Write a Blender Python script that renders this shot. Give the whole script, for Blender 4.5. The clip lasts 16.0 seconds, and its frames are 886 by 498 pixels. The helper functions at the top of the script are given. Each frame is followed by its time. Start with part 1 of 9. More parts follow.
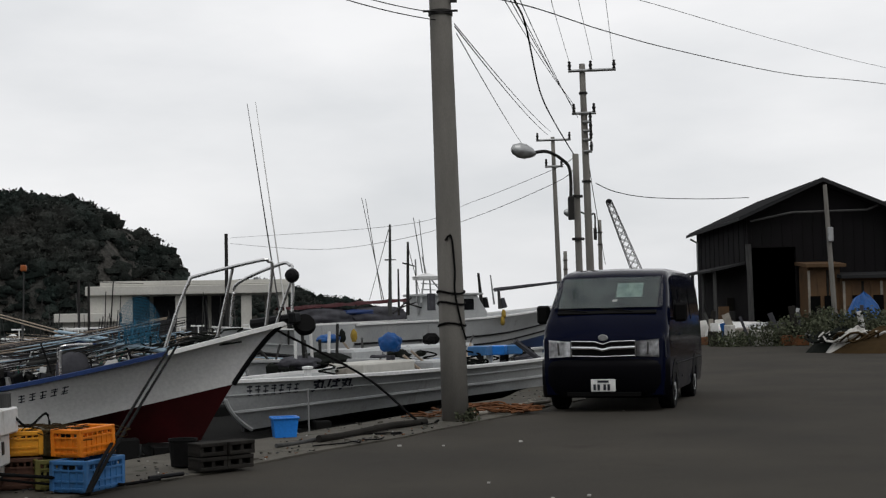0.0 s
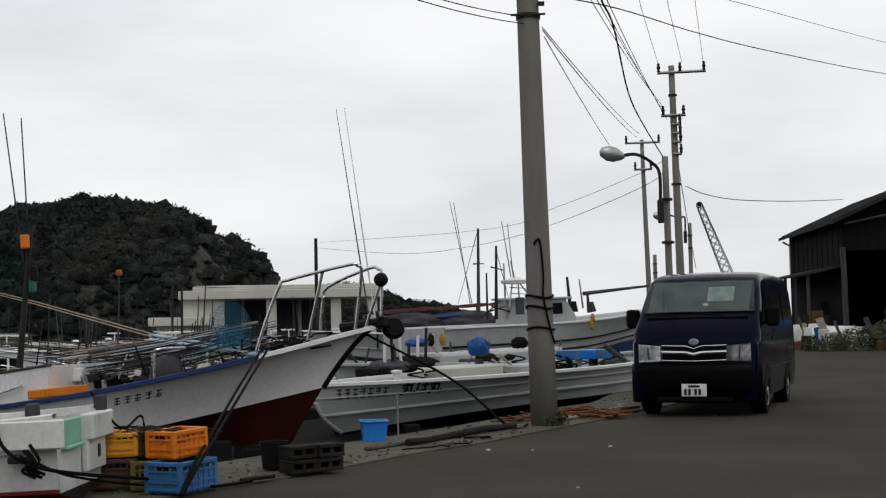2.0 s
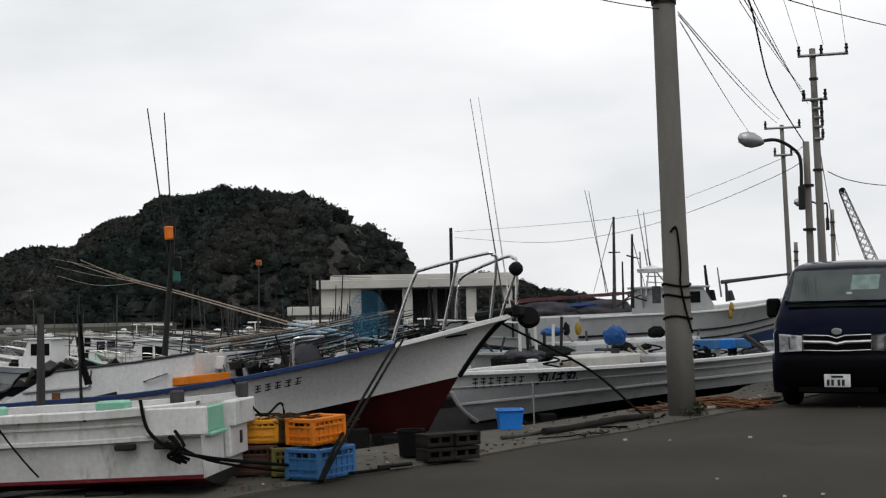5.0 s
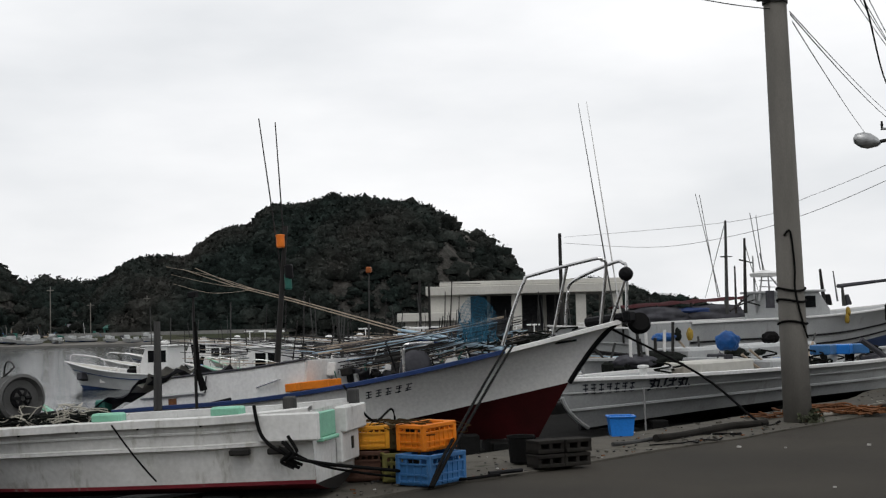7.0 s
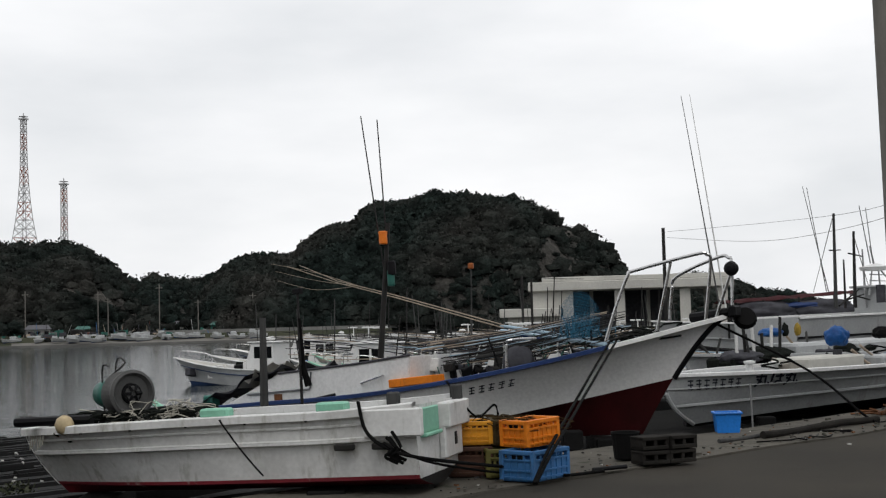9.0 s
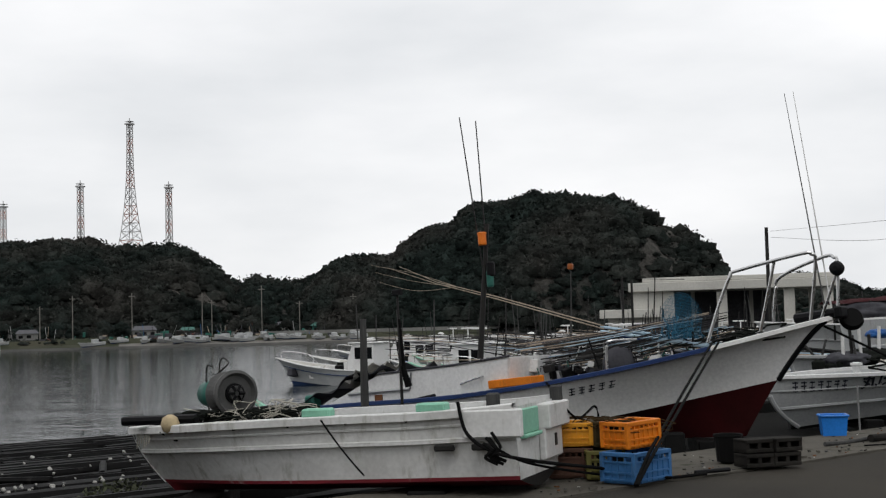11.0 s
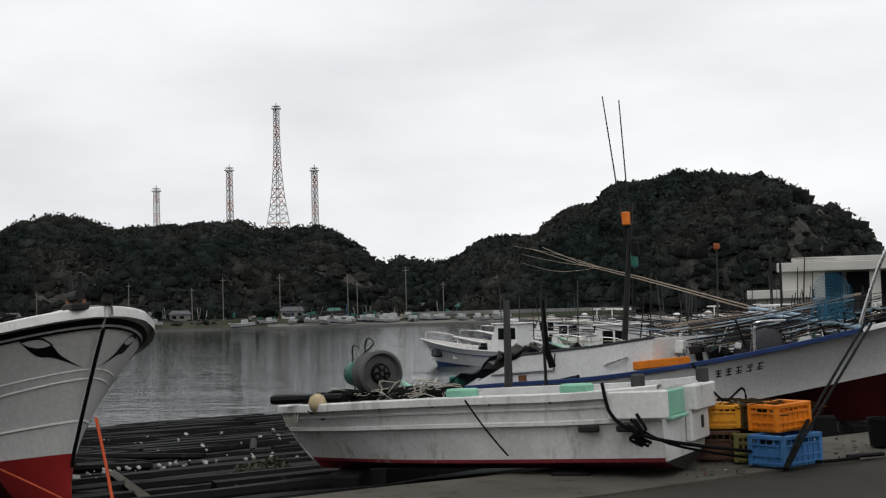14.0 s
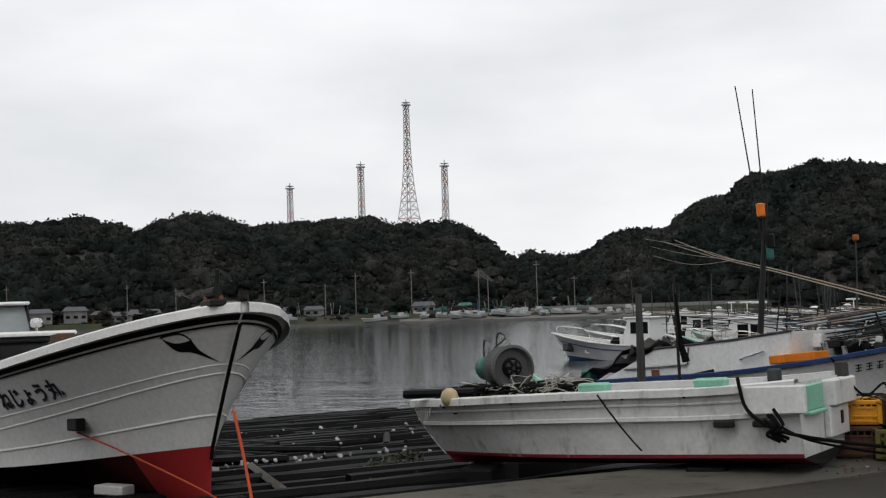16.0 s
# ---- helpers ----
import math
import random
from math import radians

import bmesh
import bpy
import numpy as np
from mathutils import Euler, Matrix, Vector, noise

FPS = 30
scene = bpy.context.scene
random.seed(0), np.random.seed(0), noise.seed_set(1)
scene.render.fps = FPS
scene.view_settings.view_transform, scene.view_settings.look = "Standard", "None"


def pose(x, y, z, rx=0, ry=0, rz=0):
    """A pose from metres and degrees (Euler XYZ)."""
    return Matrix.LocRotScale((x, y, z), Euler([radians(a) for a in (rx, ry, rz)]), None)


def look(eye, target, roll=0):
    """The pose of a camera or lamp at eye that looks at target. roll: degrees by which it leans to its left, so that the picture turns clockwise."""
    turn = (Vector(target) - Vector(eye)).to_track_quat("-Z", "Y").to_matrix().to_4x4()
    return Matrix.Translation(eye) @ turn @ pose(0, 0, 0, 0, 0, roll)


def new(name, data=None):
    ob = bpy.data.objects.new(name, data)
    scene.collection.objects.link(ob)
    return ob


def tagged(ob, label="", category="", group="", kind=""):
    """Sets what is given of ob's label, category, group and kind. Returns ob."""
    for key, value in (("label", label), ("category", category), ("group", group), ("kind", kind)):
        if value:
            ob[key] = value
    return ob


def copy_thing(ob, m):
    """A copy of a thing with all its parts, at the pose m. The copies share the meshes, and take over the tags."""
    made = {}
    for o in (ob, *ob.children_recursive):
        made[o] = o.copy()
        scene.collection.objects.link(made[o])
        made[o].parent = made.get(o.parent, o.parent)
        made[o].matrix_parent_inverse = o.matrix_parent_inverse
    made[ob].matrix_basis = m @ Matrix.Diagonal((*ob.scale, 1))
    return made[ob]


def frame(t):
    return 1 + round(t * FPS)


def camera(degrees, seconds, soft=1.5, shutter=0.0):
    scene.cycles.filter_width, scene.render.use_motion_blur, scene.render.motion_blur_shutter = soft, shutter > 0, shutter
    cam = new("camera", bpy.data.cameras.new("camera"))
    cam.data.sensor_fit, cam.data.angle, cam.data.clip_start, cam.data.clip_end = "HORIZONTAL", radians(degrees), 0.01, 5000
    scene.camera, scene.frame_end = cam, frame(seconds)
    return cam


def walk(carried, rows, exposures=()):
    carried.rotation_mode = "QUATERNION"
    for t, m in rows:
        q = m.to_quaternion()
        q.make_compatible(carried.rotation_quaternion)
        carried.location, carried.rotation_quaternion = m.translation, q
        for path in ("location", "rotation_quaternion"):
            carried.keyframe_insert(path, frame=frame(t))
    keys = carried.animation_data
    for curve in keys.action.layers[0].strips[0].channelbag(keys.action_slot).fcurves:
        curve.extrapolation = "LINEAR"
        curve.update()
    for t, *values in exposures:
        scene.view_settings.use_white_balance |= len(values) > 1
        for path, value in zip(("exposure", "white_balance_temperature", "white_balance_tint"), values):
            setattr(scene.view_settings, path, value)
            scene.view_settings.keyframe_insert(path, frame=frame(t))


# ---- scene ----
cam = camera(36.85, 16.0, soft=1.25)
EYE = (0.0, 0.0, 1.3)
# seconds, yaw, pitch, roll of a camera that turns where it is
TURNS = [
    (0, 0.063, 3.021, 1.202),
    (0.5, 1.149, 3.214, 0.885),
    (1, 1.855, 3.254, 0.883),
    (1.5, 2.926, 3.212, 1.146),
    (2, 3.868, 3.271, 1.173),
    (2.5, 4.528, 3.320, 1.080),
    (3, 5.358, 3.323, 0.983),
    (3.5, 6.363, 3.220, 0.892),
    (4, 7.422, 3.043, 0.988),
    (6.5, 13.226, 3.147, 1.364),
    (7, 14.386, 3.283, 1.386),
    (7.5, 15.449, 3.071, 1.240),
    (8, 16.361, 2.925, 1.297),
    (8.5, 17.582, 3.059, 1.376),
    (9, 18.794, 3.217, 1.542),
    (11.5, 24.077, 3.337, 1.550),
    (12, 25.046, 3.269, 1.610),
    (12.5, 25.911, 3.112, 1.506),
    (13, 26.982, 2.997, 1.508),
    (13.5, 28.133, 2.824, 1.591),
    (14, 29.233, 2.708, 1.521),
    (14.5, 30.246, 2.669, 1.645),
    (15, 31.540, 2.541, 1.727),
    (15.5, 32.989, 2.495, 1.707),
    (16, 34.868, 2.631, 1.782),
]
walk(cam, [(t, pose(*EYE, 90 + p, r, y)) for t, y, p, r in TURNS],
     exposures=((0.0, -0.15), (2.0, -0.10), (4.0, 0.0), (9.0, 0.02), (12.5, -0.03), (16.0, 0.0)))

# ---- world and sun: a bright overcast day ----
world = bpy.data.worlds.new("overcast_sky")
scene.world = world
world.use_nodes = True
wn, wl = world.node_tree.nodes, world.node_tree.links
wn.clear()
w_out = wn.new("ShaderNodeOutputWorld")
w_bg = wn.new("ShaderNodeBackground")
w_sky = wn.new("ShaderNodeTexSky")
w_sky.sky_type = "NISHITA"
w_sky.sun_disc = False
w_sky.sun_elevation = radians(56)
w_sky.sun_rotation = radians(160)
w_sky.dust_density = 4.0
w_tint = wn.new("ShaderNodeMix")
w_tint.data_type, w_tint.blend_type = "RGBA", "MIX"
w_co = wn.new("ShaderNodeTexCoord")
w_map = wn.new("ShaderNodeMapping")
w_map.inputs["Scale"].default_value = (1.6, 1.6, 5.0)
w_noise = wn.new("ShaderNodeTexNoise")
w_noise.inputs["Scale"].default_value = 1.5
w_noise.inputs["Detail"].default_value = 6.0
w_noise.inputs["Roughness"].default_value = 0.5
w_ramp = wn.new("ShaderNodeValToRGB")
w_ramp.color_ramp.elements[0].position = 0.34
w_ramp.color_ramp.elements[0].color = (0.80, 0.82, 0.845, 1)
w_ramp.color_ramp.elements[1].position = 0.66
w_ramp.color_ramp.elements[1].color = (1.08, 1.08, 1.09, 1)
w_gain = wn.new("ShaderNodeVectorMath")
w_gain.operation = "SCALE"
w_gain.inputs["Scale"].default_value = 0.08
wl.new(w_co.outputs["Generated"], w_map.inputs["Vector"])
wl.new(w_map.outputs["Vector"], w_noise.inputs["Vector"])
wl.new(w_noise.outputs["Fac"], w_ramp.inputs["Fac"])
wl.new(w_sky.outputs["Color"], w_gain.inputs[0])
w_tint.inputs["Factor"].default_value = 0.93
wl.new(w_gain.outputs["Vector"], w_tint.inputs["A"])
wl.new(w_ramp.outputs["Color"], w_tint.inputs["B"])
wl.new(w_tint.outputs["Result"], w_bg.inputs["Color"])
w_bg.inputs["Strength"].default_value = 1.0
wl.new(w_bg.outputs["Background"], w_out.inputs["Surface"])

sun_data = bpy.data.lights.new("sun", "SUN")
sun_data.energy = 0.75
sun_data.angle = radians(30)
sun_data.color = (1.0, 0.985, 0.97)
sun = new("sun", sun_data)
sun.matrix_world = look((0, 0, 60), (-14, 38, 0))

# ---- materials ----


def material(name, color, rough=0.6, metal=0.0, second=None, scale=4.0, amount=0.5, grain=60.0, bump=0.15,
             spec=0.22, island=0.0, coords="Object", stretch=(1, 1, 1), stain=None, stain_scale=1.2, stain_at=0.6, coat=0.0):
    """A procedural surface: a base colour that shifts to a second one in large patches, fine grain, stains and relief."""
    m = bpy.data.materials.new(name)
    m.use_nodes = True
    nt, ln = m.node_tree.nodes, m.node_tree.links
    b = nt["Principled BSDF"]
    co = nt.new("ShaderNodeTexCoord")
    mp = nt.new("ShaderNodeMapping")
    mp.inputs["Scale"].default_value = stretch
    ln.new(co.outputs[coords], mp.inputs["Vector"])
    big = nt.new("ShaderNodeTexNoise")
    big.inputs["Scale"].default_value = scale
    big.inputs["Detail"].default_value = 5.0
    ln.new(mp.outputs["Vector"], big.inputs["Vector"])
    fine = nt.new("ShaderNodeTexNoise")
    fine.inputs["Scale"].default_value = grain
    fine.inputs["Detail"].default_value = 3.0
    ln.new(mp.outputs["Vector"], fine.inputs["Vector"])
    second = second or tuple(c * 0.72 for c in color)
    ramp = nt.new("ShaderNodeValToRGB")
    ramp.color_ramp.elements[0].position = 0.5 - 0.22
    ramp.color_ramp.elements[1].position = 0.5 + 0.22
    ramp.color_ramp.elements[0].color = (*[c + (s - c) * amount * 2 if amount < 0.5 else s for c, s in zip(color, second)], 1)
    ramp.color_ramp.elements[1].color = (*color, 1)
    ln.new(big.outputs["Fac"], ramp.inputs["Fac"])
    last = ramp.outputs["Color"]
    mul = nt.new("ShaderNodeMix")
    mul.data_type, mul.blend_type = "RGBA", "MULTIPLY"
    mul.inputs["Factor"].default_value = 1.0
    gr = nt.new("ShaderNodeMapRange")
    gr.inputs["To Min"].default_value, gr.inputs["To Max"].default_value = 0.78, 1.18
    ln.new(fine.outputs["Fac"], gr.inputs["Value"])
    ln.new(last, mul.inputs["A"])
    ln.new(gr.outputs["Result"], mul.inputs["B"])
    last = mul.outputs["Result"]
    if stain:
        sn = nt.new("ShaderNodeTexNoise")
        sn.inputs["Scale"].default_value = stain_scale
        sn.inputs["Detail"].default_value = 8.0
        sn.inputs["Roughness"].default_value = 0.68
        smap = nt.new("ShaderNodeMapping")
        smap.inputs["Scale"].default_value = (stretch[0] * 2.2, stretch[1] * 2.2, stretch[2] * 0.5)
        smap.inputs["Location"].default_value = (3.1, 7.7, 1.3)
        ln.new(co.outputs[coords], smap.inputs["Vector"])
        ln.new(smap.outputs["Vector"], sn.inputs["Vector"])
        sr = nt.new("ShaderNodeMapRange")
        sr.inputs["From Min"].default_value, sr.inputs["From Max"].default_value = stain_at, stain_at + 0.18
        ln.new(sn.outputs["Fac"], sr.inputs["Value"])
        mx = nt.new("ShaderNodeMix")
        mx.data_type = "RGBA"
        mx.inputs["B"].default_value = (*stain, 1)
        ln.new(sr.outputs["Result"], mx.inputs["Factor"])
        ln.new(last, mx.inputs["A"])
        last = mx.outputs["Result"]
    if island:
        geo = nt.new("ShaderNodeNewGeometry")
        rr = nt.new("ShaderNodeMapRange")
        rr.inputs["To Min"].default_value, rr.inputs["To Max"].default_value = 1 - island, 1 + island
        ln.new(geo.outputs["Random Per Island"], rr.inputs["Value"])
        m2 = nt.new("ShaderNodeMix")
        m2.data_type, m2.blend_type = "RGBA", "MULTIPLY"
        m2.inputs["Factor"].default_value = 1.0
        ln.new(last, m2.inputs["A"])
        ln.new(rr.outputs["Result"], m2.inputs["B"])
        last = m2.outputs["Result"]
    ln.new(last, b.inputs["Base Color"])
    rg = nt.new("ShaderNodeMapRange")
    rg.inputs["To Min"].default_value, rg.inputs["To Max"].default_value = max(0.02, rough - 0.12), min(1, rough + 0.12)
    ln.new(big.outputs["Fac"], rg.inputs["Value"])
    ln.new(rg.outputs["Result"], b.inputs["Roughness"])
    b.inputs["Metallic"].default_value = metal
    b.inputs["Specular IOR Level"].default_value = spec
    b.inputs["Coat Weight"].default_value = coat
    if bump:
        bp = nt.new("ShaderNodeBump")
        bp.inputs["Strength"].default_value = bump
        bp.inputs["Distance"].default_value = 0.01
        ln.new(fine.outputs["Fac"], bp.inputs["Height"])
        ln.new(bp.outputs["Normal"], b.inputs["Normal"])
    return m


ASPHALT = material("asphalt", (0.054, 0.049, 0.041), 0.9, spec=0.05, second=(0.031, 0.029, 0.025), scale=0.45, grain=70, bump=0.5, stain=(0.033, 0.029, 0.025), stain_scale=0.6, stain_at=0.57)
CONCRETE_YARD = material("yard_concrete", (0.105, 0.097, 0.082), 0.9, spec=0.08, second=(0.06, 0.056, 0.048), scale=0.9, grain=40, bump=0.5, stain=(0.024, 0.026, 0.017), stain_scale=2.0, stain_at=0.53)
SLIP_GROUND = material("slip_ground", (0.009, 0.009, 0.008), 0.95, spec=0.02, second=(0.005, 0.005, 0.005), scale=1.2, grain=30, bump=0.6, stain=(0.018, 0.021, 0.012), stain_scale=0.9, stain_at=0.62)
POLE_CONCRETE = material("pole_concrete", (0.19, 0.18, 0.162), 0.85, second=(0.13, 0.124, 0.112), scale=1.6, grain=50, bump=0.2, stretch=(3, 3, 0.6), stain=(0.12, 0.11, 0.09), stain_at=0.62)
WEATHERED_CONCRETE = material("weathered_concrete", (0.50, 0.49, 0.45), 0.9, second=(0.40, 0.39, 0.36), scale=0.3, grain=8, bump=0.2, stain=(0.2, 0.19, 0.17), stain_scale=0.3, stain_at=0.6)
WHITE_HULL = material("white_gelcoat", (0.70, 0.70, 0.69), 0.38, second=(0.60, 0.60, 0.59), scale=1.4, grain=25, bump=0.03, stain=(0.36, 0.33, 0.26), stain_scale=1.3, stain_at=0.63)
WHITE_DIRTY = material("dirty_white_gelcoat", (0.66, 0.66, 0.645), 0.5, second=(0.50, 0.50, 0.485), scale=2.4, grain=25, bump=0.05, stain=(0.24, 0.23, 0.19), stain_scale=2.6, stain_at=0.55)
GREY_HULL = material("greyed_white_paint", (0.40, 0.41, 0.41), 0.5, second=(0.31, 0.32, 0.32), scale=1.3, grain=25, bump=0.06, stain=(0.2, 0.19, 0.17), stain_scale=1.5, stain_at=0.6)
CREAM_HULL = material("cream_white_gelcoat", (0.76, 0.755, 0.735), 0.32, second=(0.68, 0.675, 0.655), scale=1.0, grain=25, bump=0.02, stain=(0.42, 0.4, 0.34), stain_scale=1.2, stain_at=0.68, coat=0.2)
# oxide bottoms; on the eye-marked boat also red paint darkened as shade
OXIDE_AND_SHADED_RED = material("oxide_and_shaded_red_antifouling", (0.042, 0.006, 0.007), 0.85, spec=0.04, second=(0.022, 0.005, 0.005), scale=2.0, grain=40, bump=0.2, stain=(0.03, 0.02, 0.02), stain_at=0.6)
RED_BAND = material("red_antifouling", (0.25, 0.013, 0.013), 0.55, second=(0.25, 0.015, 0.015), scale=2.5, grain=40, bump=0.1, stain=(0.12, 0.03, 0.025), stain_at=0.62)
WORN_RED = material("worn_red_antifouling", (0.2, 0.022, 0.03), 0.7, second=(0.13, 0.016, 0.022), scale=3.5, grain=40, bump=0.15, stain=(0.45, 0.40, 0.37), stain_scale=2.6, stain_at=0.6)
DARK_BOTTOM = material("dark_bottom_paint", (0.014, 0.013, 0.012), 0.8, scale=2.0, grain=40, bump=0.2)
BLUE_TRIM = material("blue_trim_paint", (0.018, 0.042, 0.14), 0.45, second=(0.013, 0.028, 0.085), scale=3, grain=40, bump=0.05)
BLUE_HULL = material("blue_hull_paint", (0.02, 0.045, 0.12), 0.45, scale=1.5, grain=30, bump=0.05)
BLACK_PAINT = material("black_paint", (0.006, 0.006, 0.007), 0.55, spec=0.12, scale=3, grain=40, bump=0.05)
BLACK_ROPE = material("black_rope", (0.007, 0.007, 0.007), 0.9, spec=0.05, scale=8, grain=120, bump=0.6)
PALE_ROPE = material("pale_rope", (0.42, 0.40, 0.34), 0.9, scale=8, grain=120, bump=0.6)
ORANGE_STRAP = material("orange_strap", (0.42, 0.06, 0.014), 0.7, scale=4, grain=90, bump=0.3)
RUBBER = material("black_rubber", (0.007, 0.007, 0.007), 0.8, spec=0.08, scale=4, grain=60, bump=0.2)
STEEL = material("galvanised_steel", (0.42, 0.43, 0.43), 0.4, metal=0.85, second=(0.3, 0.3, 0.3), scale=5, grain=60, bump=0.08)
STAINLESS = material("stainless_tube", (0.6, 0.6, 0.6), 0.28, metal=0.95, scale=6, grain=80, bump=0.03)
DARK_STEEL = material("dark_steel", (0.022, 0.021, 0.02), 0.65, metal=0.2, scale=5, grain=60, bump=0.2, stain=(0.1, 0.045, 0.02), stain_at=0.62)
RUST = material("rust", (0.17, 0.07, 0.028), 0.9, second=(0.09, 0.04, 0.02), scale=5, grain=60, bump=0.4)
MAST_WOOD = material("greyed_timber", (0.062, 0.062, 0.060), 0.85, second=(0.030, 0.030, 0.030), scale=3, grain=30, bump=0.4, stretch=(4, 4, 0.5))
SKID_WOOD = material("wet_black_timber", (0.0085, 0.0085, 0.0082), 0.65, spec=0.08, second=(0.006, 0.006, 0.006), scale=2.0, grain=22, bump=0.6, island=0.45, stretch=(1, 1, 1), stain=(0.055, 0.053, 0.049), stain_scale=2.4, stain_at=0.60)
PALE_WOOD = material("pale_timber", (0.30, 0.275, 0.235), 0.8, second=(0.19, 0.175, 0.15), scale=4, grain=30, bump=0.3)
CRATE_BLUE = material("blue_plastic", (0.045, 0.15, 0.34), 0.5, second=(0.032, 0.11, 0.25), scale=4, grain=40, bump=0.08, stain=(0.06, 0.10, 0.15), stain_scale=3.0, stain_at=0.57)
BUCKET_BLUE = material("bright_blue_plastic", (0.02, 0.19, 0.62), 0.4, scale=3, grain=40, bump=0.03)
CRATE_ORANGE = material("orange_plastic", (0.70, 0.20, 0.012), 0.5, second=(0.55, 0.15, 0.010), scale=4, grain=40, bump=0.08, stain=(0.20, 0.075, 0.02), stain_scale=3.0, stain_at=0.58)
CRATE_YELLOW = material("amber_plastic", (0.66, 0.29, 0.02), 0.5, second=(0.5, 0.21, 0.02), scale=3, grain=40, bump=0.05, stain=(0.2, 0.13, 0.04), stain_at=0.62)
CRATE_OLIVE = material("dirty_olive_plastic", (0.13, 0.12, 0.035), 0.6, scale=3, grain=40, bump=0.08)
CRATE_DIM = material("dim_olive_brown_plastic", (0.055, 0.04, 0.014), 0.7, scale=6, grain=40, bump=0.1)
RUST_NET = material("brown_netting", (0.05, 0.033, 0.016), 0.95, spec=0.03, scale=6, grain=90, bump=0.8)
CRATE_BROWN = material("dirty_red_brown_plastic", (0.085, 0.042, 0.028), 0.65, scale=3, grain=40, bump=0.08)
BLOCK_DARK = material("dark_blocks", (0.028, 0.026, 0.023), 0.9, spec=0.05, second=(0.014, 0.013, 0.012), scale=4, grain=40, bump=0.4)
TARP_BLUE = material("blue_tarpaulin", (0.008, 0.075, 0.25), 0.5, second=(0.006, 0.045, 0.16), scale=5, grain=25, bump=0.4)
NET_BLUE = material("blue_netting", (0.03, 0.14, 0.23), 0.8, scale=6, grain=120, bump=0.5)
NET_DARK = material("dark_netting", (0.014, 0.016, 0.014), 0.95, spec=0.03, scale=6, grain=90, bump=0.8)
MINT = material("mint_green_paint", (0.24, 0.52, 0.38), 0.5, second=(0.18, 0.40, 0.29), scale=4, grain=40, bump=0.06)
TEAL = material("teal_green_paint", (0.025, 0.12, 0.095), 0.5, scale=4, grain=40, bump=0.06)
LAMP_ORANGE = material("orange_lamp_cover", (0.80, 0.20, 0.02), 0.4, scale=5, grain=40, bump=0.02)
LAMP_DULL = material("faded_orange_lamp_cover", (0.30, 0.085, 0.02), 0.5, scale=5, grain=40, bump=0.02)
FLOAT_CREAM = material("cream_float", (0.5, 0.40, 0.24), 0.6, scale=5, grain=40, bump=0.1)
VAN_BLUE = material("navy_car_paint", (0.002, 0.0032, 0.013), 0.12, spec=0.045, second=(0.0016, 0.0026, 0.010), scale=1, grain=30, bump=0.0)
VAN_BLACK = material("black_plastic", (0.004, 0.004, 0.004), 0.6, spec=0.06, scale=3, grain=60, bump=0.05)
CHROME = material("chrome", (0.78, 0.79, 0.80), 0.16, metal=0.95, spec=0.6, scale=3, grain=60, bump=0.0)
PLATE_WHITE = material("plate_white", (0.75, 0.75, 0.73), 0.5, scale=5, grain=40, bump=0.0)
PAPER = material("white_board", (0.68, 0.68, 0.66), 0.7, scale=5, grain=40, bump=0.0)
INK = material("dark_lettering", (0.02, 0.022, 0.03), 0.6, scale=5, grain=40, bump=0.0)
SHED_BOARD = material("black_board_wall", (0.009, 0.008, 0.009), 0.85, spec=0.08, second=(0.006, 0.006, 0.006), scale=0.8, grain=20, bump=0.3)
SHED_ROOF = material("dark_roof_sheets", (0.028, 0.028, 0.029), 0.8, spec=0.08, second=(0.02, 0.02, 0.021), scale=0.6, grain=20, bump=0.2)
OCHRE_WALL = material("weathered_ochre_boards", (0.13, 0.075, 0.038), 0.9, second=(0.06, 0.038, 0.022), scale=0.9, grain=20, bump=0.3, stain=(0.07, 0.045, 0.03), stain_at=0.56)
# near-black colour for the shade inside doorways and holes
INSIDE_SHADE = material("interior_shade", (0.005, 0.005, 0.005), 0.95, spec=0.02, scale=1, grain=10, bump=0.1)
SHRUB = material("shrub_leaves", (0.065, 0.078, 0.045), 0.9, spec=0.04, second=(0.05, 0.05, 0.036), scale=0.8, grain=10, bump=0.0, island=0.55)


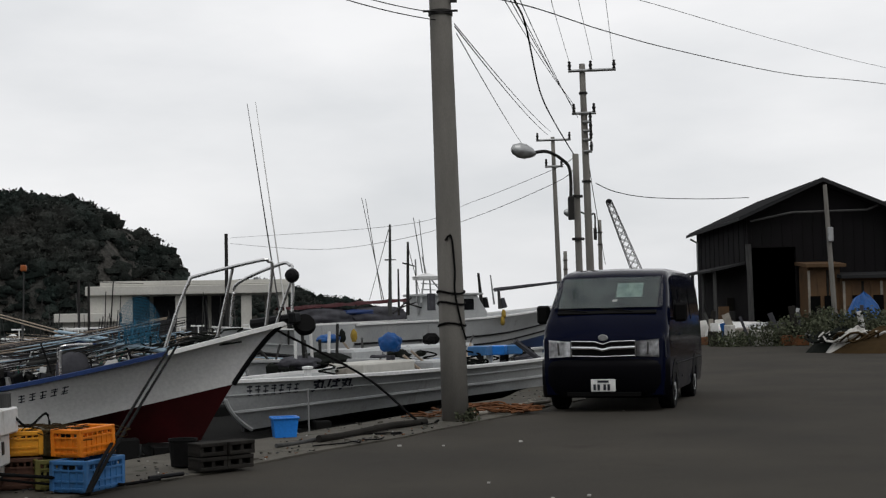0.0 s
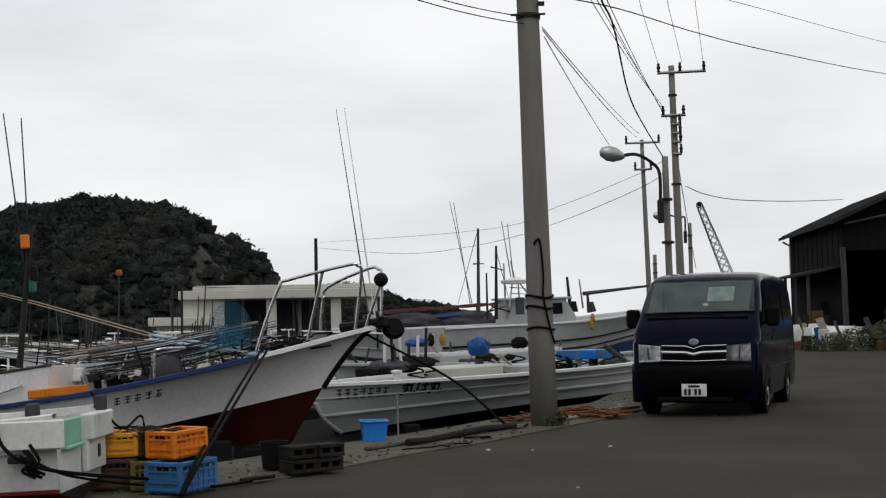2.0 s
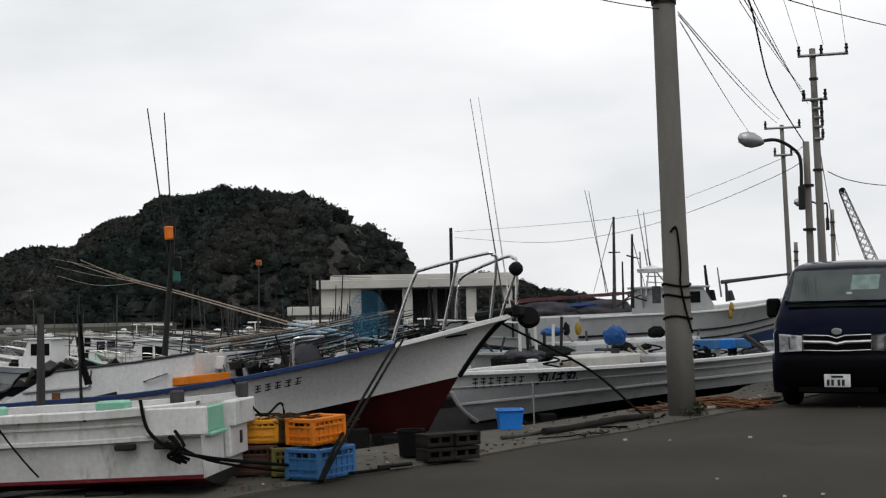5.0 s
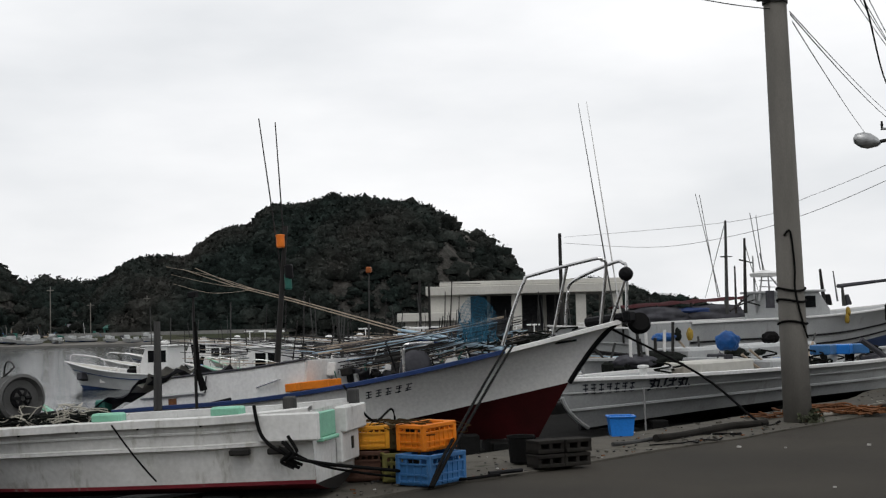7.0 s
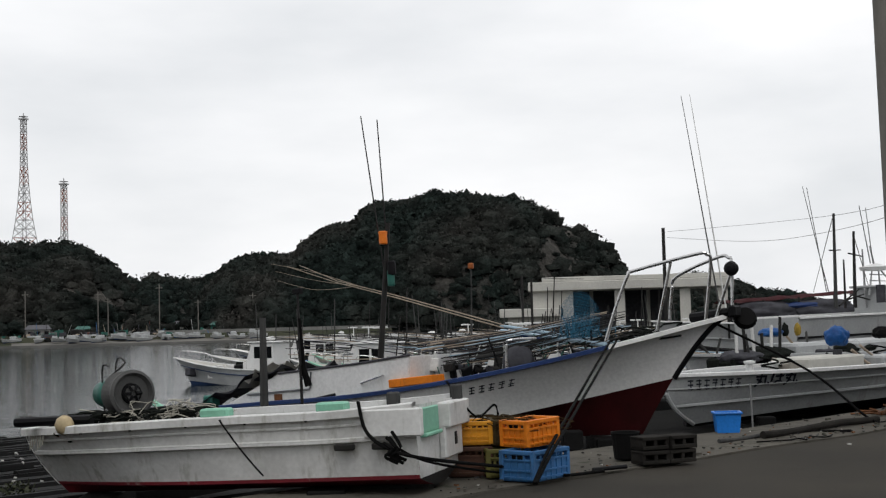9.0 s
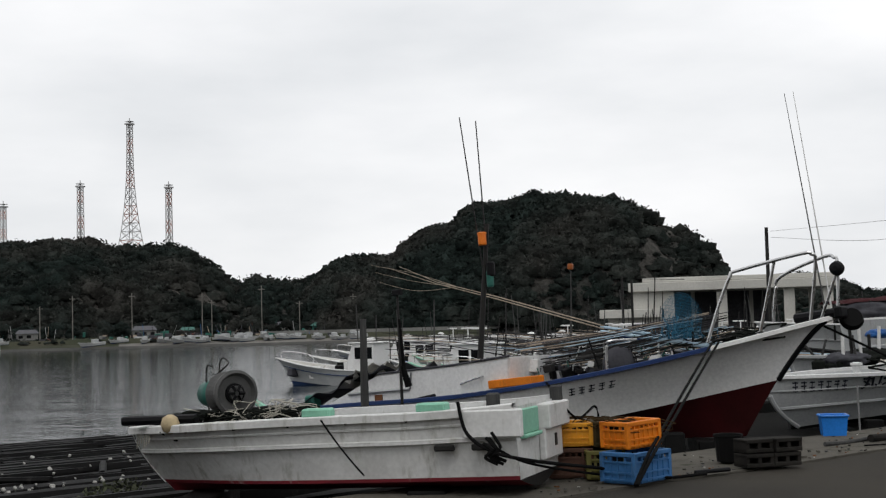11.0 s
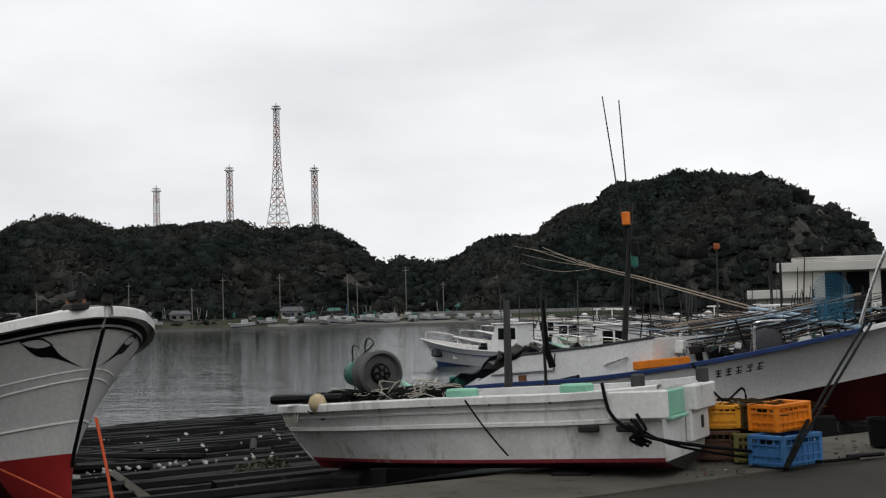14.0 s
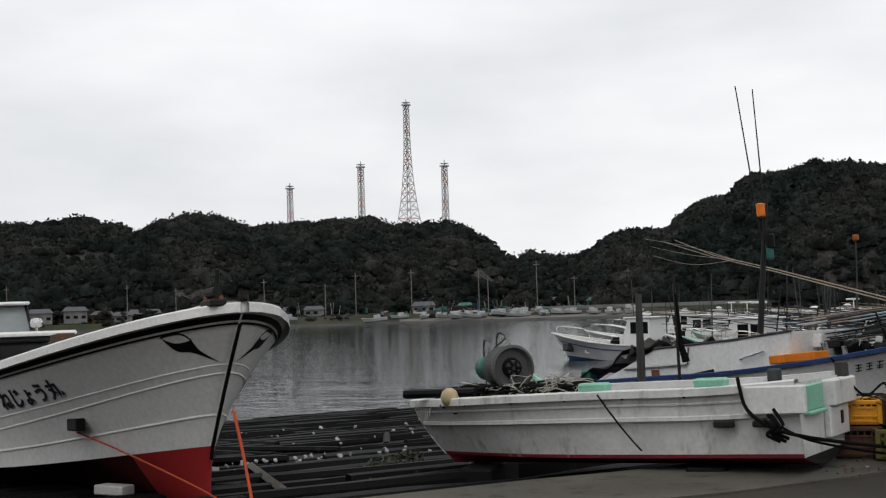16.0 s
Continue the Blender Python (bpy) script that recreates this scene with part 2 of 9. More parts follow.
def foliage(name, green, brown, lo=0.5, hi=1.45, relief=0.5, island=0.4):
    """Massed leaves seen from far off: patches of green and brown, clumps, leaf grain and real relief."""
    m = bpy.data.materials.new(name)
    m.use_nodes = True
    nt, ln = m.node_tree.nodes, m.node_tree.links
    b = nt["Principled BSDF"]
    co = nt.new("ShaderNodeTexCoord")

    def noise_at(scale, detail, rough=0.6):
        n = nt.new("ShaderNodeTexNoise")
        n.inputs["Scale"].default_value, n.inputs["Detail"].default_value, n.inputs["Roughness"].default_value = scale, detail, rough
        ln.new(co.outputs["Object"], n.inputs["Vector"])
        return n.outputs["Fac"]

    def times(col, fac, f0, f1, a, z):
        r = nt.new("ShaderNodeMapRange")
        r.inputs["From Min"].default_value, r.inputs["From Max"].default_value = f0, f1
        r.inputs["To Min"].default_value, r.inputs["To Max"].default_value = a, z
        ln.new(fac, r.inputs["Value"])
        x = nt.new("ShaderNodeMix")
        x.data_type, x.blend_type = "RGBA", "MULTIPLY"
        x.inputs["Factor"].default_value = 1.0
        ln.new(col, x.inputs["A"])
        ln.new(r.outputs["Result"], x.inputs["B"])
        return x.outputs["Result"]

    ramp = nt.new("ShaderNodeValToRGB")
    ramp.color_ramp.elements[0].position, ramp.color_ramp.elements[1].position = 0.40, 0.66
    ramp.color_ramp.elements[0].color, ramp.color_ramp.elements[1].color = (*green, 1), (*brown, 1)
    ln.new(noise_at(0.035, 4), ramp.inputs["Fac"])
    fine = noise_at(1.3, 4, 0.7)
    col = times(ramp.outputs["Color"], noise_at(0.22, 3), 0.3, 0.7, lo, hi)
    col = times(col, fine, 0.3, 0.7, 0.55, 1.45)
    geo = nt.new("ShaderNodeNewGeometry")
    col = times(col, geo.outputs["Random Per Island"], 0.0, 1.0, 1 - island, 1 + island)
    ln.new(col, b.inputs["Base Color"])
    b.inputs["Roughness"].default_value = 0.95
    b.inputs["Specular IOR Level"].default_value = 0.02
    bp = nt.new("ShaderNodeBump")
    bp.inputs["Strength"].default_value, bp.inputs["Distance"].default_value = 1.0, relief
    ln.new(fine, bp.inputs["Height"])
    ln.new(bp.outputs["Normal"], b.inputs["Normal"])
    return m


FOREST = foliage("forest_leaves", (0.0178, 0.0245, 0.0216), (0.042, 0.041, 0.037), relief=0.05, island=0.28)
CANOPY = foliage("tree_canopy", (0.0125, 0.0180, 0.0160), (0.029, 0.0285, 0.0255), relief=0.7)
HILL_SOIL = foliage("hill_rock_and_scrub", (0.045, 0.046, 0.042), (0.11, 0.102, 0.092), relief=1.2, island=0.0)
FAR_GREEN = material("far_grass", (0.030, 0.038, 0.024), 0.95, spec=0.02, second=(0.06, 0.058, 0.042), scale=0.1, grain=1.2, bump=0.0)
FAR_STONE = material("far_quay_stone", (0.085, 0.083, 0.077), 0.9, second=(0.04, 0.04, 0.038), scale=0.15, grain=1.2, bump=0.0)
FAR_PLASTER = material("far_plaster", (0.20, 0.20, 0.19), 0.9, second=(0.12, 0.12, 0.115), scale=0.3, grain=2.0, bump=0.0, stain=(0.1, 0.1, 0.09), stain_scale=0.4, stain_at=0.58)
SAND = material("far_sand", (0.15, 0.143, 0.128), 0.95, scale=0.1, grain=1.2, bump=0.0)
TILE_ROOF = material("far_roof_tiles", (0.10, 0.10, 0.11), 0.8, scale=0.4, grain=6, bump=0.1)
RED_ROOF = material("far_red_roof", (0.12, 0.045, 0.038), 0.8, scale=0.4, grain=6, bump=0.1)
TOWER_RED = material("tower_red", (0.36, 0.15, 0.11), 0.7, scale=0.5, grain=6, bump=0.0)
TOWER_WHITE = material("tower_white", (0.42, 0.42, 0.42), 0.7, scale=0.5, grain=6, bump=0.0)
CLOTH_GREY = material("grey_cover_cloth", (0.07, 0.07, 0.078), 0.85, spec=0.08, second=(0.04, 0.04, 0.046), scale=4, grain=30, bump=0.4)
PAINTED_GREY = material("weathered_grey_paint", (0.085, 0.085, 0.083), 0.6, second=(0.05, 0.05, 0.049), scale=6, grain=50, bump=0.1, stain=(0.07, 0.05, 0.04), stain_at=0.62)
MAROON = material("maroon_cover_cloth", (0.09, 0.018, 0.022), 0.85, scale=4, grain=30, bump=0.4)
YELLOW_FLOAT = material("yellow_float", (0.30, 0.20, 0.03), 0.6, scale=5, grain=40, bump=0.1)
POLE_PALE = material("pale_blue_pole", (0.38, 0.50, 0.58), 0.45, second=(0.28, 0.40, 0.50), scale=3, grain=40, bump=0.05)
POLE_TAN = material("tan_pole", (0.36, 0.29, 0.22), 0.5, scale=3, grain=40, bump=0.05)
SHELL = material("pale_litter", (0.46, 0.45, 0.42), 0.8, scale=9, grain=60, bump=0.2)


def glass(name, tint, rough=0.03):
    m = bpy.data.materials.new(name)
    m.use_nodes = True
    b = m.node_tree.nodes["Principled BSDF"]
    b.inputs["Base Color"].default_value = (*tint, 1)
    b.inputs["Roughness"].default_value = rough
    b.inputs["Transmission Weight"].default_value = 1.0
    b.inputs["IOR"].default_value = 1.45
    return m


SCREEN_PALE = material("pale_screen", (0.22, 0.24, 0.24), 0.12, spec=0.4, second=(0.16, 0.18, 0.18), scale=2, grain=10, bump=0.0)
DARK_GLASS = material("tinted_glass", (0.008, 0.009, 0.010), 0.08, spec=0.3, scale=1, grain=10, bump=0.0)
WATER = bpy.data.materials.new("harbour_water")
WATER.use_nodes = True


def make_water():
    nt, ln = WATER.node_tree.nodes, WATER.node_tree.links
    b = nt["Principled BSDF"]
    b.inputs["Base Color"].default_value = (0.012, 0.017, 0.019, 1)
    b.inputs["Roughness"].default_value = 0.05
    b.inputs["IOR"].default_value = 1.33
    b.inputs["Specular IOR Level"].default_value = 0.11
    co = nt.new("ShaderNodeTexCoord")
    hs = []
    for sc, st in ((1.1, (0.55, 1.0, 1)), (0.23, (0.5, 1.0, 1)), (4.5, (0.4, 1.0, 1))):
        mp = nt.new("ShaderNodeMapping")
        mp.inputs["Scale"].default_value = st
        mp.inputs["Rotation"].default_value = (0, 0, radians(-35))
        nz = nt.new("ShaderNodeTexNoise")
        nz.inputs["Scale"].default_value = sc
        nz.inputs["Detail"].default_value = 4
        ln.new(co.outputs["Object"], mp.inputs["Vector"])
        ln.new(mp.outputs["Vector"], nz.inputs["Vector"])
        hs.append(nz)
    add = nt.new("ShaderNodeMath")
    add.operation = "MULTIPLY_ADD"
    add.inputs[1].default_value = 2.5
    ln.new(hs[1].outputs["Fac"], add.inputs[0])
    ln.new(hs[0].outputs["Fac"], add.inputs[2])
    more = nt.new("ShaderNodeMath")
    more.operation = "MULTIPLY_ADD"
    more.inputs[1].default_value = 0.6
    ln.new(hs[2].outputs["Fac"], more.inputs[0])
    ln.new(add.outputs["Value"], more.inputs[2])
    bp = nt.new("ShaderNodeBump")
    bp.inputs["Strength"].default_value = 0.26
    bp.inputs["Distance"].default_value = 0.12
    ln.new(more.outputs["Value"], bp.inputs["Height"])
    ln.new(bp.outputs["Normal"], b.inputs["Normal"])


make_water()

# ---- mesh helpers ----


def part(name, bm, mat, parent=None, label="", smooth=False):
    me = bpy.data.meshes.new(name)
    bm.to_mesh(me)
    bm.free()
    if smooth:
        for f in me.polygons:
            f.use_smooth = True
    for m in (mat if isinstance(mat, (list, tuple)) else [mat]):
        me.materials.append(m)
    ob = new(name, me)
    if parent is not None:
        ob.parent = parent
    if label:
        ob["label"] = label
    return ob


def thing(name, m, label, category, group="", kind=""):
    ob = new(name)
    ob.empty_display_size = 0.2
    ob.matrix_basis = m
    return tagged(ob, label, category, group, kind)


def mesh():
    return bmesh.new()


def box(bm, c, s, rot=None, bevel=0.0):
    r = bmesh.ops.create_cube(bm, size=1.0)
    vs = r["verts"]
    bmesh.ops.scale(bm, verts=vs, vec=s)
    if bevel:
        es = list({e for v in vs for e in v.link_edges})
        out = bmesh.ops.bevel(bm, geom=es, offset=bevel, segments=1, affect="EDGES", profile=0.6)
        vs = list({v for f in out["faces"] for v in f.verts} | {v for v in vs if v.is_valid})
    m = Matrix.Translation(c)
    if rot:
        m = m @ Euler([radians(a) for a in rot]).to_matrix().to_4x4()
    bmesh.ops.transform(bm, matrix=m, verts=vs)
    return bm


def tube(bm, pts, r, n=8, r1=None, cap=True):
    """A round bar along a line of points, tapering from r to r1."""
    pts = [Vector(p) for p in pts]
    r1 = r if r1 is None else r1
    rings = []
    up = Vector((0, 0, 1))
    for i, p in enumerate(pts):
        d = (pts[min(i + 1, len(pts) - 1)] - pts[max(i - 1, 0)]).normalized()
        ref = up if abs(d.z) < 0.95 else Vector((1, 0, 0))
        a = d.cross(ref).normalized()
        b = a.cross(d)
        rr = r + (r1 - r) * i / max(1, len(pts) - 1)
        rings.append([bm.verts.new(p + (a * math.cos(k * math.tau / n) + b * math.sin(k * math.tau / n)) * rr) for k in range(n)])
    for A, B in zip(rings, rings[1:]):
        for k in range(n):
            bm.faces.new((A[k], A[(k + 1) % n], B[(k + 1) % n], B[k]))
    if cap:
        bm.faces.new(rings[0][::-1])
        bm.faces.new(rings[-1])
    return bm


def lathe(bm, prof, n=20, m=None):
    """Turn a profile of (radius, height) round z."""
    rings = []
    m = m or Matrix()
    for r, z in prof:
        rings.append([bm.verts.new(m @ Vector((r * math.cos(k * math.tau / n), r * math.sin(k * math.tau / n), z))) for k in range(n)])
    for A, B in zip(rings, rings[1:]):
        for k in range(n):
            bm.faces.new((A[k], A[(k + 1) % n], B[(k + 1) % n], B[k]))
    bm.faces.new(rings[0][::-1])
    bm.faces.new(rings[-1])
    return bm


def sheet(bm, rows):
    """Quads over a grid of points."""
    g = [[bm.verts.new(p) for p in r] for r in rows]
    for A, B in zip(g, g[1:]):
        for i in range(len(A) - 1):
            bm.faces.new((A[i], A[i + 1], B[i + 1], B[i]))
    return g


def sag(a, b, drop, n=14):
    a, b = Vector(a), Vector(b)
    return [a.lerp(b, i / n) - Vector((0, 0, drop * 4 * (i / n) * (1 - i / n))) for i in range(n + 1)]


def arc(pts, n=6):
    """A smooth line through points."""
    pts = [Vector(p) for p in pts]
    out = []
    for i in range(len(pts) - 1):
        p0, p1, p2, p3 = pts[max(i - 1, 0)], pts[i], pts[i + 1], pts[min(i + 2, len(pts) - 1)]
        for k in range(n):
            t = k / n
            out.append(0.5 * ((2 * p1) + (p2 - p0) * t + (2 * p0 - 5 * p1 + 4 * p2 - p3) * t * t + (3 * p1 - p0 - 3 * p2 + p3) * t ** 3))
    out.append(pts[-1])
    return out


def polar(az, d, z=0.0):
    a = radians(az)
    return Vector((d * math.sin(a), d * math.cos(a), z))


def aim(az, el, d):
    """The point seen from the eye at a bearing, a rise and a level distance."""
    return polar(az, d, EYE[2] + d * math.tan(radians(el)))


# ---- ground: road, quay edge, slipway, water ----
WATER_Z = -1.6
EDGE = [(-130, -244), (-12.5, -9.3), (-7.0, 1.7), (-4.6, 6.6), (-2.3, 11.2), (-0.5, 14.8), (0.9, 17.8), (2.1, 20.8), (2.9, 24.0), (3.5, 29.0),
        (4.3, 40.0), (6.0, 60.0), (9.0, 90.0), (30.0, 300.0), (200.0, 2500.0)]
OUT = Vector((-0.905, 0.425, 0))
SLOPE = 0.057
STEP = 0.20


def edge_x(y):
    for (x0, y0), (x1, y1) in zip(EDGE, EDGE[1:]):
        if y0 <= y <= y1:
            return x0 + (x1 - x0) * (y - y0) / (y1 - y0)
    return EDGE[-1][0]


def off_edge(x, y):
    """How far out from the road's edge, along OUT, a place lies."""
    lo, hi = -50.0, 400.0
    for _ in range(40):
        mid = (lo + hi) / 2
        px, py = x - OUT.x * mid, y - OUT.y * mid
        if px < edge_x(py):
            lo = mid
        else:
            hi = mid
    return lo


def ground_z(x, y):
    o = off_edge(x, y)
    if o <= 0:
        return 0.0
    if o < 1.4:
        return 0.02
    return max(-3.4, 0.02 - STEP - (o - 1.4) * SLOPE)


def build_ground():
    def strip(name, offs, mat, cut=1.0, rough=0.0):
        pts = []
        for (x0, y0), (x1, y1) in zip(EDGE, EDGE[1:]):
            seg = math.hypot(x1 - x0, y1 - y0)
            n = 1 if seg > 60 else max(1, int(seg / cut))
            pts += [(x0 + (x1 - x0) * i / n, y0 + (y1 - y0) * i / n) for i in range(n)]
        pts.append(EDGE[-1])
        rows = []
        for x, y in pts:
            wob = 0.12 * noise.noise((x * 0.6, y * 0.6, 0))
            row = []
            for o, z in offs:
                dz = rough * noise.noise((x * 0.9 + o, y * 0.9, o * 0.7)) if -5 < y < 60 else 0
                oo = o + (wob if abs(o) < 2 else 0)
                row.append((x + OUT.x * oo, y + OUT.y * oo, z + dz))
            rows.append(row)
        bm = mesh()
        sheet(bm, rows)
        bmesh.ops.recalc_face_normals(bm, faces=bm.faces)
        for f in bm.faces:
            if f.normal.z < 0:
                f.normal_flip()
        return part(name, bm, mat)

    tagged(strip("road", [(0.0, 0.0), (-1.5, 0.012), (-4.0, 0.03), (-12, 0.0), (-60, 0.0), (-3000, 0)], ASPHALT),
           "worn grey asphalt road along the harbour", "road", kind="structure")
    tagged(strip("pavement", [(0.003, -0.05), (0.0, 0.018), (0.5, 0.02), (1.0, 0.02), (1.4, 0.02), (1.42, -0.26)], CONCRETE_YARD, 0.7, 0.008),
           "dirty concrete quay edge beside the road", "quay edge", kind="structure")
    offs = [(1.3, -0.02), (1.41, -0.04)] + [(1.46 + k * 1.2, 0.0 - STEP - k * 1.2 * SLOPE) for k in range(26)] + [(60, -4.0), (400, -6)]
    tagged(strip("ground", offs, SLIP_GROUND, 1.0, 0.05), "dark wet slipway ground sloping into the harbour", "slipway", kind="structure")
    bm = mesh()
    sheet(bm, [[(-4000, -1500, WATER_Z), (300, -1500, WATER_Z)], [(-4000, 4500, WATER_Z), (300, 4500, WATER_Z)]])
    tagged(part("water", bm, WATER), "dark rippled harbour water reflecting grey sky", "water", kind="structure")


build_ground()

# ---- hills ----


def heights(mounds, x, y):
    z = 0.0
    for cx, cy, turn, rx, ry, h, p in mounds:
        c, s = math.cos(radians(turn)), math.sin(radians(turn))
        u = ((x - cx) * c + (y - cy) * s) / rx
        v = (-(x - cx) * s + (y - cy) * c) / ry
        q = abs(u) ** p + abs(v) ** 2
        if q < 1:
            z = max(z, h * (1 - q) ** 0.62)
    return z


def leaf_cloud(name, spots, mat, parent, label, seed, leaves, spread, size):
    """Clumps of small tilted leaf cards round each spot, all in one mesh."""
    rng = np.random.default_rng(seed)
    n = len(spots)
    spots = np.array(spots, dtype=float)
    ctr = np.repeat(spots[:, :3], leaves, axis=0)
    sc = np.repeat(spots[:, 3], leaves)[:, None]
    off = rng.normal(size=(n * leaves, 3))
    off /= np.linalg.norm(off, axis=1)[:, None]
    off *= rng.uniform(0.45, 1.0, (n * leaves, 1)) * np.array(spread)
    ctr = ctr + off * sc
    a = rng.normal(size=(n * leaves, 3))
    a /= np.linalg.norm(a, axis=1)[:, None]
    b = np.cross(a, rng.normal(size=(n * leaves, 3)))
    b /= np.linalg.norm(b, axis=1)[:, None]
    s = size * sc * rng.uniform(0.6, 1.35, (n * leaves, 1))
    v = np.stack([ctr - a * s, ctr - b * s * 0.6, ctr + a * s, ctr + b * s * 0.6], 1).reshape(-1, 3)
    me = bpy.data.meshes.new(name)
    k = n * leaves
    me.vertices.add(4 * k)
    me.vertices.foreach_set("co", v.ravel())
    me.loops.add(4 * k)
    me.loops.foreach_set("vertex_index", np.arange(4 * k))
    me.polygons.add(k)
    me.polygons.foreach_set("loop_start", np.arange(k) * 4)
    me.update(calc_edges=True)
    me.materials.append(mat)
    ob = new(name, me)
    ob.parent = parent
    if label:
        ob["label"] = label
    return ob


def canopy(root, spots, seed):
    """Lumpy uneven tree crowns packed over a hillside, all in one mesh."""
    base = mesh()
    bmesh.ops.create_icosphere(base, subdivisions=2 if len(spots) < 600 else 1, radius=1.0)
    bv = np.array([v.co[:] for v in base.verts])
    bf = np.array([[v.index for v in f.verts] for f in base.faces])
    base.free()
    keep = bv[:, 2] > -0.60
    ok = keep[bf].all(axis=1)
    bf = bf[ok]
    rng = np.random.default_rng(seed)
    shapes = []
    for k in range(10):
        off = Vector((k * 7.3, seed, 0))
        shapes.append(np.array([d * (0.9 + 0.60 * noise.fractal(Vector(d) * 2.3 + off, 0.7, 2.0, 4)) for d in bv]))
    n, m = len(spots), len(bv)
    V = np.empty((n * m, 3))
    for i, (x, y, z, q) in enumerate(spots):
        a = rng.uniform(0, math.tau)
        c, sn = math.cos(a), math.sin(a)
        p = shapes[i % 10] * np.array([rng.uniform(0.85, 1.4), rng.uniform(0.85, 1.4), rng.uniform(0.5, 0.95)]) * q
        V[i * m:(i + 1) * m] = np.stack([p[:, 0] * c - p[:, 1] * sn + x, p[:, 0] * sn + p[:, 1] * c + y, p[:, 2] + z], 1)
    F = (bf[None] + (np.arange(n) * m)[:, None, None]).reshape(-1, 3)
    me = bpy.data.meshes.new("canopy")
    me.vertices.add(len(V))
    me.vertices.foreach_set("co", V.ravel())
    me.loops.add(F.size)
    me.loops.foreach_set("vertex_index", F.ravel())
    me.polygons.add(len(F))
    me.polygons.foreach_set("loop_start", np.arange(len(F)) * 3)
    me.update(calc_edges=True)
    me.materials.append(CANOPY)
    me.polygons.foreach_set("use_smooth", np.ones(len(F), dtype=bool))
    ob = new("canopy", me)
    ob.parent = root
    ob["label"] = "dense dark evergreen tree crowns"
    ob["kind"] = "stuff"


def relief(x, y, h, seed):
    """Gullies, knolls and broken ledges on a hillside."""
    a = noise.fractal((x * 0.028, y * 0.028, seed), 1.0, 2.0, 4)
    b = abs(noise.noise((x * 0.06, y * 0.025, seed + 4.0)))
    return h * (1 + 0.13 * a - 0.14 * b - 0.035)


def hill(label, mounds, base, step, count, seed, crown, cliff=90.0):
    """A wooded hill: a rough body of earth and rock with a coat of tree crowns."""
    root = thing("hill", Matrix(), label, "wooded hill", kind="structure")
    xs = [m[0] for m in mounds]
    ys = [m[1] for m in mounds]
    R = max(max(m[3], m[4]) for m in mounds)
    x0, x1, y0, y1 = min(xs) - R, max(xs) + R, min(ys) - R, max(ys) + R
    nx, ny = int((x1 - x0) / step) + 1, int((y1 - y0) / step) + 1
    rows = []
    for j in range(ny):
        row = []
        for i in range(nx):
            x, y = x0 + i * step, y0 + j * step
            h = heights(mounds, x, y)
            if h > 0:
                h = relief(x, y, h, seed)
            row.append((x, y, base + h if h > 0 else base - 3))
        rows.append(row)
    bm = mesh()
    sheet(bm, rows)
    part("hillside", bm, HILL_SOIL, root, "dark earth and undergrowth", smooth=True)
    rng = random.Random(seed)
    spots = []
    guard = 0
    while len(spots) < count and guard < count * 60:
        guard += 1
        x, y = rng.uniform(x0, x1), rng.uniform(y0, y1)
        h = heights(mounds, x, y)
        if h < 0.6:
            continue
        h = relief(x, y, h, seed)
        # keep to the harbour side and the ridge
        d = math.hypot(x, y)
        hb = heights(mounds, x * (1 - 9 / d), y * (1 - 9 / d))
        if hb > h + 3.0:
            continue
        bare = noise.noise((x * 0.03, y * 0.03, h * 0.05 + seed))
        if bare > 0.36 and h > 4 and rng.random() < 0.8:
            continue
        # bare rock shows on the steep seaward end
        if math.degrees(math.atan2(x, y)) + 1.2 * bare > cliff and h > 4 and rng.random() < 0.88:
            continue
        s = crown * (0.5 + 1.1 * rng.random() ** 2.2)
        spots.append((x, y, base + h + s * 0.15, s))
    canopy(root, spots, seed)
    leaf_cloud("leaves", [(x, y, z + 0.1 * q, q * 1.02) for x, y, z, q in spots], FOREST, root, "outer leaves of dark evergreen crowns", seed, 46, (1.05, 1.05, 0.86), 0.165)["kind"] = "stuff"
    return root


def mound(az, d, half_deg, deep, el, p=2.2, extra=0.0):
    """A mound on a bearing, d metres off, half_deg wide to each side, that rises to el degrees."""
    c = polar(az, d)
    return (c.x, c.y, -az + extra, d * math.tan(radians(half_deg)), deep, d * math.tan(radians(el)) + EYE[2] - WATER_Z, p)


hill("steep wooded headland hill with dark evergreen trees",
     [mound(-17.1, 372, 4.6, 60, 5.25, 4.4), mound(-20.45, 374, 2.55, 50, 5.2, 4.2), mound(-15.85, 370, 2.0, 50, 5.25, 2.6), mound(-22.45, 377, 3.75, 55, 4.15, 2.3), mound(-25.9, 382, 3.5, 60, 2.80, 2.9), mound(-12.95, 368, 2.25, 45, 3.72, 2.2)],
     WATER_Z, 4.0, 10500, 3, 2.0, cliff=-14.5)
hill("long wooded hill across the harbour with dark trees",
     [mound(-39.6, 450, 6.0, 75, 3.96, 2.4), mound(-35.6, 450, 4.0, 70, 3.58, 2.6), mound(-45.4, 452, 4.6, 70, 3.97, 2.4), mound(-52, 460, 7.6, 75, 4.05, 2.8), mound(-62, 470, 9, 75, 3.8, 2.4)],
     WATER_Z, 4.0, 11500, 5, 2.3)
hill("low wooded saddle between the two hills", [mound(-29.8, 620, 6.0, 90, 2.12, 3.2), mound(-33, 640, 4, 90, 1.6, 2.4)], WATER_Z, 8.0, 1500, 9, 3.2)
hill("small grey-green rocky cape in the distance", [mound(-7.9, 480, 3.2, 60, 1.75, 2.2), mound(-5.4, 490, 3.0, 50, 1.0, 2.2)], WATER_Z, 5.0, 1500, 13, 1.5)
